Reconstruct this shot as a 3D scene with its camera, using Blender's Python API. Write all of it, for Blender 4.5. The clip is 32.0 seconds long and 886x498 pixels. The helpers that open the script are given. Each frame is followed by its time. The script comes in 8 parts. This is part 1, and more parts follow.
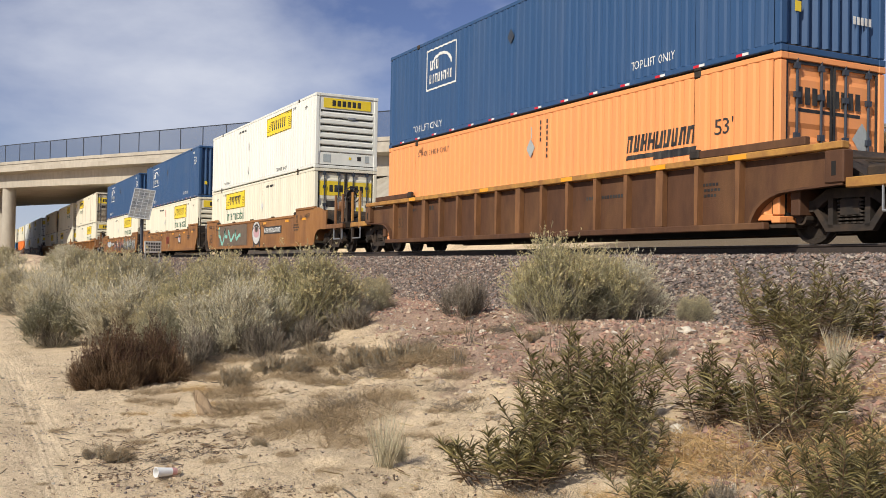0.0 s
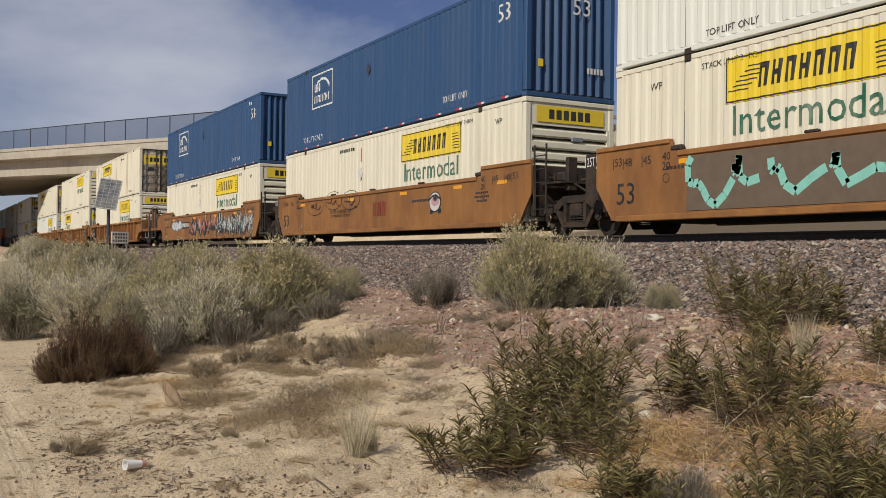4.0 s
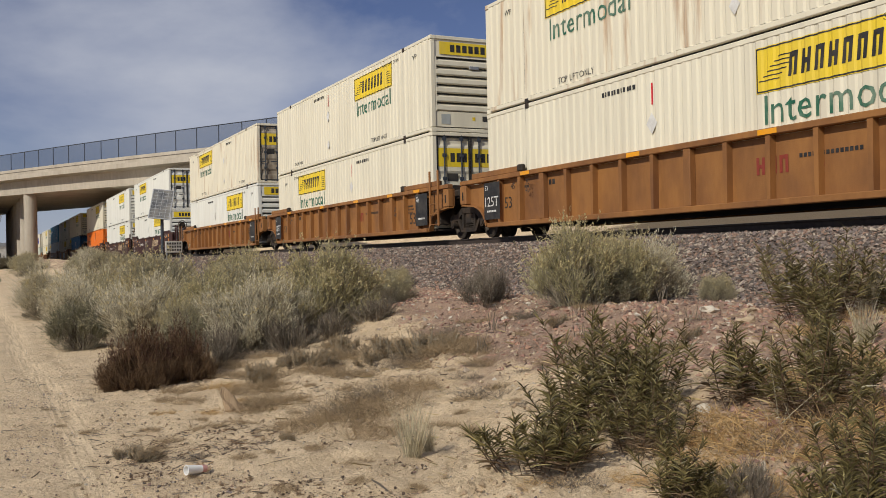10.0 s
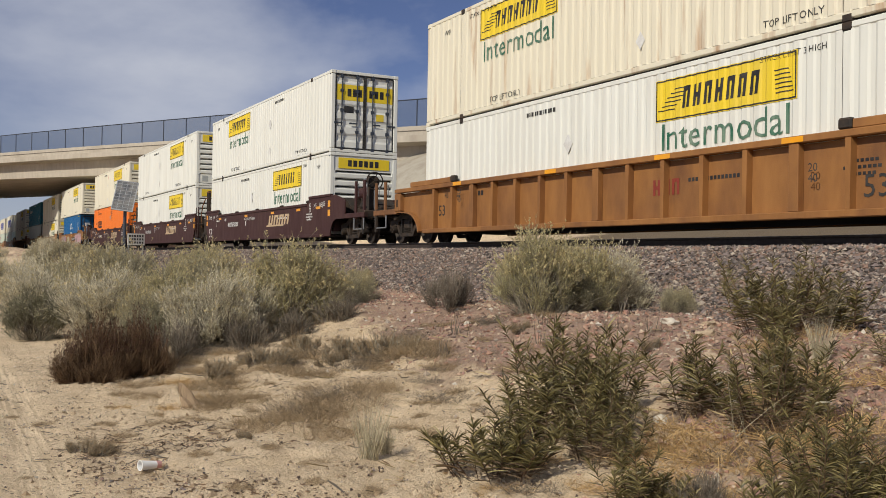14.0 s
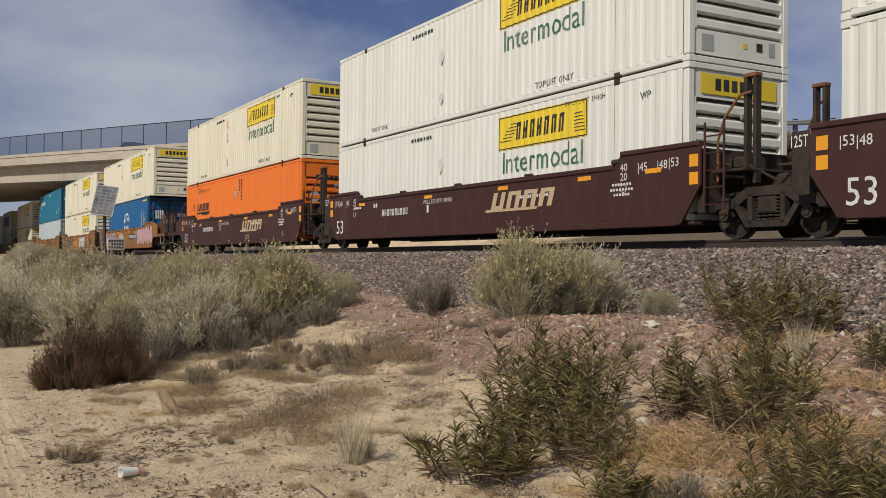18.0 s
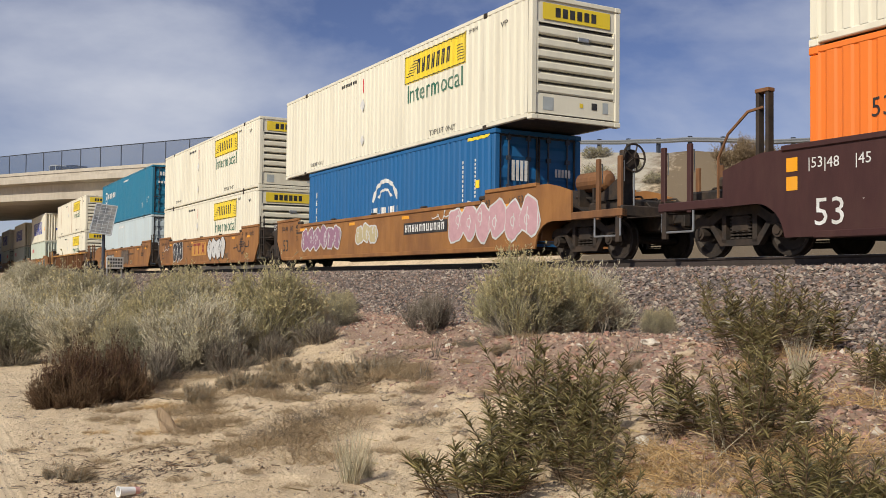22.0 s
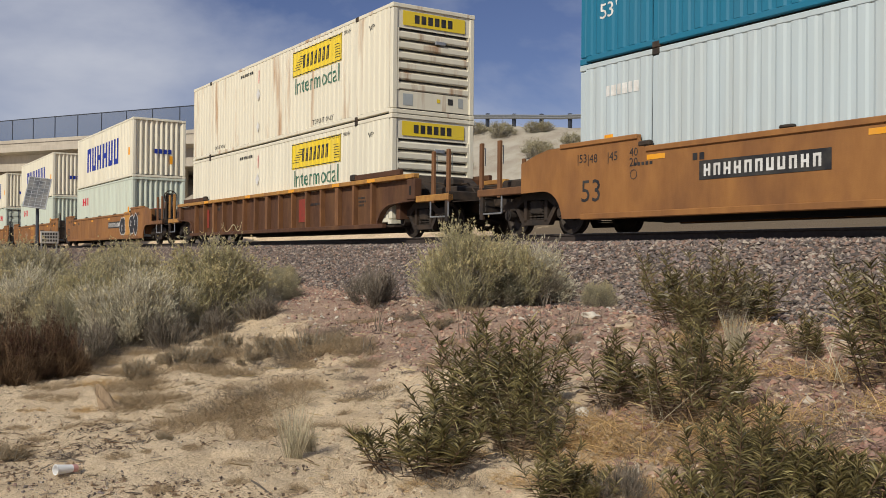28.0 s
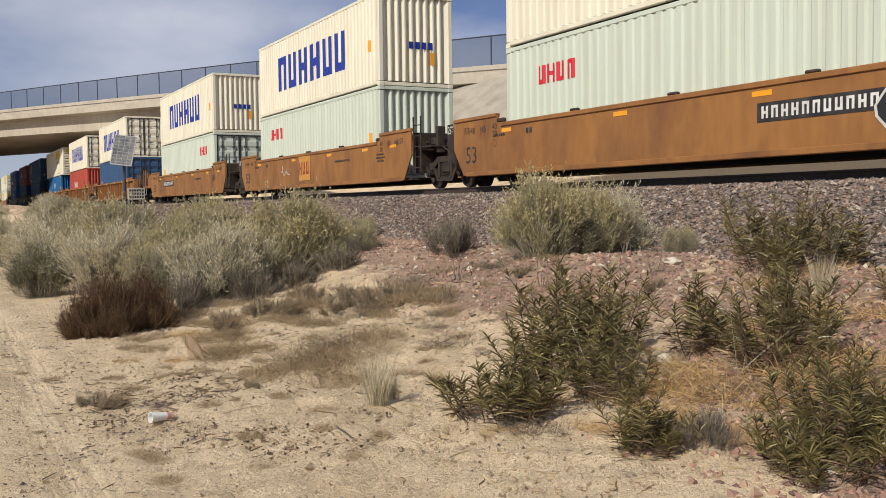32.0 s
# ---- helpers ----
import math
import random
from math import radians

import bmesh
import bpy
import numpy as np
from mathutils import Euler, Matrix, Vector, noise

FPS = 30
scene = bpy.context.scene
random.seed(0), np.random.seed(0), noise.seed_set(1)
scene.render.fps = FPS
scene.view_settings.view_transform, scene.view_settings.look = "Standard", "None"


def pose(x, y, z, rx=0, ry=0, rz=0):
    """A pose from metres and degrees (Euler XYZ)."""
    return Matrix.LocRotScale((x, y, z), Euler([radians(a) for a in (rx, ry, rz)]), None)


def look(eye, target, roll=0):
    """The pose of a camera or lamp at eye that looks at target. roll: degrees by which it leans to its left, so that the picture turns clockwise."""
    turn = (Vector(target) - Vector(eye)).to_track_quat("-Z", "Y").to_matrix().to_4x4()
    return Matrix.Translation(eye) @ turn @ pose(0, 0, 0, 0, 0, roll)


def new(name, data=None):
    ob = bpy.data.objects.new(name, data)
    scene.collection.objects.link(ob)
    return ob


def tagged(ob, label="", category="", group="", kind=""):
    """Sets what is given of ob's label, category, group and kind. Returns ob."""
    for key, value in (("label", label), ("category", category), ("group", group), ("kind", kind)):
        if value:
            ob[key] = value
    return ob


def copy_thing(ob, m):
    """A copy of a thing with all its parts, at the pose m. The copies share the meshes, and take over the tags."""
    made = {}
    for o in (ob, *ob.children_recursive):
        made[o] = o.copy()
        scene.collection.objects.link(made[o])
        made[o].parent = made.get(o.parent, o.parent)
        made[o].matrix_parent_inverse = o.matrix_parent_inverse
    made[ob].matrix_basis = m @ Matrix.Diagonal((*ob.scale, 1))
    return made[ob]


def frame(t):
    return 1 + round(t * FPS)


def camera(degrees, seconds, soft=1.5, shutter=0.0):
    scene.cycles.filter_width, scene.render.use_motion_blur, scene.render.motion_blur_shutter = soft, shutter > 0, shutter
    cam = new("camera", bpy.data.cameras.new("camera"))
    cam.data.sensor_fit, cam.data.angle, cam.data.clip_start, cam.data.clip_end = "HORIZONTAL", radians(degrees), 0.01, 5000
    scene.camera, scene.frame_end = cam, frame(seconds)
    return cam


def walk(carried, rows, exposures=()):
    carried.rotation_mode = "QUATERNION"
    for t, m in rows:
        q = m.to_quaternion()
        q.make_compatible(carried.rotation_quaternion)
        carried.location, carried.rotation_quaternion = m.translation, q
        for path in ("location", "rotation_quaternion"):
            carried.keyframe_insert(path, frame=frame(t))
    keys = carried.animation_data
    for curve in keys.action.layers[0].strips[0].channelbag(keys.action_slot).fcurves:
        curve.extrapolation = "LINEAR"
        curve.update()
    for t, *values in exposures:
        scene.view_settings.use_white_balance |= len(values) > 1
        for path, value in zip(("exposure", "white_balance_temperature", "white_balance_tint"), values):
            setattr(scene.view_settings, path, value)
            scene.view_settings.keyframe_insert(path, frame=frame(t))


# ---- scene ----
import functools

# ---- camera ----
EYE = (0.0, 0.0, 1.6)


def aim(yaw, pitch, roll):
    """The camera's pose from degrees: yaw to the left of the track's far direction, pitch up, lean."""
    a, b = radians(yaw), radians(pitch)
    way = Vector((-math.sin(a) * math.cos(b), math.cos(a) * math.cos(b), math.sin(b)))
    return look(EYE, Vector(EYE) + 2 * way, roll)


# seconds, yaw, pitch, lean
TURNS = [
    (0, -27.16, 1.12, 1.02),
    (0.5, -27.26, 1.49, 0.54),
    (1, -27.83, 1.44, 0.52),
    (1.5, -28.39, 1.33, 0.32),
    (2, -29.10, 1.44, 0.56),
    (2.5, -29.43, 1.39, 0.82),
    (3, -29.22, 0.92, 1.03),
    (3.5, -28.86, 0.49, 0.76),
    (5.5, -29.37, 0.65, 0.37),
    (6, -29.02, 0.74, 0.34),
    (6.5, -28.64, 0.75, 0.24),
    (7, -28.38, 0.60, 0.03),
    (7.5, -27.97, 0.81, -0.40),
    (8, -27.70, 1.03, -0.99),
    (8.5, -27.47, 0.58, -0.97),
    (9, -26.90, 0.22, -0.74),
    (9.5, -26.37, 0.58, -0.91),
    (10, -26.00, 0.46, -1.21),
    (10.5, -25.42, -0.08, -1.05),
    (11, -25.14, -0.34, -0.92),
    (11.5, -25.00, -0.63, -0.94),
    (12, -24.48, -1.02, -1.02),
    (12.5, -23.76, -1.02, -0.72),
    (13, -24.89, -0.63, -0.33),
    (13.5, -26.33, -0.27, 0.22),
    (14, -28.08, 0.66, 0.91),
    (14.5, -29.46, 1.04, 0.99),
    (16.5, -29.85, 0.91, 0.45),
    (17, -29.37, 1.05, 0.67),
    (17.5, -28.71, 0.73, 0.95),
    (18, -29.16, 0.90, 0.68),
    (18.5, -28.76, 1.00, 0.38),
    (19, -27.36, 0.56, 0.03),
    (19.5, -25.52, 0.06, -0.40),
    (20, -23.49, -0.22, -0.12),
    (20.5, -22.88, 0.34, 0.72),
    (21, -25.76, 0.93, 0.81),
    (21.5, -28.36, 1.43, 0.93),
    (22, -29.21, 1.99, 0.63),
    (22.5, -29.08, 2.61, 0.56),
    (23, -28.81, 2.88, 0.68),
    (23.5, -29.09, 2.77, 0.54),
    (24, -29.22, 2.60, 0.40),
    (24.5, -28.65, 2.02, 0.02),
    (25, -28.16, 1.58, -0.53),
    (25.5, -29.23, 1.55, -0.64),
    (26, -31.17, 1.43, -0.42),
    (26.5, -32.79, 1.15, -0.26),
    (28.5, -32.53, 0.43, 0.64),
    (29, -32.45, 0.60, 0.58),
    (29.5, -32.38, 0.93, 0.63),
    (30, -32.39, 1.12, 0.75),
    (30.5, -32.28, 1.08, 0.73),
    (31, -31.60, 0.45, 0.41),
    (31.5, -28.59, -1.34, -0.11),
    (32, -27.99, -2.57, -0.68),
]
EXPOSURES = [(0, -0.14), (1, -0.55), (2, -1.0), (3, -0.85), (6, -0.37), (8, -0.54), (9, -0.62), (12, -0.58), (13, -0.53), (17, -0.65), (18, -0.72), (19, -0.66), (20.5, -0.37), (22, -0.33), (23, -0.63), (24, -0.63), (25, -0.82), (26, -0.45), (29, -0.55), (31, -0.38), (32, -0.35)]
cam = camera(49.57, 32.0, 0.5)
walk(cam, [(t, aim(a, b, c)) for t, a, b, c in TURNS], EXPOSURES)

# ---- sky and sun ----
SUN = Vector((-0.75, -0.36, 0.61)).normalized()
world = bpy.data.worlds.new("sky")
scene.world = world
world.use_nodes = True
wt = world.node_tree
wt.nodes.clear()


def wnode(kind, **values):
    n = wt.nodes.new(kind)
    for key, v in values.items():
        n.inputs[key].default_value = v
    return n


w_out, w_bg = wnode("ShaderNodeOutputWorld"), wnode("ShaderNodeBackground", Strength=0.062)
w_sky = wt.nodes.new("ShaderNodeTexSky")
w_sky.sky_type, w_sky.sun_disc = "NISHITA", False
w_sky.sun_elevation, w_sky.sun_rotation = math.asin(SUN.z), math.atan2(SUN.x, SUN.y)
w_sky.altitude, w_sky.air_density, w_sky.dust_density, w_sky.ozone_density = 900, 1.0, 0.4, 1.5
w_co = wt.nodes.new("ShaderNodeTexCoord")
w_map = wt.nodes.new("ShaderNodeMapping")
w_map.inputs["Location"].default_value = (0.35, 0.1, 0.2)
w_map.inputs["Rotation"].default_value = (0, 0, radians(20))
w_map.inputs["Scale"].default_value = (1.0, 1.3, 2.3)
w_n1 = wnode("ShaderNodeTexNoise", Scale=2.1, Detail=9.0, Roughness=0.52, Distortion=0.15)
w_r1 = wt.nodes.new("ShaderNodeValToRGB")
w_r1.color_ramp.elements[0].position, w_r1.color_ramp.elements[1].position = 0.40, 0.66
w_mix = wt.nodes.new("ShaderNodeMix")
w_mix.data_type = "RGBA"
w_mix.inputs[7].default_value = (11.8, 12.4, 14.2, 1)
wt.links.new(w_co.outputs["Generated"], w_map.inputs["Vector"])
wt.links.new(w_map.outputs[0], w_n1.inputs["Vector"])
wt.links.new(w_n1.outputs["Fac"], w_r1.inputs["Fac"])
wt.links.new(w_r1.outputs["Color"], w_mix.inputs[0])
w_tint = wt.nodes.new("ShaderNodeVectorMath")
w_tint.operation = "MULTIPLY"
w_tint.inputs[1].default_value = (1.12, 1.06, 1.38)
wt.links.new(w_sky.outputs[0], w_tint.inputs[0])
wt.links.new(w_tint.outputs[0], w_mix.inputs[6])
# pale haze low over the horizon
w_sep, w_low = wt.nodes.new("ShaderNodeSeparateXYZ"), wt.nodes.new("ShaderNodeMapRange")
w_low.interpolation_type = "SMOOTHSTEP"
for key, v in (("From Min", 0.0), ("From Max", 0.16), ("To Min", 0.75), ("To Max", 0.0)):
    w_low.inputs[key].default_value = v
w_haze = wt.nodes.new("ShaderNodeMix")
w_haze.data_type = "RGBA"
w_haze.inputs[7].default_value = (9.0, 10.3, 12.6, 1)
wt.links.new(w_co.outputs["Generated"], w_sep.inputs[0])
wt.links.new(w_sep.outputs["Z"], w_low.inputs["Value"])
wt.links.new(w_low.outputs[0], w_haze.inputs[0])
wt.links.new(w_mix.outputs[2], w_haze.inputs[6])
wt.links.new(w_haze.outputs[2], w_bg.inputs["Color"])
wt.links.new(w_bg.outputs[0], w_out.inputs["Surface"])

sun = new("sun", bpy.data.lights.new("sun", "SUN"))
sun.data.energy, sun.data.angle, sun.data.color = 5.0, radians(0.6), (1.0, 0.935, 0.81)
sun.matrix_world = look(SUN * 100, (0, 0, 0))

# ---- materials ----
def rgba(c):
    return (c[0], c[1], c[2], 1)


def material(name, color, color2=None, scale=6.0, stretch=(1, 1, 1), rough=0.6, metal=0.0, dirt=None, dirt_amount=0.3, dirt_scale=1.2,
             dirt_stretch=(1, 1, 1), bump=0.0, bump_scale=60.0, low=0.4, high=0.65, transmit=0.0, vary=0.0):
    """A surface of two tones mottled by fine noise, with larger stains over it, grain in relief and uneven gloss."""
    m = bpy.data.materials.new(name)
    m.use_nodes = True
    t = m.node_tree
    b = t.nodes["Principled BSDF"]
    co = t.nodes.new("ShaderNodeTexCoord")
    info = t.nodes.new("ShaderNodeObjectInfo")
    push = t.nodes.new("ShaderNodeVectorMath")
    push.operation = "MULTIPLY_ADD"
    push.inputs[1].default_value = (1, 1, 1)
    spread = t.nodes.new("ShaderNodeVectorMath")
    spread.operation = "SCALE"
    spread.inputs[0].default_value = (17, 31, 13)
    t.links.new(info.outputs["Random"], spread.inputs["Scale"])
    t.links.new(co.outputs["Object"], push.inputs[0])
    t.links.new(spread.outputs[0], push.inputs[2])

    def noise_of(sc, st, detail=6.0):
        mp = t.nodes.new("ShaderNodeMapping")
        mp.inputs["Scale"].default_value = st
        n = t.nodes.new("ShaderNodeTexNoise")
        n.inputs["Scale"].default_value, n.inputs["Detail"].default_value, n.inputs["Roughness"].default_value = sc, detail, 0.6
        t.links.new(push.outputs[0], mp.inputs["Vector"])
        t.links.new(mp.outputs[0], n.inputs["Vector"])
        return n.outputs["Fac"]

    def ramp(fac, a, z):
        r = t.nodes.new("ShaderNodeMapRange")
        r.inputs["From Min"].default_value, r.inputs["From Max"].default_value = a, z
        t.links.new(fac, r.inputs["Value"])
        return r.outputs[0]

    def mix(fac, one, two):
        x = t.nodes.new("ShaderNodeMix")
        x.data_type = "RGBA"
        for socket, v in ((x.inputs[0], fac), (x.inputs[6], one), (x.inputs[7], two)):
            if isinstance(v, bpy.types.NodeSocket):
                t.links.new(v, socket)
            else:
                socket.default_value = v
        return x.outputs[2]

    fine = noise_of(scale, stretch)
    out = mix(ramp(fine, 0.3, 0.7), rgba(color), rgba(color2 or [c * 0.86 for c in color]))
    if dirt:
        stain = noise_of(dirt_scale, dirt_stretch, 8.0)
        f = ramp(stain, low, high)
        s = t.nodes.new("ShaderNodeMath")
        s.operation = "MULTIPLY"
        s.inputs[1].default_value = dirt_amount
        t.links.new(f, s.inputs[0])
        out = mix(s.outputs[0], out, rgba(dirt))
    if vary:
        isl = t.nodes.new("ShaderNodeNewGeometry")
        hv = t.nodes.new("ShaderNodeHueSaturation")
        r = t.nodes.new("ShaderNodeMapRange")
        r.inputs["To Min"].default_value, r.inputs["To Max"].default_value = 1 - vary, 1 + vary
        t.links.new(isl.outputs["Random Per Island"], r.inputs["Value"])
        t.links.new(r.outputs[0], hv.inputs["Value"])
        t.links.new(out, hv.inputs["Color"])
        out = hv.outputs[0]
    t.links.new(out, b.inputs["Base Color"])
    b.inputs["Metallic"].default_value = metal
    rr = t.nodes.new("ShaderNodeMapRange")
    rr.inputs["To Min"].default_value, rr.inputs["To Max"].default_value = max(0.02, rough - 0.12), min(1, rough + 0.12)
    t.links.new(fine, rr.inputs["Value"])
    t.links.new(rr.outputs[0], b.inputs["Roughness"])
    b.inputs["Specular IOR Level"].default_value = 0.35
    if bump:
        bn = t.nodes.new("ShaderNodeBump")
        bn.inputs["Strength"].default_value, bn.inputs["Distance"].default_value = bump, 0.02
        t.links.new(noise_of(bump_scale, (1, 1, 1), 4.0), bn.inputs["Height"])
        t.links.new(bn.outputs[0], b.inputs["Normal"])
    if transmit:
        tr = t.nodes.new("ShaderNodeBsdfTranslucent")
        t.links.new(out, tr.inputs["Color"])
        ms = t.nodes.new("ShaderNodeMixShader")
        ms.inputs[0].default_value = transmit
        t.links.new(b.outputs[0], ms.inputs[1])
        t.links.new(tr.outputs[0], ms.inputs[2])
        t.links.new(ms.outputs[0], t.nodes["Material Output"].inputs["Surface"])
    return m


DUST, RUST, SOOT = (0.30, 0.25, 0.19), (0.20, 0.085, 0.035), (0.03, 0.027, 0.025)
STREAK = (1.2, 1.2, 0.12)


def paint(name, color, dirt=(0.36, 0.31, 0.23), amount=0.35, rough=0.5, low=0.42, high=0.75):
    return material(name, color, [c * 0.93 for c in color], 3.0, STREAK, rough, 0.0, dirt, amount, 1.6, STREAK, 0.08, 25, low, high)


M = {}
M["cream"] = paint("cream paint", (0.78, 0.735, 0.585), amount=0.30)
M["white"] = paint("white paint", (0.77, 0.775, 0.71), amount=0.2)
M["rusty_cream"] = paint("weathered cream paint", (0.76, 0.71, 0.56), (0.36, 0.17, 0.06), 0.75, low=0.56, high=0.68)
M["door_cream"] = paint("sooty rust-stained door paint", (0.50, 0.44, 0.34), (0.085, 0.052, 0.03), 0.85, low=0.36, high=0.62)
M["navy"] = paint("navy paint", (0.027, 0.078, 0.185), (0.11, 0.14, 0.20), 0.22)
M["orange"] = paint("orange paint", (0.86, 0.20, 0.025), (0.45, 0.16, 0.06), 0.25)
M["light_orange"] = paint("faded orange paint", (0.88, 0.34, 0.12), (0.55, 0.27, 0.13), 0.30)
M["royal"] = paint("royal blue paint", (0.010, 0.115, 0.30), (0.08, 0.13, 0.2), 0.2)
M["teal"] = paint("teal paint", (0.015, 0.17, 0.28), (0.10, 0.16, 0.2), 0.2)
M["grey_blue"] = paint("pale grey-blue paint", (0.50, 0.58, 0.60), amount=0.25)
M["sage"] = paint("pale sage paint", (0.58, 0.64, 0.54), amount=0.3)
M["red"] = paint("red paint", (0.40, 0.045, 0.025), amount=0.25)
M["green"] = paint("green paint", (0.03, 0.16, 0.09), amount=0.2)
M["yellow"] = paint("yellow decal", (0.82, 0.60, 0.03), (0.5, 0.42, 0.2), 0.25)
M["amber"] = paint("amber reflector", (0.85, 0.36, 0.01), amount=0.15, rough=0.35)
M["black"] = material("black lettering", (0.022, 0.022, 0.024), None, 20, rough=0.55, dirt=(0.2, 0.18, 0.14), dirt_amount=0.2, dirt_scale=3)
M["darkgreen"] = material("green lettering", (0.02, 0.13, 0.075), None, 20, rough=0.5, dirt=(0.45, 0.47, 0.38), dirt_amount=0.35, dirt_scale=2.2)
M["letter_white"] = material("white lettering", (0.78, 0.78, 0.75), None, 20, rough=0.5, dirt=DUST, dirt_amount=0.35, dirt_scale=3)
M["letter_red"] = material("red lettering", (0.62, 0.02, 0.04), None, 20, rough=0.5)
M["letter_blue"] = material("blue lettering", (0.012, 0.035, 0.30), None, 20, rough=0.5)
M["maroon_letter"] = material("maroon lettering", (0.26, 0.045, 0.03), None, 20, rough=0.6)
M["tan_letter"] = material("tan lettering", (0.56, 0.42, 0.26), None, 20, rough=0.6)
M["silver"] = material("silver sticker", (0.42, 0.46, 0.46), None, 14, rough=0.4, dirt=DUST, dirt_amount=0.3)
M["car_orange"] = material("weathered orange-brown car paint", (0.345, 0.158, 0.048), (0.27, 0.12, 0.037), 4, (1, 1, 0.3), 0.6, 0,
                           (0.145, 0.064, 0.03), 0.80, 1.1, (1, 0.7, 0.4), 0.15, 40, 0.42, 0.70)
M["car_dark"] = material("dark rusted brown car paint", (0.105, 0.047, 0.023), (0.07, 0.032, 0.017), 5, (1, 1, 0.3), 0.72, 0,
                         (0.23, 0.115, 0.045), 0.5, 1.1, (1, 0.8, 0.3), 0.2, 40, 0.5, 0.75)
M["car_maroon"] = material("dull maroon car paint", (0.060, 0.023, 0.020), (0.048, 0.018, 0.0165), 5, (1, 1, 0.3), 0.60, 0,
                           (0.105, 0.060, 0.042), 0.4, 1.2, (1, 1, 0.3), 0.1, 40, 0.5, 0.8)
M["car_rib"] = material("rust-brown rib paint", (0.25, 0.115, 0.045), (0.17, 0.078, 0.034), 6, (1, 1, 0.4), 0.7, 0, (0.10, 0.05, 0.026), 0.6, 1.6, (1, 1, 0.4), 0.15, 40)
M["faint_black"] = material("faded black stencil", (0.06, 0.035, 0.022), (0.09, 0.05, 0.03), 8, rough=0.75)
M["yellow_brown"] = material("worn yellow chord paint", (0.50, 0.27, 0.06), (0.36, 0.17, 0.05), 7, rough=0.65, dirt=RUST, dirt_amount=0.7, dirt_scale=2)
M["steel"] = material("grimy cast steel", (0.034, 0.027, 0.022), (0.02, 0.017, 0.015), 9, rough=0.74, metal=0.0, dirt=(0.10, 0.062, 0.036),
                      dirt_amount=0.45, dirt_scale=3, bump=0.25, bump_scale=35)
M["wheel"] = material("rolled wheel steel", (0.055, 0.042, 0.032), (0.034, 0.027, 0.022), 8, rough=0.65, metal=0.3, bump=0.2)
M["rail"] = material("dark rusty rail steel", (0.062, 0.046, 0.038), (0.04, 0.031, 0.027), 12, rough=0.65)
M["rail_head"] = material("polished rail head", (0.45, 0.42, 0.39), None, 12, rough=0.28, metal=0.9)
M["tie"] = material("weathered timber", (0.12, 0.095, 0.075), (0.07, 0.055, 0.045), 10, (1, 6, 1), 0.85, bump=0.4)
# near-black standing in for the shade inside an open slot
M["soot"] = material("near-black slot shade", (0.012, 0.011, 0.010), (0.02, 0.017, 0.015), 9, rough=0.9)
M["galv"] = material("galvanised steel", (0.40, 0.41, 0.42), (0.30, 0.31, 0.32), 10, rough=0.45, metal=0.6)
M["dark_galv"] = material("dark fence pipe", (0.07, 0.08, 0.10), None, 10, rough=0.5, metal=0.4)
M["concrete"] = material("weathered concrete", (0.50, 0.45, 0.37), (0.42, 0.37, 0.30), 2.0, (1, 1, 0.5), 0.85, 0, (0.26, 0.22, 0.17), 0.45, 0.35,
                         (1, 1, 0.4), 0.25, 14, 0.45, 0.7)
M["concrete_dark"] = material("stained joint concrete", (0.16, 0.14, 0.115), (0.12, 0.105, 0.085), 2.0, (1, 1, 0.5), 0.85, 0, (0.22, 0.19, 0.15), 0.4, 0.4)
M["roadway"] = material("asphalt", (0.06, 0.06, 0.06), None, 8, rough=0.9, bump=0.3)

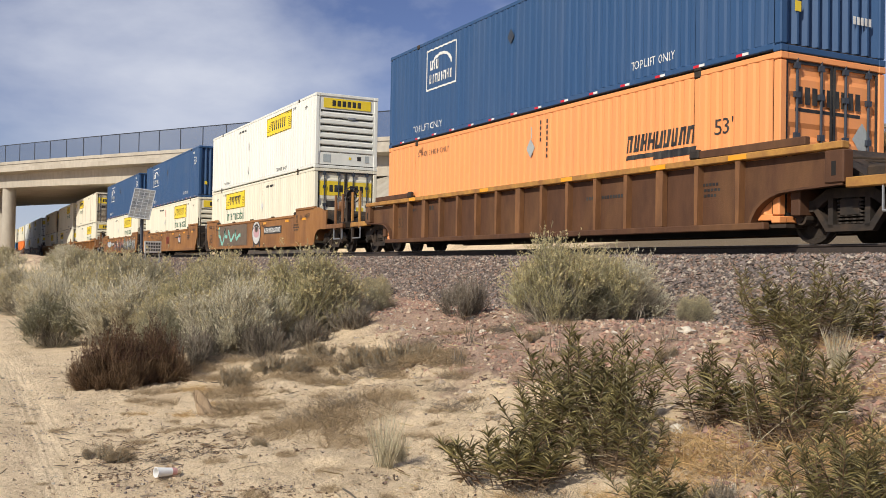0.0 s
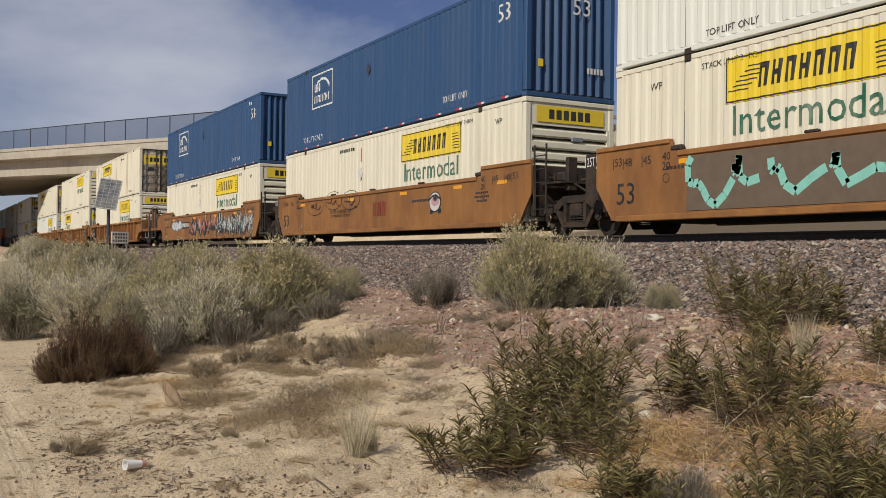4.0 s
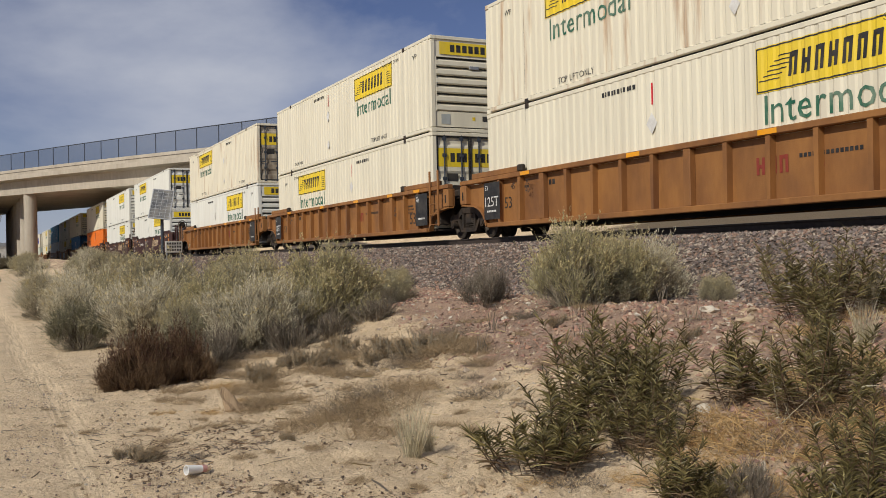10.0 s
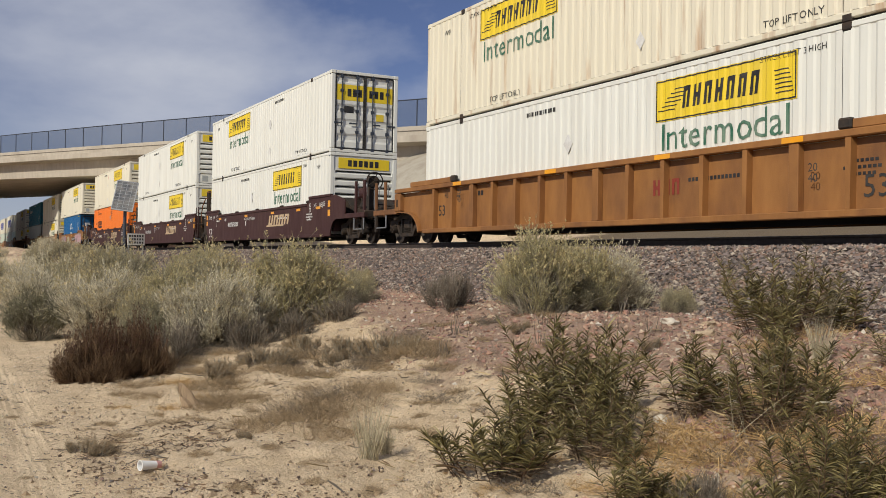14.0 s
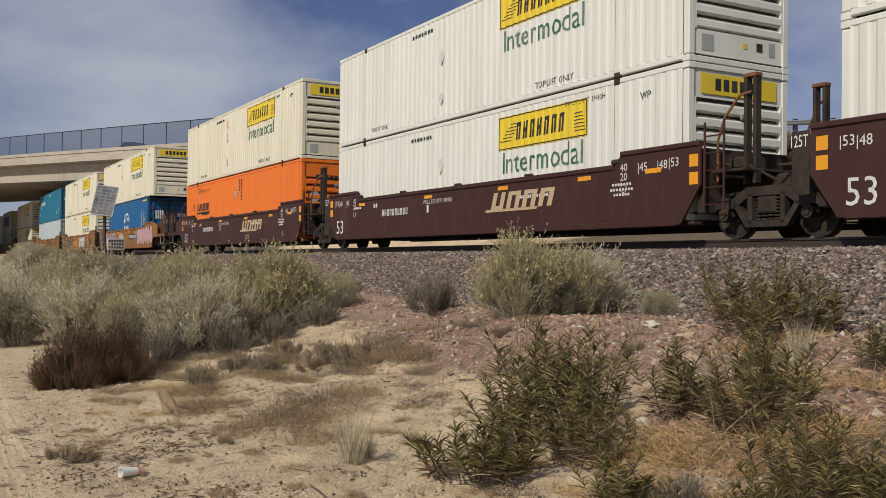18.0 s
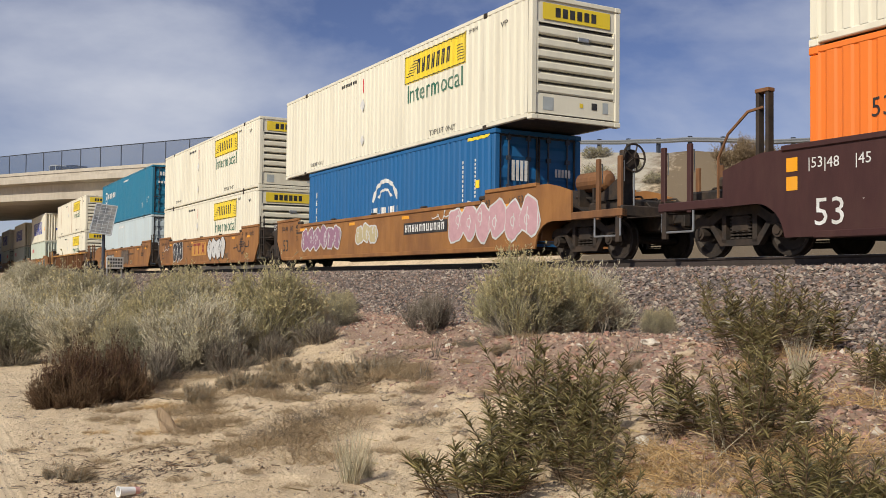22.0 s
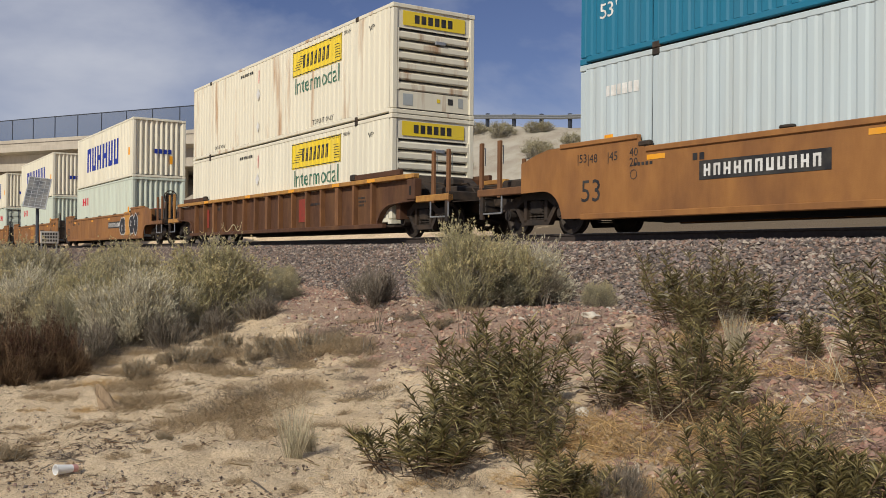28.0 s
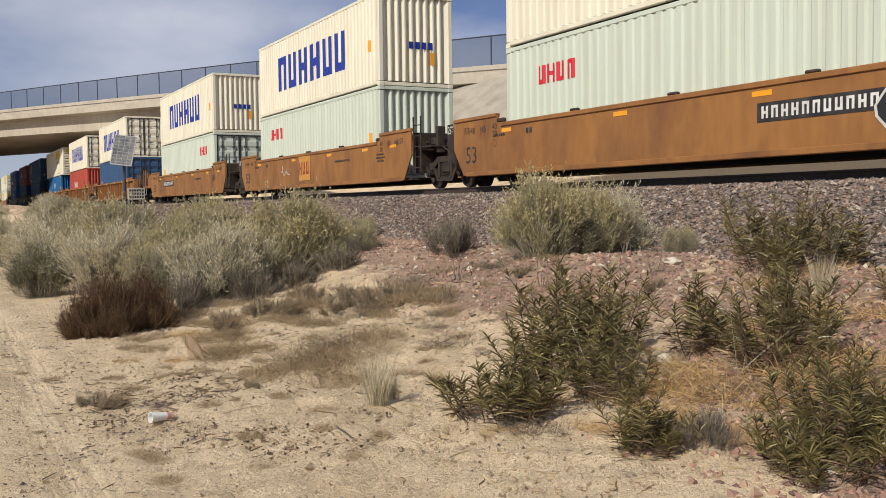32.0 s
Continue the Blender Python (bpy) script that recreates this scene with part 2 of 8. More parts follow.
# ---- building tools ----
class Geo:
    """Collects verts and faces of one mesh."""

    def __init__(self):
        self.v, self.f = [], []

    def add(self, verts, faces):
        n = len(self.v)
        self.v.extend(tuple(float(c) for c in p) for p in verts)
        self.f.extend(tuple(i + n for i in face) for face in faces)
        return self

    def box(self, x0, x1, y0, y1, z0, z1, ch=0.0):
        if ch <= 0:
            v = [(x, y, z) for z in (z0, z1) for y in (y0, y1) for x in (x0, x1)]
            return self.add(v, [(0, 2, 3, 1), (4, 5, 7, 6), (0, 1, 5, 4), (2, 6, 7, 3), (0, 4, 6, 2), (1, 3, 7, 5)])
        bm = bmesh.new()
        bmesh.ops.create_cube(bm, size=1.0)
        for p in bm.verts:
            p.co = Vector(((x0 + x1) / 2 + p.co.x * (x1 - x0), (y0 + y1) / 2 + p.co.y * (y1 - y0), (z0 + z1) / 2 + p.co.z * (z1 - z0)))
        bmesh.ops.bevel(bm, geom=bm.edges[:], offset=ch, segments=1, affect="EDGES")
        bm.verts.index_update()
        self.add([p.co for p in bm.verts], [[p.index for p in f.verts] for f in bm.faces])
        bm.free()
        return self

    def prism(self, poly, x0, x1, axis="x"):
        """A polygon (listed round) drawn out from x0 to x1 along an axis; its two numbers are the other two axes in order."""
        n = len(poly)

        def at(a, b, c):
            return {"x": (c, a, b), "y": (a, c, b), "z": (a, b, c)}[axis]

        v = [at(a, b, x0) for a, b in poly] + [at(a, b, x1) for a, b in poly]
        f = [tuple(range(n))[::-1], tuple(range(n, 2 * n))] + [(i, (i + 1) % n, n + (i + 1) % n, n + i) for i in range(n)]
        return self.add(v, f)

    def cyl(self, p, q, r, n=10, r2=None):
        p, q = Vector(p), Vector(q)
        d = (q - p).normalized()
        a = d.orthogonal().normalized()
        b = d.cross(a)
        r2 = r if r2 is None else r2
        v = [p + (a * math.cos(k * math.tau / n) + b * math.sin(k * math.tau / n)) * r for k in range(n)]
        v += [q + (a * math.cos(k * math.tau / n) + b * math.sin(k * math.tau / n)) * r2 for k in range(n)]
        return self.add(v, [tuple(range(n))[::-1], tuple(range(n, 2 * n))] + [(i, (i + 1) % n, n + (i + 1) % n, n + i) for i in range(n)])

    def tube(self, pts, r, n=6):
        for p, q in zip(pts, pts[1:]):
            self.cyl(p, q, r, n)
        return self

    def lathe(self, prof, n=20, axis="x", at=(0, 0, 0)):
        """prof: (along, radius) pairs turned round an axis."""
        v, f, m = [], [], len(prof)
        for k in range(n):
            c, s = math.cos(k * math.tau / n), math.sin(k * math.tau / n)
            for a, r in prof:
                p = {"x": (a, r * c, r * s), "y": (r * c, a, r * s), "z": (r * c, r * s, a)}[axis]
                v.append((p[0] + at[0], p[1] + at[1], p[2] + at[2]))
        for k in range(n):
            for j in range(m - 1):
                a, b = k * m + j, ((k + 1) % n) * m + j
                f.append((a, b, b + 1, a + 1))
        return self.add(v, f)

    def mesh(self, name, mat):
        me = bpy.data.meshes.new(name)
        me.from_pydata(self.v, [], self.f)
        me.materials.append(mat)
        return me


def part(name, geo, mat, parent, label="", at=None):
    """Links a mesh as one part under a thing or under a part."""
    me = geo if isinstance(geo, bpy.types.Mesh) else geo.mesh(name, mat)
    ob = new(name, me)
    ob.parent = parent
    if at is not None:
        ob.location = at
    if label:
        ob["label"] = label
    return ob


def thing(name, label, category, group="", data=None, m=None, kind=""):
    ob = tagged(new(name, data), label, category, group, kind)
    if m is not None:
        ob.matrix_basis = m
    return ob


def array_mesh(name, verts, faces, mat, smooth_shade=False):
    """A mesh from numpy arrays of verts (n, 3) and faces (m, 3 or 4)."""
    me = bpy.data.meshes.new(name)
    k = faces.shape[1]
    me.vertices.add(len(verts))
    me.vertices.foreach_set("co", np.ascontiguousarray(verts, np.float32).ravel())
    me.loops.add(faces.size)
    me.loops.foreach_set("vertex_index", np.ascontiguousarray(faces, np.int32).ravel())
    me.polygons.add(len(faces))
    me.polygons.foreach_set("loop_start", np.arange(0, faces.size, k, dtype=np.int32))
    me.polygons.foreach_set("use_smooth", np.full(len(faces), bool(smooth_shade)))
    me.update(calc_edges=True)
    me.materials.append(mat)
    return me


LETTERS = {}


def letters(body):
    """Flat outlines of a word in the built-in font, one unit high, from x = 0 on: verts, faces and width."""
    if body not in LETTERS:
        cu = bpy.data.curves.new("word", "FONT")
        cu.body, cu.resolution_u = body, 2
        ob = new("word", cu)
        me = bpy.data.meshes.new_from_object(ob.evaluated_get(bpy.context.evaluated_depsgraph_get()))
        v = np.array([p.co[:] for p in me.vertices])
        f = [tuple(p.vertices) for p in me.polygons]
        bpy.data.objects.remove(ob)
        bpy.data.curves.remove(cu)
        bpy.data.meshes.remove(me)
        v[:, 0] -= v[:, 0].min()
        LETTERS[body] = (v[:, :2] / 0.73, f, v[:, 0].max() / 0.73)
    return LETTERS[body]


def on_side(s, y, z, u, w, off):
    """A place on the side s (-1 or 1) of a wagon or box: u to the reader's right of y, w above z, off from the middle."""
    return (s * off, y + s * u, z + w)


def side_word(geo, body, s, y, z, height, off, width=None, slant=0.0):
    v, f, w = letters(body)
    sx = height if width is None else width / w
    verts = [on_side(s, y, z, (a - w / 2) * sx + slant * b * height, (b - 0.5) * height, off) for a, b in v]
    geo.add(verts, f if s > 0 else [tuple(q) for q in f])


def side_quad(geo, s, y, z, u0, u1, w0, w1, off, slant=0.0):
    c = [on_side(s, y, z, u + slant * w, w, off) for u, w in ((u0, w0), (u1, w0), (u1, w1), (u0, w1))]
    geo.add(c, [(0, 1, 2, 3)])


def side_bars(geo, s, y, z, width, height, count, off, fill=0.72, slant=0.0, strokes=1, seed=1):
    """Writing that is not spelt out: a row of upright bars of its size."""
    rng = random.Random(seed)
    step = width / count
    for k in range(count):
        u0 = -width / 2 + k * step
        cell = step * fill
        if strokes == 1:
            side_quad(geo, s, y, z, u0, u0 + cell, -height / 2, height / 2, off, slant)
        else:
            bar = cell * 0.34
            side_quad(geo, s, y, z, u0, u0 + bar, -height / 2, height / 2, off, slant)
            side_quad(geo, s, y, z, u0 + cell - bar, u0 + cell, -height / 2, height / 2, off, slant)
            w = rng.choice((-0.5, -0.12, 0.28)) * height
            side_quad(geo, s, y, z, u0 + bar, u0 + cell - bar, w, w + height * 0.22, off, slant)

# ---- ground shape ----
PX = [-400, -60, -6, -1.5, 1.5, 3.0, 4.5, 6.0, 7.3, 8.2, 8.9, 9.3, 11.35, 11.7, 15.5, 17.2, 19.0, 26.0, 32.0, 60, 900]
PZ = [1.0, 0.4, 0.05, 0.0, 0.02, 0.10, 0.24, 0.52, 0.84, 0.90, 0.84, 0.88, 1.84, 1.88, 1.88, 1.55, 1.60, 2.75, 3.4, 3.8, 4.5]
BS = 1.075
FENCE_X, FENCE_Y, FENCE_DX, FENCE_DY, BAY = -1.295 * BS, 122.65 * BS, 0.3914, -0.9202, 3.05 * BS


def fence_top(k):
    """Height of the overpass fence's top rail at bay k."""
    return 1.6 + BS * (12.05 - 0.04 * k - 0.0013 * k * k)


def road_z(k):
    return fence_top(k) - BS * 2.35


def smooth(v, a, b):
    v = np.clip((v - a) / (b - a), 0, 1)
    return v * v * (3 - 2 * v)


def wobble(x, y, s):
    """Soft bumps about s metres long, from -1 to 1."""
    a = np.sin(x * 2.1 / s + 1.3 * np.sin(y * 1.7 / s + 0.6)) + np.sin(y * 2.4 / s + 1.1 * np.sin(x * 1.9 / s + 2.1))
    b = np.sin((x + y) * 3.7 / s + 1.9) * np.sin((x - y) * 3.1 / s + 0.4)
    return a * 0.35 + b * 0.3


def ground_z(x, y):
    x, y = np.asarray(x, float), np.asarray(y, float)
    shift = 0.25 * np.sin(y * 0.55) + 0.18 * np.sin(y * 1.3 + 1.0)
    near = smooth(x, 2.0, 4.0) * (1 - smooth(x, 8.6, 9.2))
    z = np.interp(x + shift * near, PX, PZ)
    rise = 1.45 * smooth(y, 22, 125) * (1 - smooth(x, 7.5, 10.5))
    z = z + rise
    berm = near * (1 - 0.5 * smooth(y, 20, 40))
    z = z + berm * (0.07 * wobble(x, y, 1.6) + 0.035 * wobble(x + 3, y, 0.7))
    z = z + (1 - smooth(x, 8.7, 9.3)) * 0.018 * wobble(x, y, 0.45)
    ruts = np.exp(-((x + 0.35 - 0.06 * np.sin(y * 0.5)) / 0.16) ** 2) + np.exp(-((x - 0.75 + 0.08 * np.sin(y * 0.4)) / 0.18) ** 2)
    sides = np.exp(-((x + 0.02) / 0.10) ** 2) + np.exp(-((x - 1.08 + 0.08 * np.sin(y * 0.4)) / 0.10) ** 2) + np.exp(-((x + 0.68) / 0.12) ** 2)
    z = z + (0.010 * sides - 0.022 * ruts) * (1 - smooth(y, 40, 60))
    # trodden, crumbly sand
    loose = smooth(x, -3.0, -1.0) * (1 - smooth(x, 8.6, 9.2)) * (1 - smooth(y, 18, 26))
    z = z + loose * (0.012 * wobble(x + 0.3 * y, y, 0.21) + 0.007 * wobble(x, y - 0.4 * x, 0.11) + 0.02 * np.abs(wobble(x - 2, y + 5, 0.8)) * smooth(x, 1.0, 1.8))
    # low crumbling ledges where the sand breaks away
    ledge = smooth(x, 1.6, 2.6) * (1 - smooth(x, 6.8, 7.8)) * smooth(y, 4.5, 6.0) * (1 - smooth(y, 15, 20))
    z = z + ledge * (0.032 * np.tanh(5.0 * wobble(x - 0.5 * y, y + 2.0, 1.5)) + 0.018 * np.tanh(6.0 * wobble(x + 0.7 * y, y - x, 0.62)))
    # embankments at both ends of the overpass
    k = ((x - FENCE_X) * FENCE_DX + (y - FENCE_Y) * FENCE_DY) / BAY
    n = (x - FENCE_X) * (-FENCE_DY) + (y - FENCE_Y) * FENCE_DX
    kr = np.clip(k, -60, 80)
    top = np.where(kr > 27, road_z(27.0) - 0.22 * BS * (kr - 27) , road_z(np.clip(kr, -25, 27)))
    top = np.maximum(top, 2.2)
    right = np.hypot(np.clip(-n, 0, None), np.clip(30.0 * BS - x, 0, None))
    left = np.hypot(np.clip(-n, 0, None), np.clip(x + 11.5 * BS, 0, None))
    far = np.clip(n - 27, 0, None)
    bank = np.maximum(top - np.hypot(right, far) / 1.75, top - np.hypot(left, far) / 1.6)
    bank = bank + 0.12 * wobble(x, y, 3.0)
    return np.maximum(z, bank)

# ---- the ground: one sheet ----
def spaced(*stretches):
    out = []
    for a, b, step in stretches:
        out.append(np.arange(a, b, step))
    return np.concatenate(out + [np.array([stretches[-1][1]])])


GX = spaced((-900, -100, 80), (-100, -20, 8), (-20, -3, 0.8), (-3, -1, 0.12), (-1, 9.0, 0.055), (9.0, 11.6, 0.12), (11.6, 18, 0.4), (18, 60, 1.0), (60, 120, 6), (120, 1500, 120))
GY = spaced((-300, -40, 40), (-40, 2, 3), (2, 3.6, 0.2), (3.6, 13.5, 0.055), (13.5, 20, 0.11), (20, 40, 0.25), (40, 90, 0.9), (90, 180, 1.8), (180, 300, 12), (300, 3000, 180))
gx, gy = np.meshgrid(GX, GY)
gz = ground_z(gx, gy)
crumbly = smooth(gx, 0.9, 1.8) * (1 - smooth(gx, 8.6, 9.2)) * smooth(gy, 3.6, 4.2) * (1 - smooth(gy, 13.0, 13.5))
gz = gz + (0.003 + 0.009 * crumbly) * (crumbly > 0) * np.random.default_rng(8).normal(0, 1, gz.shape)
ii = np.arange(len(GY) * len(GX)).reshape(len(GY), len(GX))
quads = np.stack([ii[:-1, :-1], ii[:-1, 1:], ii[1:, 1:], ii[1:, :-1]], -1).reshape(-1, 4)


def soil_material():
    """Pale sand, reddish stony soil and crushed ballast, blended by the zone that each place of the sheet belongs to."""
    m = bpy.data.materials.new("desert soil")
    m.use_nodes = True
    t = m.node_tree
    b = t.nodes["Principled BSDF"]
    co = t.nodes.new("ShaderNodeTexCoord")

    def noise_at(scale, detail=8.0, rough=0.62):
        n = t.nodes.new("ShaderNodeTexNoise")
        n.inputs["Scale"].default_value, n.inputs["Detail"].default_value, n.inputs["Roughness"].default_value = scale, detail, rough
        t.links.new(co.outputs["Object"], n.inputs["Vector"])
        return n.outputs["Fac"]

    def between(v, a, z, lo=0.0, hi=1.0):
        r = t.nodes.new("ShaderNodeMapRange")
        for key, val in (("From Min", a), ("From Max", z), ("To Min", lo), ("To Max", hi)):
            r.inputs[key].default_value = val
        t.links.new(v, r.inputs["Value"])
        return r.outputs[0]

    def mix(fac, one, two):
        x = t.nodes.new("ShaderNodeMix")
        x.data_type = "RGBA"
        t.links.new(fac, x.inputs[0])
        for socket, v in ((x.inputs[6], one), (x.inputs[7], two)):
            if isinstance(v, tuple):
                socket.default_value = v
            else:
                t.links.new(v, socket)
        return x.outputs[2]

    def zone(name, soft):
        a = t.nodes.new("ShaderNodeAttribute")
        a.attribute_name = name
        s = t.nodes.new("ShaderNodeMath")
        s.operation = "ADD"
        t.links.new(a.outputs["Fac"], s.inputs[0])
        t.links.new(between(noise_at(1.7), 0.25, 0.75, -soft, soft), s.inputs[1])
        return between(s.outputs[0], 0.3, 0.7)

    big, mid, small = noise_at(0.8), noise_at(3.5), noise_at(38.0, 5.0, 0.7)
    sand = mix(between(mid, 0.35, 0.68), (0.76, 0.60, 0.405, 1), (0.66, 0.51, 0.335, 1))
    sand = mix(between(big, 0.50, 0.66), sand, (0.56, 0.425, 0.275, 1))
    sand = mix(between(small, 0.56, 0.70), sand, (0.42, 0.315, 0.205, 1))
    sand = mix(between(noise_at(9.0, 6.0, 0.7), 0.60, 0.70, 0.0, 0.75), sand, (0.33, 0.24, 0.155, 1))
    stretch = t.nodes.new("ShaderNodeMapping")
    stretch.inputs["Scale"].default_value = (26.0, 0.7, 1.0)
    lines = t.nodes.new("ShaderNodeTexNoise")
    lines.inputs["Scale"].default_value, lines.inputs["Detail"].default_value = 1.0, 3.0
    t.links.new(co.outputs["Object"], stretch.inputs["Vector"])
    t.links.new(stretch.outputs[0], lines.inputs["Vector"])
    sand = mix(between(noise_at(75.0, 3.0, 0.7), 0.57, 0.66, 0.0, 0.7), sand, (0.28, 0.205, 0.13, 1))
    sand = mix(between(noise_at(48.0, 3.0, 0.6), 0.60, 0.68, 0.0, 0.6), sand, (0.88, 0.76, 0.56, 1))
    streaks = mix(between(lines.outputs["Fac"], 0.42, 0.60), (0.80, 0.64, 0.435, 1), (0.60, 0.46, 0.30, 1))
    sand = mix(zone("track", 0.25), sand, streaks)
    red = mix(between(mid, 0.35, 0.65), (0.41, 0.285, 0.205, 1), (0.30, 0.20, 0.148, 1))
    red = mix(between(noise_at(17.0, 5.0, 0.75), 0.56, 0.68), red, (0.20, 0.138, 0.10, 1))
    red = mix(between(small, 0.52, 0.66), red, (0.40, 0.32, 0.26, 1))
    grit = mix(between(noise_at(22.0, 4.0, 0.7), 0.38, 0.62), (0.095, 0.073, 0.062, 1), (0.21, 0.16, 0.13, 1))
    slab = mix(between(big, 0.4, 0.65), (0.46, 0.42, 0.34, 1), (0.36, 0.31, 0.245, 1))
    out = mix(zone("stony", 0.55), sand, red)
    out = mix(zone("ballast", 0.3), out, grit)
    out = mix(zone("bank", 0.2), out, slab)
    out = mix(zone("redbank", 0.5), out, (0.19, 0.145, 0.095, 1))
    t.links.new(out, b.inputs["Base Color"])
    b.inputs["Roughness"].default_value = 0.95
    b.inputs["Specular IOR Level"].default_value = 0.15
    bn = t.nodes.new("ShaderNodeBump")
    bn.inputs["Strength"].default_value, bn.inputs["Distance"].default_value = 0.65, 0.05
    t.links.new(noise_at(26.0, 8.0, 0.75), bn.inputs["Height"])
    lump = t.nodes.new("ShaderNodeBump")
    lump.inputs["Strength"].default_value, lump.inputs["Distance"].default_value = 0.4, 0.10
    t.links.new(noise_at(6.5, 5.0, 0.6), lump.inputs["Height"])
    t.links.new(lump.outputs[0], bn.inputs["Normal"])
    t.links.new(bn.outputs[0], b.inputs["Normal"])
    return m


ground_me = array_mesh("ground", np.stack([gx, gy, gz], -1).reshape(-1, 3), quads, soil_material(), True)
ax, ay = gx.ravel(), gy.ravel()
edge = 0.5 * np.sin(ay * 0.8) + 0.35 * np.sin(ay * 2.1 + 1)
stony = smooth(ax + edge * 0.7 + 1.5 * (1 - smooth(ay, 5.0, 6.6)), 4.6, 6.6) * (1 - 0.45 * smooth(ay, 40, 80)) * (1 - smooth(ax, 17.0, 18.5))
ballast = smooth(ax, 8.9, 9.6) * (1 - smooth(ax, 16.0, 17.5))
kk = ((ax - FENCE_X) * FENCE_DX + (ay - FENCE_Y) * FENCE_DY) / BAY
raised = smooth(gz.ravel() - np.interp(ax, PX, PZ), 1.7, 2.8)
bank = raised * smooth(30.5 - kk, -1.0, 1.0)
redbank = smooth(ax, 17, 22) * smooth(kk, 29.5, 31.0) * (1 - smooth(ay, 60, 90))
redbank = np.maximum(redbank, 1.1 * raised * (1 - smooth(ax, 4, 12)))
redbank = np.maximum(redbank, smooth(ax, 17.5, 20) * (1 - smooth(ax, 40, 60)) * (1 - smooth(ay - 1.06 * ax, -2.5, 1.0)))
track = (np.exp(-((ax + 0.35 - 0.06 * np.sin(ay * 0.5)) / 0.22) ** 2) + np.exp(-((ax - 0.75 + 0.08 * np.sin(ay * 0.4)) / 0.24) ** 2)) * 0.9
for key, val in (("track", track), ("stony", stony), ("ballast", ballast), ("bank", bank), ("redbank", redbank)):
    ground_me.attributes.new(key, "FLOAT", "POINT").data.foreach_set("value", val.astype(np.float32))
ground = thing("ground", "pale sandy desert ground with a dirt track and reddish stony bank", "ground", data=ground_me, kind="structure")

# ---- the track ----
TRACK_X, RAIL_Z, GROUND_FAR = 13.6, 2.1, 1500.0


def rail_line(x):
    prof = [(-0.075, -0.17), (0.075, -0.17), (0.075, -0.155), (0.012, -0.13), (0.012, -0.05), (0.036, -0.035), (0.036, -0.005), (0.028, 0),
            (-0.028, 0), (-0.036, -0.005), (-0.036, -0.035), (-0.012, -0.05), (-0.012, -0.13), (-0.075, -0.155)]
    g = Geo().prism([(x + a, RAIL_Z + b) for a, b in prof], -150.0, GROUND_FAR, "y")
    return thing("rail", "rusty steel rail with a polished running surface", "rail", "rails of the track", g.mesh("rail", M["rail"]), kind="structure")


for off in (-0.7525, 0.7525):
    line = rail_line(TRACK_X + off)
    part("rail_head", Geo().box(TRACK_X + off - 0.03, TRACK_X + off + 0.03, -150, GROUND_FAR, RAIL_Z, RAIL_Z + 0.003), M["rail_head"], line)
ties = Geo()
for n in range(-40, 300):
    y = n * 0.5 + 0.03 * math.sin(n * 2.7)
    ties.box(TRACK_X - 1.3, TRACK_X + 1.3, y - 0.115, y + 0.115, RAIL_Z - 0.33, RAIL_Z - 0.172)
thing("railroad_ties", "weathered dark timber ties bedded in the ballast", "railroad tie", data=ties.mesh("railroad_ties", M["tie"]), kind="stuff")


def stones(name, label, count, xs, ys, size, mat, seed, sink=0.25, crowd=None):
    """Loose angular stones scattered over the ground as one piece of stuff."""
    rng = np.random.default_rng(seed)
    x = rng.uniform(xs[0], xs[1], count)
    y = ys[0] + (ys[1] - ys[0]) * rng.uniform(0, 1, count) ** 1.6
    if crowd is not None:
        keep = rng.uniform(0, 1, count) < crowd(x, y)
        x, y = x[keep], y[keep]
    n = len(x)
    s = size[0] + (size[1] - size[0]) * rng.uniform(0, 1, n) ** 2.5
    knob = np.array([(1, 0, 0), (0, 1, 0), (-1, 0, 0), (0, -1, 0), (0, 0, 1), (0, 0, -1)], float) * 0.62
    v = knob[None] * rng.uniform(0.65, 1.25, (n, 6, 1)) + rng.uniform(-0.2, 0.2, (n, 6, 3))
    v = v * (s[:, None] * rng.uniform(0.65, 1.25, (n, 3)) * np.array([1, 1, 0.75]))[:, None]
    a, b = rng.uniform(0, math.tau, n), rng.uniform(-0.6, 0.6, n)
    ca, sa, cb, sb = np.cos(a)[:, None], np.sin(a)[:, None], np.cos(b)[:, None], np.sin(b)[:, None]
    vx, vy, vz = v[..., 0], v[..., 1] * cb - v[..., 2] * sb, v[..., 1] * sb + v[..., 2] * cb
    v = np.stack([vx * ca - vy * sa + x[:, None], vx * sa + vy * ca + y[:, None], vz + (ground_z(x, y) + s * (0.4 - sink))[:, None]], -1)
    f = np.array([(0, 1, 4), (1, 2, 4), (2, 3, 4), (3, 0, 4), (1, 0, 5), (2, 1, 5), (3, 2, 5), (0, 3, 5)])
    faces = (f[None] + 6 * np.arange(n)[:, None, None]).reshape(-1, 3)
    return thing(name, label, "stones", data=array_mesh(name, v.reshape(-1, 3), faces, mat), kind="stuff")


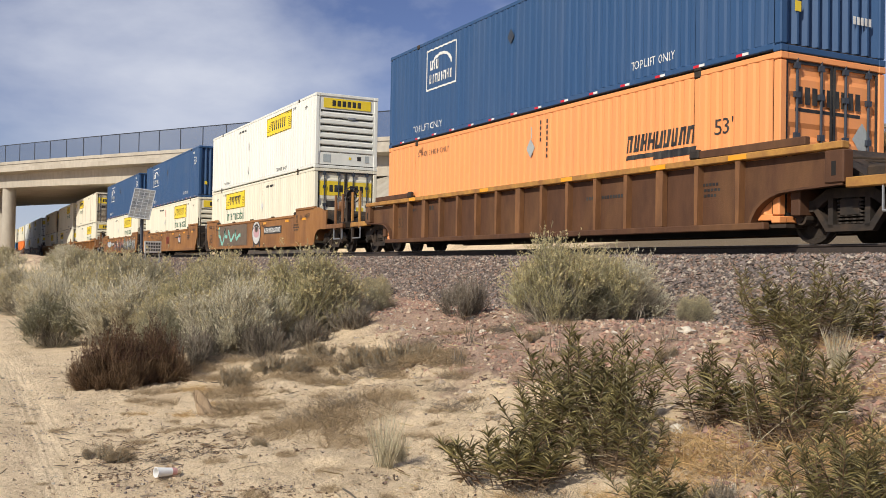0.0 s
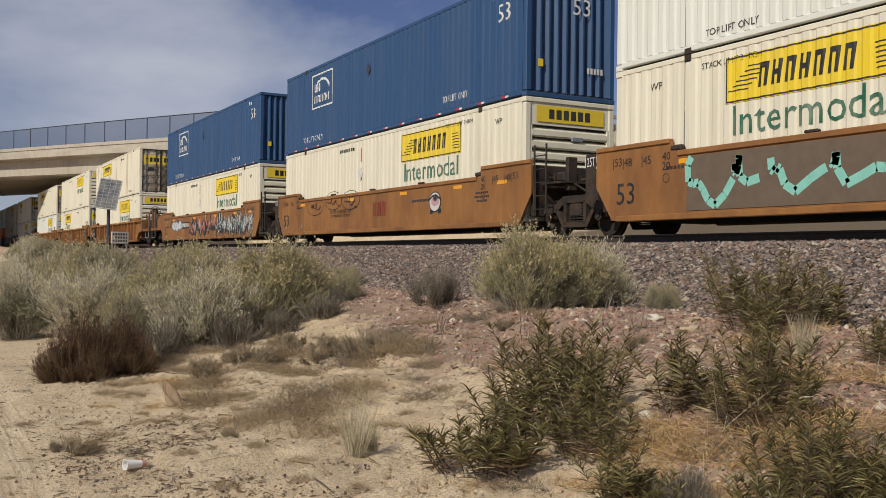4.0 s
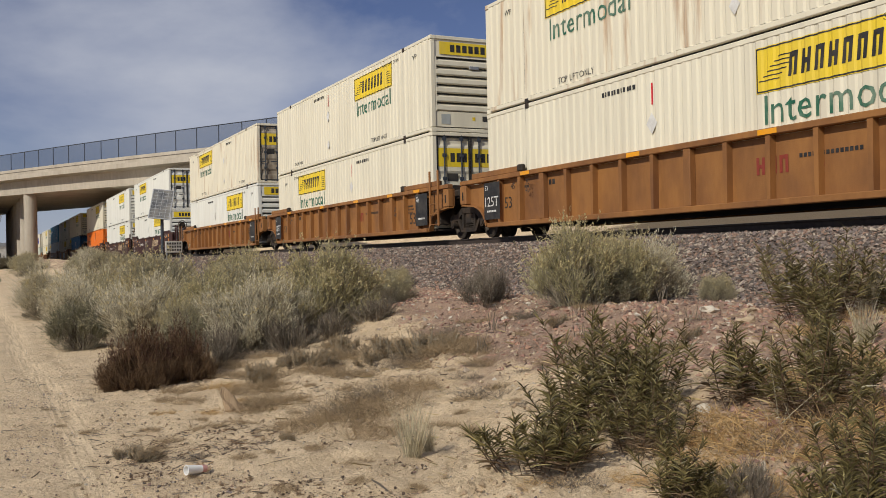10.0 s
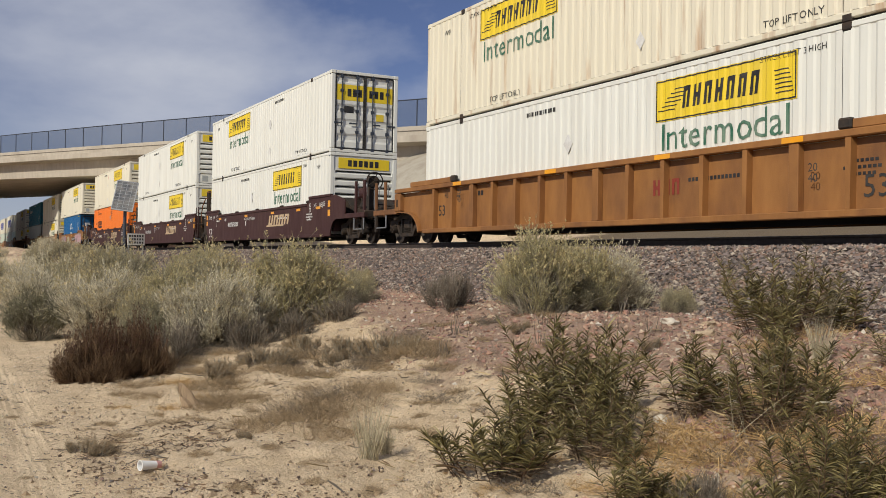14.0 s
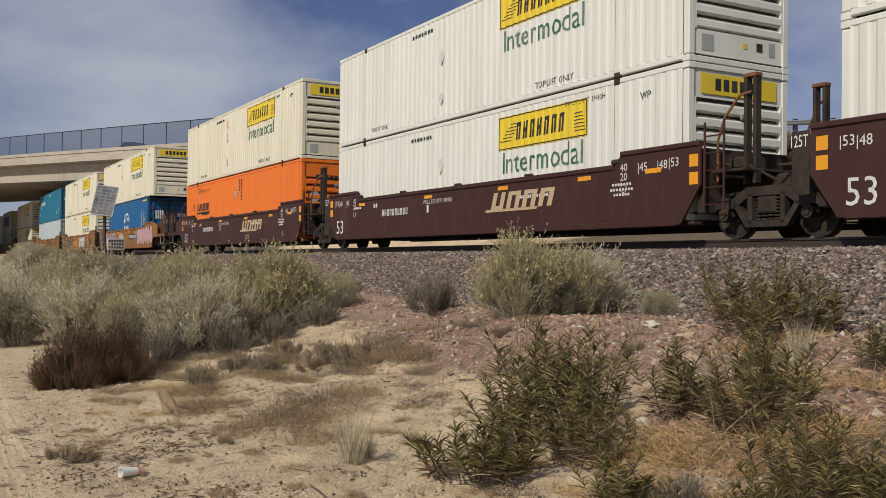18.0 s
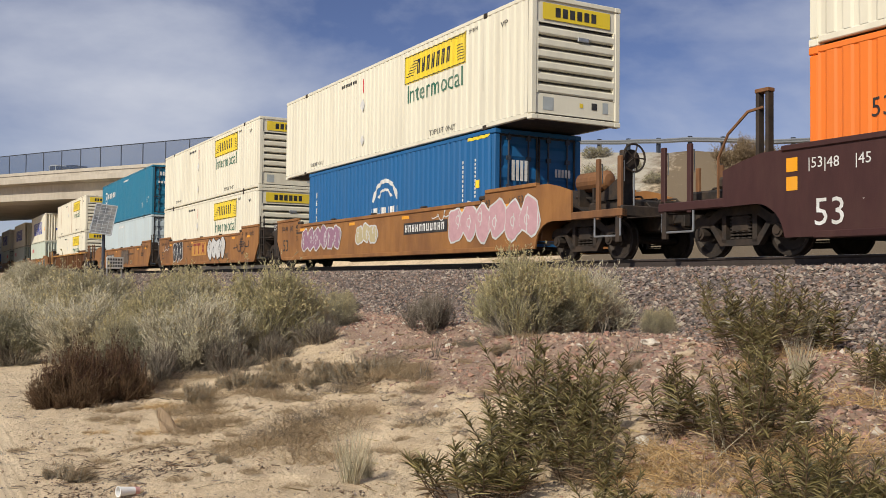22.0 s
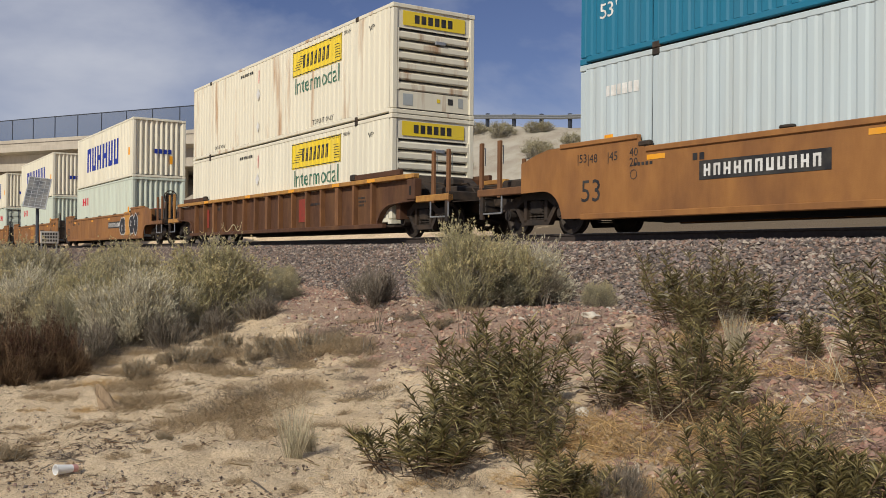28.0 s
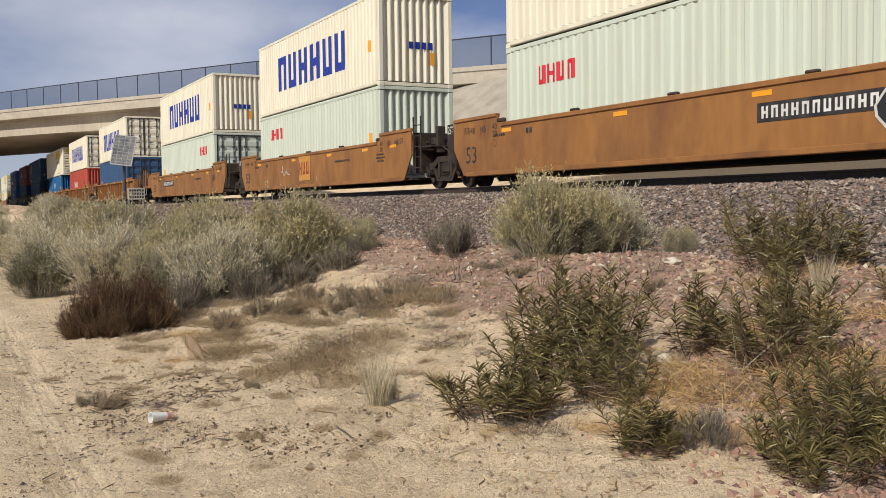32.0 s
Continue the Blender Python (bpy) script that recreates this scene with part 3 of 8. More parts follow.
def stone_mat(name, tones, rough=0.9):
    """Broken stone: each stone takes one of several tones, mottled by fine grain and dulled by dust."""
    m = material(name, tones[0], None, 14, rough=rough, bump=0.3, bump_scale=50)
    t = m.node_tree
    b = t.nodes["Principled BSDF"]
    pick, ramp, grain = t.nodes.new("ShaderNodeNewGeometry"), t.nodes.new("ShaderNodeValToRGB"), t.nodes.new("ShaderNodeTexNoise")
    ramp.color_ramp.interpolation = "CONSTANT"
    while len(ramp.color_ramp.elements) < len(tones):
        ramp.color_ramp.elements.new(0.5)
    for k, c in enumerate(tones):
        ramp.color_ramp.elements[k].position = k / len(tones)
        ramp.color_ramp.elements[k].color = rgba(c)
    t.links.new(pick.outputs["Random Per Island"], ramp.inputs["Fac"])
    grain.inputs["Scale"].default_value, grain.inputs["Detail"].default_value = 40.0, 4.0
    co, mix = t.nodes.new("ShaderNodeTexCoord"), t.nodes.new("ShaderNodeMix")
    t.links.new(co.outputs["Object"], grain.inputs["Vector"])
    mix.data_type, mix.blend_type = "RGBA", "MULTIPLY"
    mix.inputs[7].default_value = (0.55, 0.52, 0.50, 1)
    t.links.new(grain.outputs["Fac"], mix.inputs[0])
    t.links.new(ramp.outputs["Color"], mix.inputs[6])
    t.links.new(mix.outputs[2], b.inputs["Base Color"])
    return m


M["ballast"] = stone_mat("crushed ballast", ((0.25, 0.205, 0.18), (0.15, 0.13, 0.12), (0.40, 0.33, 0.275), (0.31, 0.215, 0.17), (0.20, 0.17, 0.155), (0.27, 0.22, 0.205), (0.52, 0.45, 0.37), (0.11, 0.095, 0.085), (0.35, 0.235, 0.18)))
M["redstone"] = stone_mat("reddish rubble", ((0.50, 0.31, 0.225), (0.36, 0.21, 0.165), (0.58, 0.42, 0.305), (0.42, 0.26, 0.205), (0.22, 0.145, 0.115), (0.54, 0.36, 0.26), (0.70, 0.56, 0.42), (0.40, 0.26, 0.215), (0.48, 0.28, 0.20), (0.17, 0.12, 0.10)))
M["palestone"] = stone_mat("pale rubble", ((0.62, 0.54, 0.43), (0.50, 0.41, 0.31), (0.70, 0.64, 0.54), (0.44, 0.37, 0.30), (0.58, 0.46, 0.32)))
M["clod"] = stone_mat("crusted sand clods", ((0.56, 0.44, 0.30), (0.46, 0.35, 0.23), (0.64, 0.52, 0.36), (0.38, 0.29, 0.19), (0.50, 0.38, 0.25)))
stones("ballast_stones", "grey-purple crushed stone ballast on the track shoulder", 80000, (9.1, 12.2), (3.0, 42.0), (0.032, 0.085), M["ballast"], 11)
stones("ballast_stones", "grey-purple crushed stone ballast, seen far along the track", 12000, (9.1, 12.2), (40.0, 110.0), (0.06, 0.12), M["ballast"], 12)
stones("rubble", "reddish broken stones lying on the bank", 62000, (3.4, 9.6), (3.0, 32.0), (0.014, 0.075), M["redstone"], 13, 0.36,
       crowd=lambda x, y: smooth(x + 0.5 * np.sin(y * 0.8) + 1.9 * (1 - smooth(y, 5.0, 6.6)), 4.8, 7.2))
stones("rubble", "pale broken stones lying on the bank", 9000, (4.0, 9.6), (3.0, 30.0), (0.012, 0.075), M["palestone"], 14, 0.3,
       crowd=lambda x, y: 0.15 + 0.85 * smooth(x, 4.8, 7.2))
stones("pebbles", "small pale pebbles on the sand", 4200, (-2.5, 6.0), (4.0, 20.0), (0.005, 0.026), M["palestone"], 15)
stones("sand_clods", "crusted clods of sand strewn over the ground", 26000, (-1.2, 6.5), (3.8, 16.0), (0.008, 0.05), M["clod"], 18, 0.35,
       crowd=lambda x, y: np.clip(0.3 + 1.2 * wobble(x + 4, y, 1.1), 0.08, 1) * (0.25 + 0.75 * smooth(x, 0.9, 1.5)))
stones("pebbles", "dark crumbs of soil and bark on the sand", 20000, (0.2, 6.0), (4.5, 14.5), (0.006, 0.026), M["ballast"], 16,
       crowd=lambda x, y: np.clip(-0.12 + 1.5 * wobble(x, y, 1.1), 0.06, 1))


# ---- the road overpass ----
def along(k, n, z):
    """A place by the overpass: k bays along its fence, n metres behind it, at height z."""
    return (FENCE_X + FENCE_DX * BAY * k - FENCE_DY * n * BS, FENCE_Y + FENCE_DY * BAY * k + FENCE_DX * n * BS, z)


K0, K1, WIDE = -16, 26.7, 23.0


def sweep(section, ks):
    """A cross-section of (n, z below the fence's foot) drawn along the deck."""
    g, m = Geo(), len(section)
    v = [along(k, n, fence_top(k) + BS * (z - 1.75)) for k in ks for n, z in section]
    f = [tuple(range(m)), tuple(range((len(ks) - 1) * m, len(ks) * m))[::-1]]
    for i in range(len(ks) - 1):
        for j in range(m):
            a, b = i * m + j, i * m + (j + 1) % m
            f.append((a, a + m, b + m, b))
    return g.add(v, f)


def overpass():
    root = thing("road_overpass", "concrete road bridge on round columns crossing over the track", "bridge")
    ks = np.linspace(K0, K1, 22)
    part("deck_slab", sweep([(-0.12, -0.60), (WIDE + 0.12, -0.60), (WIDE + 0.12, -1.02), (WIDE - 1.0, -1.15), (1.0, -1.15), (-0.12, -1.02)], ks), M["concrete"], root)
    part("box_girder", sweep([(1.0, -1.154), (WIDE - 1.0, -1.154), (WIDE - 1.08, -2.52), (1.08, -2.52)], ks), M["concrete"], root)
    for a, b, nm in ((-0.05, 0.32, "barrier"), (WIDE - 0.32, WIDE + 0.05, "barrier")):
        part(nm, sweep([(a, 0.0), (b, 0.0), (b, -0.596), (a, -0.596)], ks), M["concrete"], root, "cast concrete parapet")
    part("groove", sweep([(-0.075, -0.27), (-0.053, -0.27), (-0.053, -0.33), (-0.075, -0.33)], ks), M["concrete_dark"], root)
    part("road_surface", sweep([(0.4, -0.59), (WIDE - 0.4, -0.59), (WIDE - 0.4, -0.596), (0.4, -0.596)], ks), M["roadway"], root)
    for x, y in ((5.80, 119.9), (5.72, 128.7), (5.65, 137.5), (5.57, 146.3), (5.49, 155.1), (5.41, 163.9), (5.33, 172.7)):
        g = Geo().lathe([(0.4, 0.0), (0.4, 0.72), (10.2, 0.72), (10.2, 0)], 28, "z", (x, y, 0))
        part("column", g, M["concrete"], root, "tall round concrete column")
    for x, y in ((24.0, 77.5), (24.0, 86.3), (24.0, 95.1)):
        g = Geo().lathe([(0.4, 0.0), (0.4, 0.72), (9.6, 0.72), (9.6, 0)], 20, "z", (x, y, 0))
        part("column", g, M["concrete"], root, "tall round concrete column")
    return root


overpass()

net = bpy.data.materials.new("chain-link netting")
net.use_nodes = True
nt = net.node_tree
n_tr, n_mx = nt.nodes.new("ShaderNodeBsdfTransparent"), nt.nodes.new("ShaderNodeMixShader")
nt.nodes["Principled BSDF"].inputs["Base Color"].default_value = (0.055, 0.08, 0.14, 1)
nt.nodes["Principled BSDF"].inputs["Roughness"].default_value = 0.6
n_mx.inputs[0].default_value = 0.6
nt.links.new(n_tr.outputs[0], n_mx.inputs[1])
nt.links.new(nt.nodes["Principled BSDF"].outputs[0], n_mx.inputs[2])
nt.links.new(n_mx.outputs[0], nt.nodes["Material Output"].inputs["Surface"])


def bridge_fence(n):
    root = thing("chain_link_fence", "dark chain-link fence on the bridge parapet", "fence", "fences of the overpass")
    ks = list(range(K0, 27)) + [26.7]
    for i, k in enumerate(ks):
        x, y, z = along(k, n, fence_top(k))
        part("post", Geo().cyl((x, y, z - 1.75 * BS), (x, y, z + 0.03), 0.045, 8), M["dark_galv"], root)
        if i + 1 < len(ks):
            a, b = along(k, n, fence_top(k)), along(ks[i + 1], n, fence_top(ks[i + 1]))
            part("top_rail", Geo().cyl(a, b, 0.04, 6), M["dark_galv"], root)
            lo = [(p[0], p[1], p[2] - 1.745 * BS) for p in (a, b)]
            part("netting", Geo().add([lo[0], lo[1], b, a], [(0, 1, 2, 3)]), net, root, "see-through wire netting")
    return root


bridge_fence(0.12)
bridge_fence(WIDE - 0.12)


def guardrail():
    root = thing("guardrail", "galvanised steel guardrail along the raised approach road", "guardrail")
    k, ks = 27.0, []
    while k < 44:
        ks.append(k)
        k += 1.905 / BAY
    top = lambda k: max(float(ground_z(*along(k, 0.8, 0)[:2])), 2.0) + 0.78  # noqa: E731
    for k in ks:
        x, y, _ = along(k, 0.5, 0)
        part("post", Geo().box(x - 0.09, x + 0.09, y - 0.09, y + 0.09, top(k) - 1.1, top(k) + 0.06), M["dark_galv"], root)
    beam = []
    for k in np.linspace(ks[0], ks[-1], 40):
        for n, z in ((0.30, -0.02), (0.22, -0.08), (0.30, -0.15), (0.22, -0.22), (0.30, -0.29)):
            x, y, _ = along(k, n, 0)
            beam.append((x, y, top(k) + z))
    f = [(i * 5 + j, i * 5 + 5 + j, i * 5 + 6 + j, i * 5 + 1 + j) for i in range(39) for j in range(4)]
    part("beam", Geo().add(beam, f), M["galv"], root, "corrugated steel beam")


guardrail()


# ---- the train: boxes ----
HW = 1.285
# dark grey that puts the shade between the end slats into colour
M["slat_shade"] = material("dark slat-gap shade", (0.10, 0.095, 0.085), (0.06, 0.056, 0.05), 5, rough=0.8)


def wave(y0, y1, pitch, depth):
    """Offsets of a corrugated sheet between two ends: (along, in)."""
    n = max(1, round((y1 - y0) / pitch))
    p = (y1 - y0) / n
    pts = []
    for k in range(n):
        a = y0 + k * p
        pts += [(a, 0), (a + p * 0.42, 0), (a + p * 0.58, depth), (a + p * 0.84, depth)]
    return pts + [(y1, 0)]


def sheet(geo, pts, place, lo, hi):
    v, f = [], []
    for a, d in pts:
        v += [place(a, d, lo), place(a, d, hi)]
    f = [(2 * i, 2 * i + 2, 2 * i + 3, 2 * i + 1) for i in range(len(pts) - 1)]
    geo.add(v, f)


def container(name, label, length, mat, look_of, front="h", pitch=0.275, depth=0.043):
    """A shipping box. Its front end is at -y and its doors at +y; z = 0 is its underside."""
    H, L = 2.896, length / 2
    root = thing(name, label, "container", "containers on the train")
    paint_m = M[mat]
    for s in (-1, 1):
        g = Geo()
        cuts = [-L + 0.16, L - 0.16] if length < 14 else [-L + 0.16, -6.13, -5.98, 5.98, 6.13, L - 0.16]
        for a, b in zip(cuts[::2], cuts[1::2]):
            sheet(g, wave(a, b, pitch, depth), lambda y, d, z: (s * (HW - d), y, z), 0.16, H - 0.10)
        part("side_panel", g, paint_m, root)
        part("top_rail", Geo().box(s * HW - 0.06 * (s > 0), s * HW + 0.06 * (s < 0), -L + 0.16, L - 0.16, H - 0.10, H, 0.012), paint_m, root)
        x0, x1 = sorted((s * (HW + 0.004), s * (HW - 0.10)))
        part("bottom_rail", Geo().box(x0, x1, -L + 0.16, L - 0.16, 0.045, 0.16, 0.015), paint_m, root)
        for y in ((-L + 0.08, L - 0.08) if length < 14 else (-L + 0.08, -6.055, 6.055, L - 0.08)):
            x0, x1 = sorted((s * (HW + 0.006), s * (HW - 0.15)))
            part("corner_post", Geo().box(x0, x1, y - 0.078, y + 0.078, 0.13, H - 0.13, 0.02), paint_m, root)
            for z in (0.0, H - 0.118):
                x0, x1 = sorted((s * (HW + 0.012), s * (HW - 0.165)))
                part("corner_casting", Geo().box(x0, x1, y - 0.09, y + 0.09, z, z + 0.118, 0.012), M["steel"] if abs(y) < L - 0.5 else paint_m, root)
    g = Geo()
    sheet(g, wave(-L + 0.1, L - 0.1, 0.6, 0.02), lambda y, d, x: (x, y, H - 0.012 - d), -HW + 0.05, HW - 0.05)
    part("roof", g, paint_m, root)
    part("floor", Geo().box(-HW + 0.06, HW - 0.06, -L + 0.05, L - 0.05, 0.05, 0.15), M["steel"], root, "dark underside with cross members")
    # front end
    g = Geo()
    if front == "h":
        slat = Geo().prism([(-L + 0.03, 0), (-L + 0.008, 0.03), (-L + 0.008, 0.15), (-L + 0.12, 0.225), (-L + 0.12, 0)], -HW + 0.19, HW - 0.19).mesh("slat", paint_m)
        for k in range(6):
            part("slat", slat, None, root, at=(0, 0, 0.64 + k * 0.27))
        # dark sheet behind the slats, its colour stands in for the gaps' shade
        part("vent_backing", Geo().box(-HW + 0.15, HW - 0.15, -L + 0.124, -L + 0.15, 0.62, 2.26), M["slat_shade"], root, "dark backing coloured as the shade between the slats")
        for x in (-HW + 0.15, HW - 0.19):
            part("end_frame", Geo().box(x, x + 0.04, -L + 0.01, -L + 0.12, 0.62, 2.26), paint_m, root)
        part("sign_panel", Geo().box(-HW + 0.15, HW - 0.15, -L + 0.035, -L + 0.06, 2.262, H - 0.1), paint_m, root)
        part("latch_box", Geo().box(0.02, 0.34, -L - 0.02, -L + 0.03, 1.93, 2.03, 0.01), M["galv"], root, "small document holder")
        g.box(-HW + 0.15, HW - 0.15, -L + 0.035, -L + 0.06, 0.16, 0.618)
    else:
        ridge = [(-HW + 0.15 + 0.2475 * (k + f), d) for k in range(9) for f, d in ((0, 0), (0.16, 0), (0.48, 0.10), (0.66, 0.10))] + [(HW - 0.15, 0)]
        sheet(g, ridge, lambda x, d, z: (x, -L + 0.03 + d, z), 0.16, H - 0.1)
    part("front_wall", g, paint_m, root)
    for y in (-L, L - 0.09):
        for z in (0.01, H - 0.11):
            part("end_rail", Geo().box(-HW + 0.16, HW - 0.16, y, y + 0.09, z, z + 0.11, 0.012), paint_m, root)
    # doors
    for s in (-1, 1):
        g = Geo()
        x0, x1 = sorted((s * 0.01, s * (HW - 0.15)))
        sheet(g, wave(0.16, H - 0.12, 0.56, 0.03), lambda z, d, x: (x, L - 0.05 - d, z), x0, x1)
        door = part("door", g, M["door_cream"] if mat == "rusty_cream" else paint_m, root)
        g = Geo().box(x0 + 0.003, x1 - 0.003, L - 0.052, L - 0.028, 0.125, 0.185).box(x0 + 0.003, x1 - 0.003, L - 0.052, L - 0.028, H - 0.165, H - 0.115)
        g.box(x0 + 0.003, x0 + 0.05, L - 0.052, L - 0.028, 0.185, H - 0.165).box(x1 - 0.05, x1 - 0.003, L - 0.052, L - 0.028, 0.185, H - 0.165)
        part("gasket", g, M["black"], door, "black rubber door seal")
        for x in (0.30, 0.88):
            rod = Geo().cyl((s * x, L - 0.02, 0.08), (s * x, L - 0.02, H - 0.08), 0.024, 8)
            for z in (0.14, 0.75, 1.5, 2.2, H - 0.2):
                rod.box(s * x - 0.06, s * x + 0.06, L - 0.05, L + 0.005, z - 0.05, z + 0.05)
            rod.box(s * x - 0.02, s * x + 0.30 * s, L - 0.01, L + 0.012, 1.02, 1.07) if s > 0 else rod.box(s * x + 0.30 * s, s * x + 0.02, L - 0.01, L + 0.012, 1.02, 1.07)
            part("lock_rod", rod, M["dark_galv"], door, "grimy locking bar")
    look_of(root, L, H)
    bends = [q for a, b in zip(cuts[::2], cuts[1::2]) for q in wave(a, b, pitch, depth)]
    for ob in root.children_recursive:
        if ob.name.split(".")[0] in ("lettering", "logo_panel", "logo", "stripe", "sticker"):
            drape(ob.data, bends, H)
    return root


def drape(me, bends, H):
    """Lays flat paint on a box's side down onto the corrugated sheet, so that it follows every bend."""
    co = np.array([v.co[:] for v in me.vertices])
    if np.abs(co[:, 0]).min() < HW or co[:, 2].min() < 0.17 or co[:, 2].max() > H - 0.10:
        return
    y0, y1 = co[:, 1].min(), co[:, 1].max()
    ys, ds = [q[0] for q in bends], [q[1] for q in bends]
    bm = bmesh.new()
    bm.from_mesh(me)
    for y in ys:
        if y0 < y < y1:
            bmesh.ops.bisect_plane(bm, geom=bm.verts[:] + bm.edges[:] + bm.faces[:], dist=1e-5, plane_co=(0, y, 0), plane_no=(0, 1, 0))
    for v in bm.verts:
        v.co.x -= math.copysign(float(np.interp(v.co.y, ys, ds)), v.co.x)
    bm.to_mesh(me)
    bm.free()


OFF = HW + 0.009


def end_plate(root, name, x0, x1, z0, z1, y, mat, label=""):
    g = Geo().add([(x0, y, z0), (x1, y, z0), (x1, y, z1), (x0, y, z1)], [(0, 1, 2, 3)])
    return part(name, g, M[mat], root, label)


def end_bars(root, cx, cz, w, h, n, y, mat, sgn=1):
    g, step = Geo(), w / n
    for k in range(n):
        a = cx - w / 2 + k * step
        g.add([(a, y, cz - h / 2), (a + step * 0.7, y, cz - h / 2), (a + step * 0.7, y, cz + h / 2), (a, y, cz + h / 2)], [(0, 1, 2, 3)])
    return part("lettering", g, M[mat], root)


def words(root, mat, rows, off=OFF):
    """rows: word, y, z, height, per side."""
    for s in (-1, 1):
        g = Geo()
        for body, y, z, h in rows:
            side_word(g, body, s, y * (1 if s < 0 else 1), z, h, off)
        part("lettering", g, M[mat], root)


def small_marks(root, L, H, mat, seed=1):
    for s in (-1, 1):
        for body, y, z, h in (("TOP LIFT ONLY", -3.9, 0.30, 0.15), ("TOP LIFT ONLY", 5.0, 0.30, 0.13), ("STACK LIMIT 3 HIGH", -5.0, 2.62, 0.11), ("WP", -6.9, 2.45, 0.15)):
            g = Geo()
            side_word(g, body, s, y, z, h, OFF)
            part("lettering", g, M[mat], root)
        g = Geo()
        side_bars(g, s, 2.3, 2.58, 1.2, 0.10, 11, OFF, 0.6)
        part("lettering", g, M[mat], root)


def diamond(root, s, y, z, r, mat="silver"):
    g = Geo().add([on_side(s, y, z, a, b, OFF + 0.004) for a, b in ((0, -r), (r * 0.8, 0), (0, r), (-r * 0.8, 0))], [(0, 1, 2, 3)])
    part("placard", g, M[mat], root, "diamond placard")


def white_look(word=True, seed=0):
    def go(root, L, H):
        for s in (-1, 1):
            y = -3.4
            g = Geo()
            side_quad(g, s, y, 2.26, -1.72, 1.72, -0.40, 0.40, OFF)
            sign = part("logo_panel", g, M["yellow"], root, "yellow sign panel with a black scroll border")
            g = Geo()
            for w in (-0.385, 0.36):
                side_quad(g, s, y, 2.26, -1.70, 1.70, w, w + 0.025, OFF + 0.005)
            for u in (-1.70, 1.675):
                side_quad(g, s, y, 2.26, u, u + 0.025, -0.36, 0.36, OFF + 0.005)
            for j in range(6):
                side_quad(g, s, y, 2.26, -1.55 + j * 0.05, -1.10 + j * 0.05, -0.20 + j * 0.075, -0.18 + j * 0.075, OFF + 0.005, 0.5)
                side_quad(g, s, y, 2.26, 1.10 + j * 0.04, 1.50 + j * 0.02, -0.26 + j * 0.075, -0.24 + j * 0.075, OFF + 0.005, -0.6)
            side_bars(g, s, y, 2.26, 1.95, 0.40, 7, OFF + 0.005, 0.72, 0.12, 2, 5)
            part("lettering", g, M["black"], sign)
            if word:
                g = Geo()
                side_word(g, "Intermodal", s, y, 1.58, 0.54, OFF + 0.002, 3.1)
                part("lettering", g, M["darkgreen"], root, "green lettering")
            diamond(root, s, 1.2, 1.75, 0.22, "letter_white")
            diamond(root, s, 1.2, 0.65, 0.18, "letter_white")
            if seed % 2:
                g = Geo()
                side_quad(g, s, 1.2, 2.35, -0.02, 0.02, -0.22, 0.22, OFF)
                part("stripe", g, M["letter_red"], root)
        small_marks(root, L, H, "black")
        y = -L + 0.012
        end_plate(root, "logo_panel", -0.98, 0.98, 2.34, 2.72, y, "yellow", "yellow sign panel")
        end_bars(root, 0, 2.53, 1.25, 0.22, 6, y - 0.005, "black")
        for x, z, w, h, m in ((0.45, 0.36, 0.16, 0.16, "black"), (0.1, 0.38, 0.1, 0.1, "yellow"), (0.78, 0.30, 0.16, 0.26, "silver"), (-0.95, 0.24, 0.30, 0.30, "silver")):
            end_plate(root, "sticker", x, x + w, z, z + h, -L + 0.026, m)
        y = L - 0.046
        for x0, x1 in ((-1.09, -0.06), (0.06, 1.09)):
            end_plate(root, "logo_panel", x0, x1, 1.86, 2.42, y, "yellow", "yellow sign painted across the door leaves")
        end_bars(root, -0.42, 2.14, 0.62, 0.27, 3, y + 0.004, "black")
        end_bars(root, 0.42, 2.14, 0.62, 0.27, 3, y + 0.004, "black")
        end_plate(root, "sticker", -0.75, -0.45, 1.2, 1.45, y, "yellow")
        end_plate(root, "sticker", 0.42, 0.78, 1.42, 1.66, y, "black")
    return go


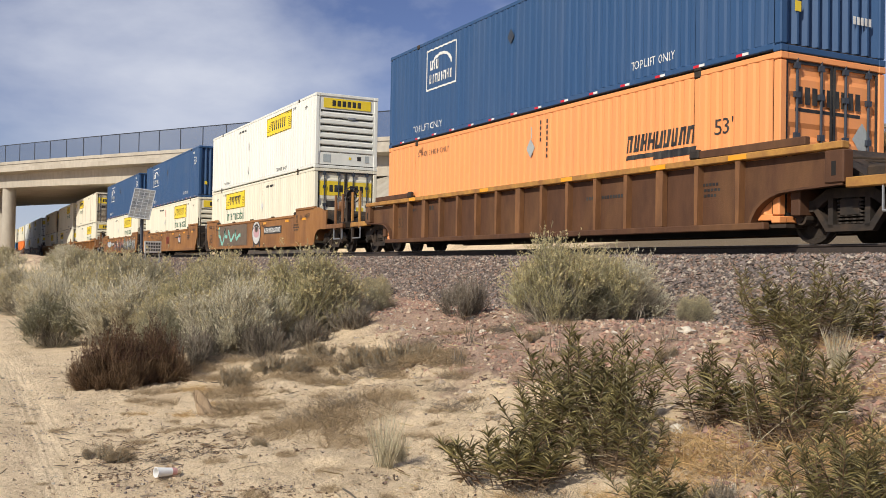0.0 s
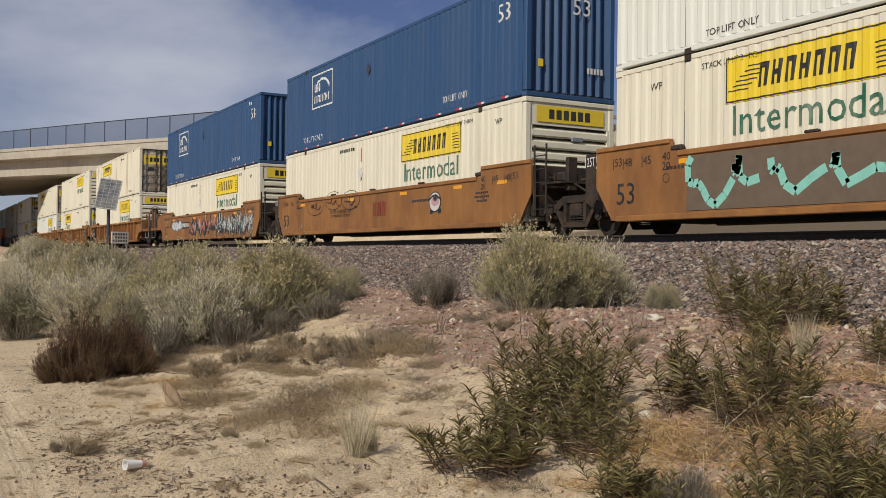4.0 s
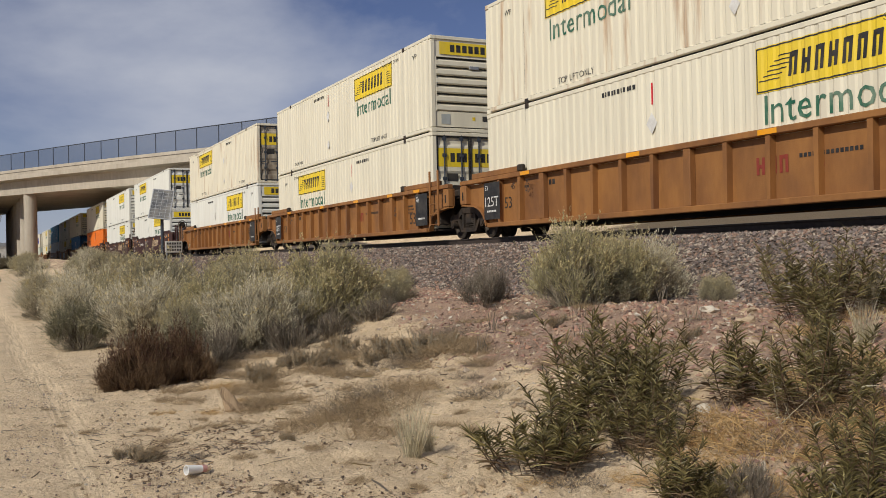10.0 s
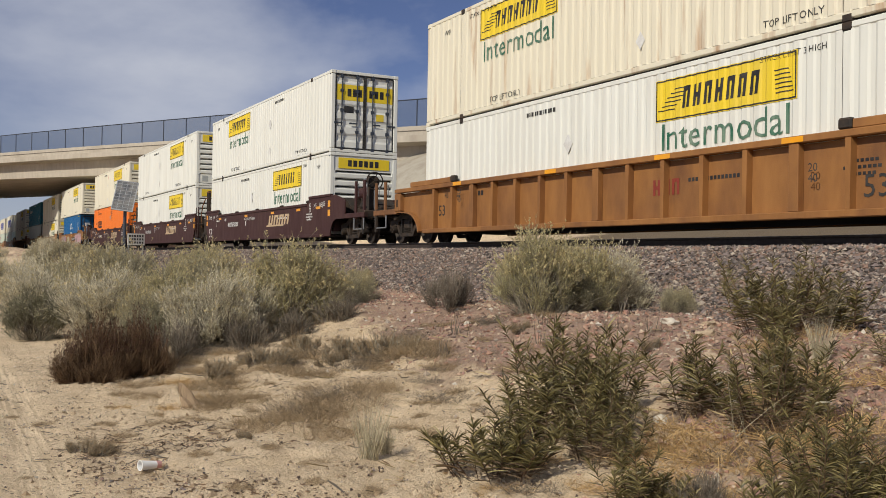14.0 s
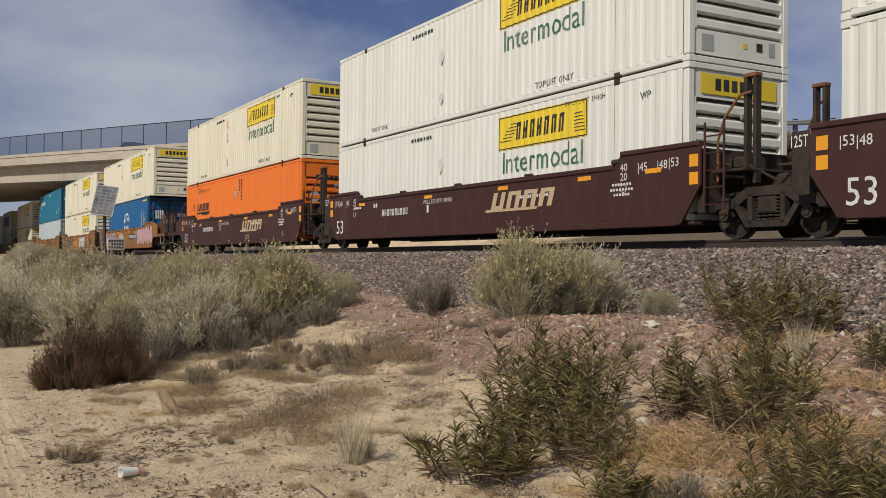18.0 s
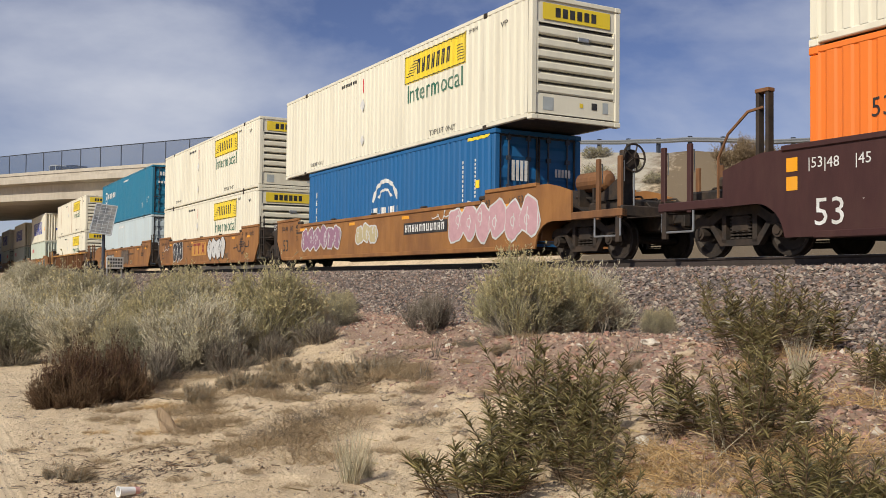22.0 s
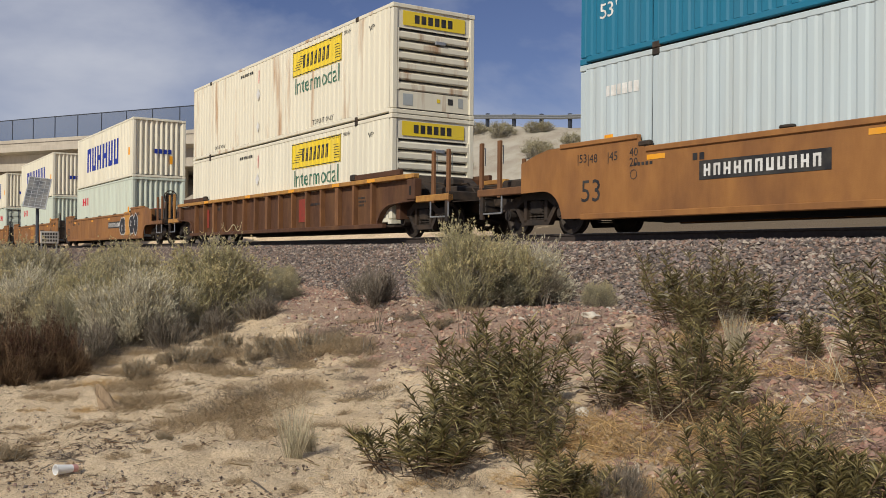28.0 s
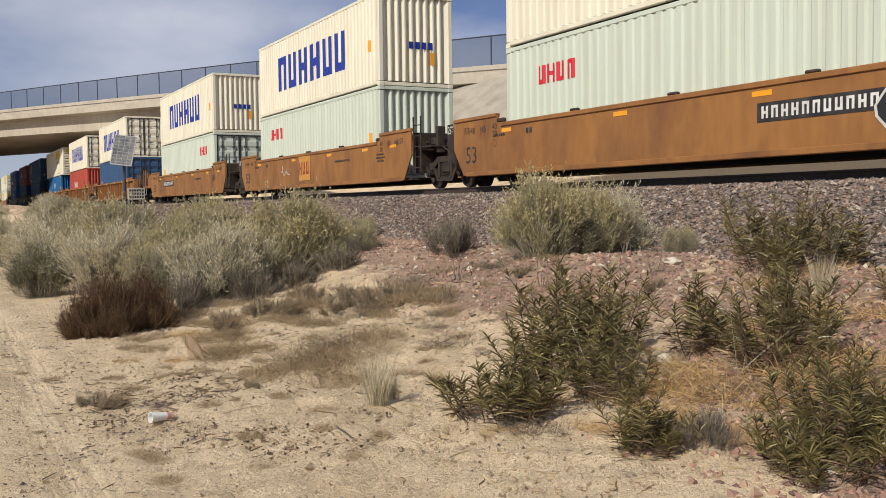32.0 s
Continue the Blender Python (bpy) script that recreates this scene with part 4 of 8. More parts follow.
def navy_look(root, L, H):
    for s in (-1, 1):
        y = 4.55
        g = Geo()
        for a, b, c, d in ((-0.92, 0.92, -0.60, -0.55), (-0.92, 0.92, 0.55, 0.60), (-0.92, -0.87, -0.55, 0.55), (0.87, 0.92, -0.55, 0.55)):
            side_quad(g, s, y, 2.0, a, b, c, d, OFF)
        arc = [(0.42 * math.cos(a) * 1.6, 0.02 + 0.40 * math.sin(a)) for a in np.linspace(0.0, 2.6, 9)]
        for (a, b), (c, d) in zip(arc, arc[1:]):
            g.add([on_side(s, y, 2.0, p, q, OFF) for p, q in ((a * 0.86, b * 0.8), (c * 0.86, d * 0.8), (c, d), (a, b))], [(0, 1, 2, 3)])
        side_bars(g, s, y, 1.72, 1.45, 0.26, 8, OFF, 0.7, 0, 2, 3)
        side_bars(g, s, y + 0.4 * -s, 2.12, 0.55, 0.28, 3, OFF, 0.7, 0, 2, 4)
        part("logo", g, M["letter_white"], root, "white square logo outline")
        g = Geo()
        side_word(g, "TOP LIFT ONLY", s, -4.75, 0.44, 0.18, OFF, 1.35)
        side_word(g, "TOP LIFT ONLY", s, 5.4, 0.38, 0.2, OFF)
        side_word(g, "53", s, -7.1, 2.15, 0.45, OFF)
        side_bars(g, s, -6.75, 2.6, 0.3, 0.14, 2, OFF)
        part("lettering", g, M["letter_white"], root)
        g, g2 = Geo(), Geo()
        side_quad(g, s, 0, 0.085, -0.15, 0.0, -0.025, 0.025, OFF + 0.004)
        side_quad(g2, s, 0, 0.085, 0.0, 0.15, -0.025, 0.025, OFF + 0.004)
        tape = g.mesh("reflector", M["letter_red"]), g2.mesh("reflector", M["letter_white"])
        for k in range(14) if s < 0 else ():
            part("reflector", tape[0], None, root, "red reflective tape", (0, -7.2 + k * 1.1, 0))
            part("reflector", tape[1], None, root, "white reflective tape", (0, -7.2 + k * 1.1, 0))
        diamond(root, s, 0.7, 2.05, 0.2, "dark_galv")
    y = -L + 0.022
    g = Geo()
    v, f, w = letters("53")
    g.add([(0.05 + a * 0.42, y, 2.05 + b * 0.42) for a, b in v], f)
    part("lettering", g, M["letter_white"], root)
    end_bars(root, 0.72, 0.75, 0.5, 0.14, 5, y, "letter_white")
    end_plate(root, "sticker", -0.95, -0.8, 0.72, 0.9, y, "yellow")


def orange_look(root, L, H):
    for s in (-1, 1):
        g = Geo()
        y = 5.0
        side_bars(g, s, y, 1.74, 2.05, 0.34, 9, OFF, 0.80, 0.15, 2, 6)
        side_quad(g, s, y, 1.48, -1.05, 1.05, -0.06, 0.03, OFF, 0.3)
        side_quad(g, s, y, 1.40, -0.2, 1.0, -0.04, 0.02, OFF, 0.3)
        part("logo", g, M["black"], root, "slanted black name as bars with a double underline")
        for body, u, z, h in (("53'", 6.75, 1.80, 0.30), ("STACK 3 HIGH ONLY", -s * 4.95, 2.50, 0.15), ("WP", -s * 5.75, 2.62, 0.14)):
            g = Geo()
            side_word(g, body, s, u, z, h, OFF)
            part("lettering", g, M["black"], root)
        g = Geo()
        for k in range(7):
            side_quad(g, s, s * 1.0, 2.62 - k * 0.135, -0.028, 0.028, -0.045, 0.045, OFF)
        for k in range(4):
            side_quad(g, s, s * 0.72, 2.62 - k * 0.135, -0.028, 0.028, -0.045, 0.045, OFF)
        part("lettering", g, M["black"], root, "small upright serial as bars")
        diamond(root, s, s * 0.3, 2.05, 0.23)
        g = Geo()
        side_quad(g, s, s * 0.3, 2.42, -0.012, 0.012, -0.14, 0.14, OFF)
        part("stripe", g, M["silver"], root)
    for y in (-L + 0.022, L - 0.046):
        end_bars(root, 0.1, 2.2, 1.6, 0.3, 9, y, "black")
        end_plate(root, "underline", -0.7, 0.9, 1.92, 1.98, y, "black")
        g = Geo().add([(-0.75, y * 1.0004, 1.25), (-0.5, y * 1.0004, 1.55), (-0.75, y * 1.0004, 1.85), (-1.0, y * 1.0004, 1.55)], [(0, 1, 2, 3)])
        part("placard", g, M["silver"], root, "diamond placard")


def arc_emblem(g, s, y, z, r, off):
    for r0, a0, a1 in ((r, 0.15, 3.0), (r * 0.62, 0.5, 2.64)):
        pts = [(r0 * math.cos(a) * 1.15, r0 * math.sin(a)) for a in np.linspace(a0, a1, 12)]
        for (a, b), (c, d) in zip(pts, pts[1:]):
            g.add([on_side(s, y, z, p, q, off) for p, q in ((a * 0.86, b * 0.84), (c * 0.86, d * 0.84), (c, d), (a, b))], [(0, 1, 2, 3)])


def royal_look(root, L, H):
    for s in (-1, 1):
        g = Geo()
        arc_emblem(g, s, 0.0, 1.45, 0.75, OFF)
        side_bars(g, s, 0.0, 1.15, 1.9, 0.42, 5, OFF, 0.78, 0, 2, 8)
        for k in range(4):
            side_bars(g, s, -s * 5.4, 2.1 - k * 0.27, 0.19, 0.19, 2, OFF, 0.72, 0, 2, 3 + k)
        for k in range(10):
            side_bars(g, s, s * 4.6, 2.2 - k * 0.12, 0.08, 0.08, 1, OFF)
            side_bars(g, s, s * 5.2, 2.2 - k * 0.10, 0.07, 0.06, 1, OFF)
        part("logo", g, M["letter_white"], root, "white arched logo")
        g = Geo()
        side_quad(g, s, s * 5.3, 1.6, -0.1, 0.1, -0.1, 0.1, OFF)
        side_quad(g, s, s * 5.3, 2.75, -0.5, 0.5, -0.04, 0.04, OFF, 0.6)
        part("sticker", g, M["yellow"], root)
    y = L + 0.016
    end_bars(root, -0.7, 1.9, 0.5, 0.2, 5, y, "letter_white")
    end_bars(root, 0.6, 1.9, 0.5, 0.5, 4, y, "letter_white")


def teal_look(root, L, H):
    for s in (-1, 1):
        g = Geo()
        y = -4.6
        side_bars(g, s, y, 2.0, 2.7, 0.34, 12, OFF, 0.7, 0, 2, 9)
        ring = [(math.cos(a), math.sin(a)) for a in np.linspace(0, math.tau, 17)]
        for (a, b), (c, d) in zip(ring, ring[1:]):
            g.add([on_side(s, y, 1.95, p * 0.40 - 1.85, q * 0.42, OFF) for p, q in ((a * 0.75, b * 0.75), (c * 0.75, d * 0.75), (c, d), (a, b))], [(0, 1, 2, 3)])
        side_quad(g, s, y, 1.95, -1.98, -1.72, -0.13, 0.13, OFF)
        side_word(g, "53'", s, 6.9, 0.95, 0.36, OFF)
        side_word(g, "53'", s, -7.3, 0.95, 0.3, OFF)
        side_bars(g, s, 5.6, 0.7, 0.4, 0.3, 2, OFF)
        side_bars(g, s, 0.5, 2.6, 1.6, 0.1, 12, OFF, 0.6)
        part("logo", g, M["letter_white"], root, "white emblem and bars")
    y = L + 0.016
    end_bars(root, 0.3, 2.4, 1.2, 0.22, 8, y, "letter_white")
    end_plate(root, "emblem", -0.95, -0.6, 2.2, 2.55, y, "letter_white")
    end_bars(root, 0.2, 1.9, 1.6, 0.14, 10, y, "letter_white")
    end_plate(root, "sticker", 0.2, 0.5, 0.9, 1.25, y, "yellow")
    end_plate(root, "sticker", -0.7, -0.4, 1.1, 1.35, y, "amber")


def plain_look(bar_mat, spots):
    def go(root, L, H):
        for s in (-1, 1):
            g = Geo()
            for y, z, w, h, n in spots:
                side_bars(g, s, y, z, w, h, n, OFF, 0.74, 0, 2 if h > 0.2 else 1, n)
            part("logo", g, M[bar_mat], root, "lettering as plain bars")
            g = Geo()
            side_quad(g, s, -L + 0.8, 1.3, -0.12, 0.12, -0.18, 0.18, OFF)
            part("sticker", g, M["amber"], root)
        end_plate(root, "sticker", 0.5, 0.65, 0.7, 1.1, -L + 0.022, "amber")
        end_bars(root, 0.2, 1.3, 0.9, 0.22, 4, -L + 0.022, "letter_red" if bar_mat == "letter_red" else bar_mat)
    return go


BOX = {
    "white": ("cream-white corrugated 53-foot container with a yellow sign and green lettering", 16.154, "cream", white_look(True, 1), "h"),
    "fresh": ("clean white corrugated 53-foot container with a yellow sign and green lettering", 16.154, "white", white_look(True, 2), "h"),
    "old": ("rust-streaked cream 53-foot container with a yellow sign and green lettering", 16.154, "rusty_cream", white_look(True, 3), "h"),
    "signed": ("white corrugated 53-foot container with a yellow sign", 16.154, "white", white_look(False, 4), "h"),
    "navy": ("navy blue corrugated 53-foot container with a white square logo", 16.154, "navy", navy_look, "v"),
    "peach": ("faded light orange 53-foot container with black lettering", 16.154, "light_orange", orange_look, "h"),
    "orange": ("bright orange 53-foot container with black lettering", 16.154, "orange", orange_look, "h"),
    "royal": ("royal blue 40-foot container with a white arched logo", 12.192, "royal", royal_look, "v"),
    "teal": ("teal blue 53-foot container with a white emblem", 16.154, "teal", teal_look, "v"),
    "pale": ("pale grey-blue 53-foot container", 16.154, "grey_blue", plain_look("letter_white", [(-0.6, 2.55, 1.8, 0.13, 10), (-6.9, 2.3, 0.9, 0.2, 6)]), "v"),
    "blue_name": ("cream 40-foot container with large blue lettering", 12.192, "cream", plain_look("letter_blue", [(0.0, 1.5, 7.3, 1.3, 6)]), "v"),
    "sage": ("pale sage grey 40-foot container with a red logo", 12.192, "sage", plain_look("letter_red", [(4.0, 2.1, 1.5, 0.42, 4)]), "v"),
    "navy40": ("dark blue 40-foot container with white lettering", 12.192, "navy", plain_look("letter_white", [(1.5, 1.0, 3.0, 0.5, 7)]), "v"),
    "red40": ("red-brown 40-foot container with white lettering", 12.192, "red", plain_look("letter_white", [(1.5, 1.6, 2.4, 0.5, 6)]), "v"),
}
BOX_OBS = {}


def box_at(kind):
    """The next box of a kind: the first is built, the others are copies of it."""
    if kind not in BOX_OBS:
        lab, length, mat, look_of, front = BOX[kind]
        BOX_OBS[kind] = container("shipping_container", lab, length, mat, look_of, front, 0.275 if length > 14 else 0.28, 0.022 if length > 14 else 0.036)
        return BOX_OBS[kind]
    return copy_thing(BOX_OBS[kind], Matrix())


# ---- the train: well cars ----
def truck(parent, y, two=True):
    """A two-axle bogie under a car at y."""
    g = Geo().box(-1.05, 1.05, y - 0.2, y + 0.2, 0.42, 0.72, 0.03).cyl((0, y, 0.7), (0, y, 0.85), 0.3, 14)
    bogie = part("truck", g, M["steel"], parent, "grimy two-axle freight bogie")
    outline = [(-1.16, 0.50), (-1.13, 0.64), (-0.98, 0.72), (-0.72, 0.70), (-0.42, 0.88), (0.42, 0.88), (0.72, 0.70), (0.98, 0.72), (1.13, 0.64), (1.16, 0.50),
               (1.05, 0.38), (0.98, 0.52), (0.80, 0.52), (0.72, 0.40), (0.46, 0.19), (-0.46, 0.19), (-0.72, 0.40), (-0.80, 0.52), (-0.98, 0.52), (-1.05, 0.38)]
    for s in (-1, 1):
        x0, x1 = sorted((s * 0.93, s * 1.06))
        g = Geo()
        top = outline[:10]
        low = outline[10:]
        upper = [(y + a, b) for a, b in ((-1.16, 0.5), (-1.13, 0.64), (-0.98, 0.72), (-0.72, 0.70), (-0.42, 0.88), (0.42, 0.88), (0.72, 0.70), (0.98, 0.72), (1.13, 0.64), (1.16, 0.5),
                                         (0.98, 0.54), (0.70, 0.52), (0.38, 0.72), (-0.38, 0.72), (-0.70, 0.52), (-0.98, 0.54))]
        g.prism(upper, x0, x1)
        g.prism([(y - 0.74, 0.60), (y - 0.44, 0.19), (y + 0.44, 0.19), (y + 0.74, 0.60), (y + 0.62, 0.60), (y + 0.38, 0.30), (y - 0.38, 0.30), (y - 0.62, 0.60)], x0, x1)
        for a in (-0.40, 0.30):
            g.box(x0, x1, y + a, y + a + 0.10, 0.25, 0.76)
        frame_ob = part("side_frame", g, M["steel"], bogie, "cast steel side frame")
        g = Geo()
        for a in (-0.2, -0.07, 0.07, 0.2):
            for k in range(7):
                g.cyl((s * 0.985, y + a, 0.31 + k * 0.058), (s * 0.985, y + a, 0.338 + k * 0.058), 0.062, 8)
        part("spring_group", g, M["wheel"], bogie, "stacked coil springs")
        for a in (-0.89, 0.89):
            g = Geo().cyl((s * 0.95, y + a, 0.42), (s * 1.12, y + a, 0.42), 0.115, 12).cyl((s * 1.12, y + a, 0.42), (s * 1.145, y + a, 0.42), 0.07, 8)
            part("axle_cap", g, M["steel"], bogie)
    for a in (-0.89, 0.89):
        g = Geo().cyl((-0.95, 0, 0), (0.95, 0, 0), 0.075, 10)
        for s in (-1, 1):
            prof = [(s * 0.685, 0.08), (s * 0.685, 0.15), (s * 0.72, 0.30), (s * 0.69, 0.36), (s * 0.685, 0.445), (s * 0.715, 0.445), (s * 0.725, 0.42), (s * 0.825, 0.415),
                    (s * 0.825, 0.355), (s * 0.77, 0.31), (s * 0.75, 0.16), (s * 0.825, 0.13), (s * 0.825, 0.0)]
            g.lathe(prof, 26, "x")
        WHEELS.append(part("wheelset", g, M["wheel"], bogie, "axle with two steel wheels", (0, y + a, 0.42)))


WHEELS = []


def flat_post(root, s, y, z0, z1, mat, label="upright flat-bar handhold"):
    """A flat-bar post at the side with a thin wire loop standing just inside it."""
    x0, x1 = sorted((s * 1.40, s * 1.33))
    part("hand_post", Geo().box(x0, x1, y - 0.055, y + 0.055, z0, z1, 0.01), mat, root, label)
    if s > 0:
        return
    x = s * 1.28
    part("wire_loop", Geo().tube([(x, y + 0.10, z0 + 0.1), (x, y + 0.10, z1 - 0.14), (x, y - 0.02, z1 - 0.10), (x, y - 0.02, z1 - 0.5)], 0.012, 5), M["galv"], root, "thin wire grab loop")


def coupler_end(root, e, style, mat, brake, short):
    """What stands past the well at a coupled end; e is -1 or 1 along the car."""
    def yb(a, b):
        return sorted((e * a, e * b))
    end = 10.98 if short else 11.40
    deck = 9.5 if short else 9.75
    worn = M["yellow_brown"] if mat == "car_dark" else M["car_rib"] if mat == "car_orange" else M[mat]
    part("end_platform", Geo().box(-1.25, 1.25, *yb(8.45, end - 0.1), 0.92, 0.98, 0.01), M["steel"], root)
    part("centre_sill", Geo().box(-0.34, 0.34, *yb(8.3, end), 0.58, 0.92, 0.02), M["steel"], root)
    part("end_sill", Geo().box(-1.40, 1.40, *yb(end - 0.16, end), 0.84, 1.06, 0.02), M["steel"], root)
    part("bulkhead", Geo().box(-1.28, 1.28, *yb(8.3, 8.5), 0.45, 1.62, 0.02), M[mat], root)
    part("draft_box", Geo().box(-0.95, 0.95, *yb(deck, end - 0.3), 0.984, 1.22, 0.04), M["steel"], root, "grimy raised deck box")
    part("slope_plate", Geo().prism([(e * 8.52, 0.984), (e * 9.6, 0.984), (e * 8.52, 1.62)], -0.9, 0.9), M["steel"], root, "sloping end gusset")
    for k, (x, z) in enumerate(((-0.62, 1.3), (-0.2, 1.27), (0.35, 1.3))):
        part("brake_pipe", Geo().tube([(x, e * 8.9, z + 0.12), (x, e * (deck + 0.3), z), (x + 0.12, e * (end - 0.5), z), (x + 0.1, e * (end - 0.1), 1.0)], 0.022, 5), M["steel"], root)
    part("valve_body", Geo().box(-0.85, -0.45, *yb(deck + 0.35, deck + 0.75), 1.224, 1.46, 0.06), M["steel"], root, "cast brake valve body")
    part("coupler", Geo().box(-0.11, 0.11, *yb(end, end + 0.42), 0.72, 0.94, 0.03).box(-0.22, 0.2, *yb(end + 0.38, end + 0.72 if short else end + 0.42 + 0.02), 0.62, 1.02, 0.05), M["steel"], root, "knuckle coupler")
    for s in (-1, 1):
        def span(a, b):
            return sorted((s * a, s * b))
        part("side_beam", Geo().box(*span(1.42, 1.26), *yb(deck + 0.01, end), 0.84, 1.0, 0.015), worn if s < 0 else M["steel"], root, "rusty side beam of the platform")
        a, b = (10.26, 10.92) if short else (10.62, 11.30)
        for yy in (a, b):
            flat_post(root, s, e * yy, 0.80, 2.04 if (short or style == "smooth") else 1.86, M["car_rib"] if (e < 0 and mat == "car_dark") else worn)
        x = s * 1.38
        part("step_stirrup", Geo().tube([(x, e * (a - 0.1), 0.84), (x, e * (a - 0.1), 0.46), (x, e * (b + 0.02), 0.46), (x, e * (b + 0.02), 0.84)], 0.02, 6), M["galv"], root, "bent bar step below the platform")
        part("step_hanger", Geo().box(*span(1.40, 1.34), *yb(b - 0.10, b + 0.02), 0.34, 0.84), M["steel"], root)
        part("uncoupling_rod", Geo().tube([(s * 1.30, e * (end + 0.04), 0.80), (s * 0.6, e * (end + 0.06), 0.86), (s * 0.15, e * (end + 0.2), 0.98)], 0.014, 5), M["steel"], root)
        # boxed column that carries the chord's end, with a lifting slot
        if style == "ribbed":
            c0, c1 = (9.15, 9.52) if short else (9.38, 9.75)
            part("end_column", Geo().box(*span(1.47, 1.24), *yb(c0, c1), 0.92, 1.44, 0.02), M[mat], root, "boxed end column")
            # no hole is cut: a dark patch shows the slot's shaded inside
            part("lifting_slot", Geo().box(*span(1.474, 1.45), *yb((c0 + c1) / 2 - 0.06, (c0 + c1) / 2 + 0.06), 1.02, 1.28, 0.02), M["soot"], root, "dark patch coloured as the shade inside a lifting slot")
    part("hose", Geo().tube([(0.35, e * end, 0.8), (0.38, e * (end + 0.25), 0.50), (0.33, e * (end + 0.4), 0.40), (0.3, e * (end + 0.55), 0.46)], 0.028, 6), M["black"], root)
    if mat == "car_maroon" and e > 0:
        twin_post(root, 9.35, 10.2)
    if brake:
        cy = e * (end - 0.12)
        rim = [(0.022 * math.sin(a), 0.28 + 0.022 * math.cos(a)) for a in np.linspace(0, math.tau, 7)]
        wheel = part("brake_wheel", Geo().lathe(rim, 24, "y", (-1.0, cy, 2.02)), M["steel"], root, "spoked hand brake wheel")
        for k in range(5):
            a = k * math.tau / 5
            part("spoke", Geo().cyl((-1.0, cy, 2.02), (-1.0 + 0.28 * math.cos(a), cy, 2.02 + 0.28 * math.sin(a)), 0.016, 5), M["steel"], wheel)
        part("brake_housing", Geo().cyl((-1.0, cy - e * 0.06, 2.0), (-1.0, cy - e * 0.24, 2.0), 0.2, 14), M["steel"], root, "round brake gear housing")
        part("brake_stand", Geo().box(-1.14, -0.86, *sorted((cy - e * 0.30, cy - e * 0.18)), 0.984, 2.2, 0.02), M["steel"], root)
        part("brake_brace", Geo().prism([(cy - e * 0.3, 1.23), (cy - e * 0.3, 1.75), (cy - e * 1.3, 1.23)], -1.02, -0.96), M["steel"], root, "sloping brace plate")
        part("chain", Geo().tube([(-1.0, cy, 1.8), (-1.0, cy, 1.3), (-0.95, cy - e * 0.05, 0.9)], 0.02, 5), M["galv"], root, "brake chain")
        tank = part("air_tank", Geo().lathe([(e * 8.95, 0.0), (e * 8.98, 0.14), (e * 9.06, 0.22), (e * 9.9, 0.22), (e * 9.98, 0.14), (e * 10.01, 0.0)], 16, "y", (-0.55, 0, 1.72)), worn, root, "horizontal air reservoir")
        for a in (9.2, 9.7):
            part("tank_cradle", Geo().box(-0.8, -0.3, *yb(a, a + 0.06), 1.1, 1.56), M["steel"], tank)


def twin_post(root, y, inner):
    """A tall slotted post of two plates under one cap, with a bent pipe rail leading up to it from the well."""
    for s in (-1, 1):
        x0, x1 = sorted((s * 0.80, s * 0.95))
        post = part("stanchion", Geo().box(x0, x1, y - 0.14, y - 0.07, 0.95, 2.80, 0.012), M["steel"], root, "tall dark twin post")
        part("plate", Geo().box(x0, x1, y + 0.07, y + 0.14, 0.95, 2.80, 0.012), M["steel"], post)
        part("cap", Geo().box(x0 - 0.01, x1 + 0.01, y - 0.15, y + 0.15, 2.80, 2.87, 0.01), M["car_rib"], post, "rusty cap plate")
        part("bent_rail", Geo().tube([(s * 1.1, inner, 1.0), (s * 1.1, inner, 1.75), (s * 1.08, inner + (y - inner) * 0.25, 2.15), (s * 1.0, inner + (y - inner) * 0.7, 2.5), (s * 0.9, y, 2.55)], 0.026, 6), M["car_rib"], root, "bent pipe handrail")


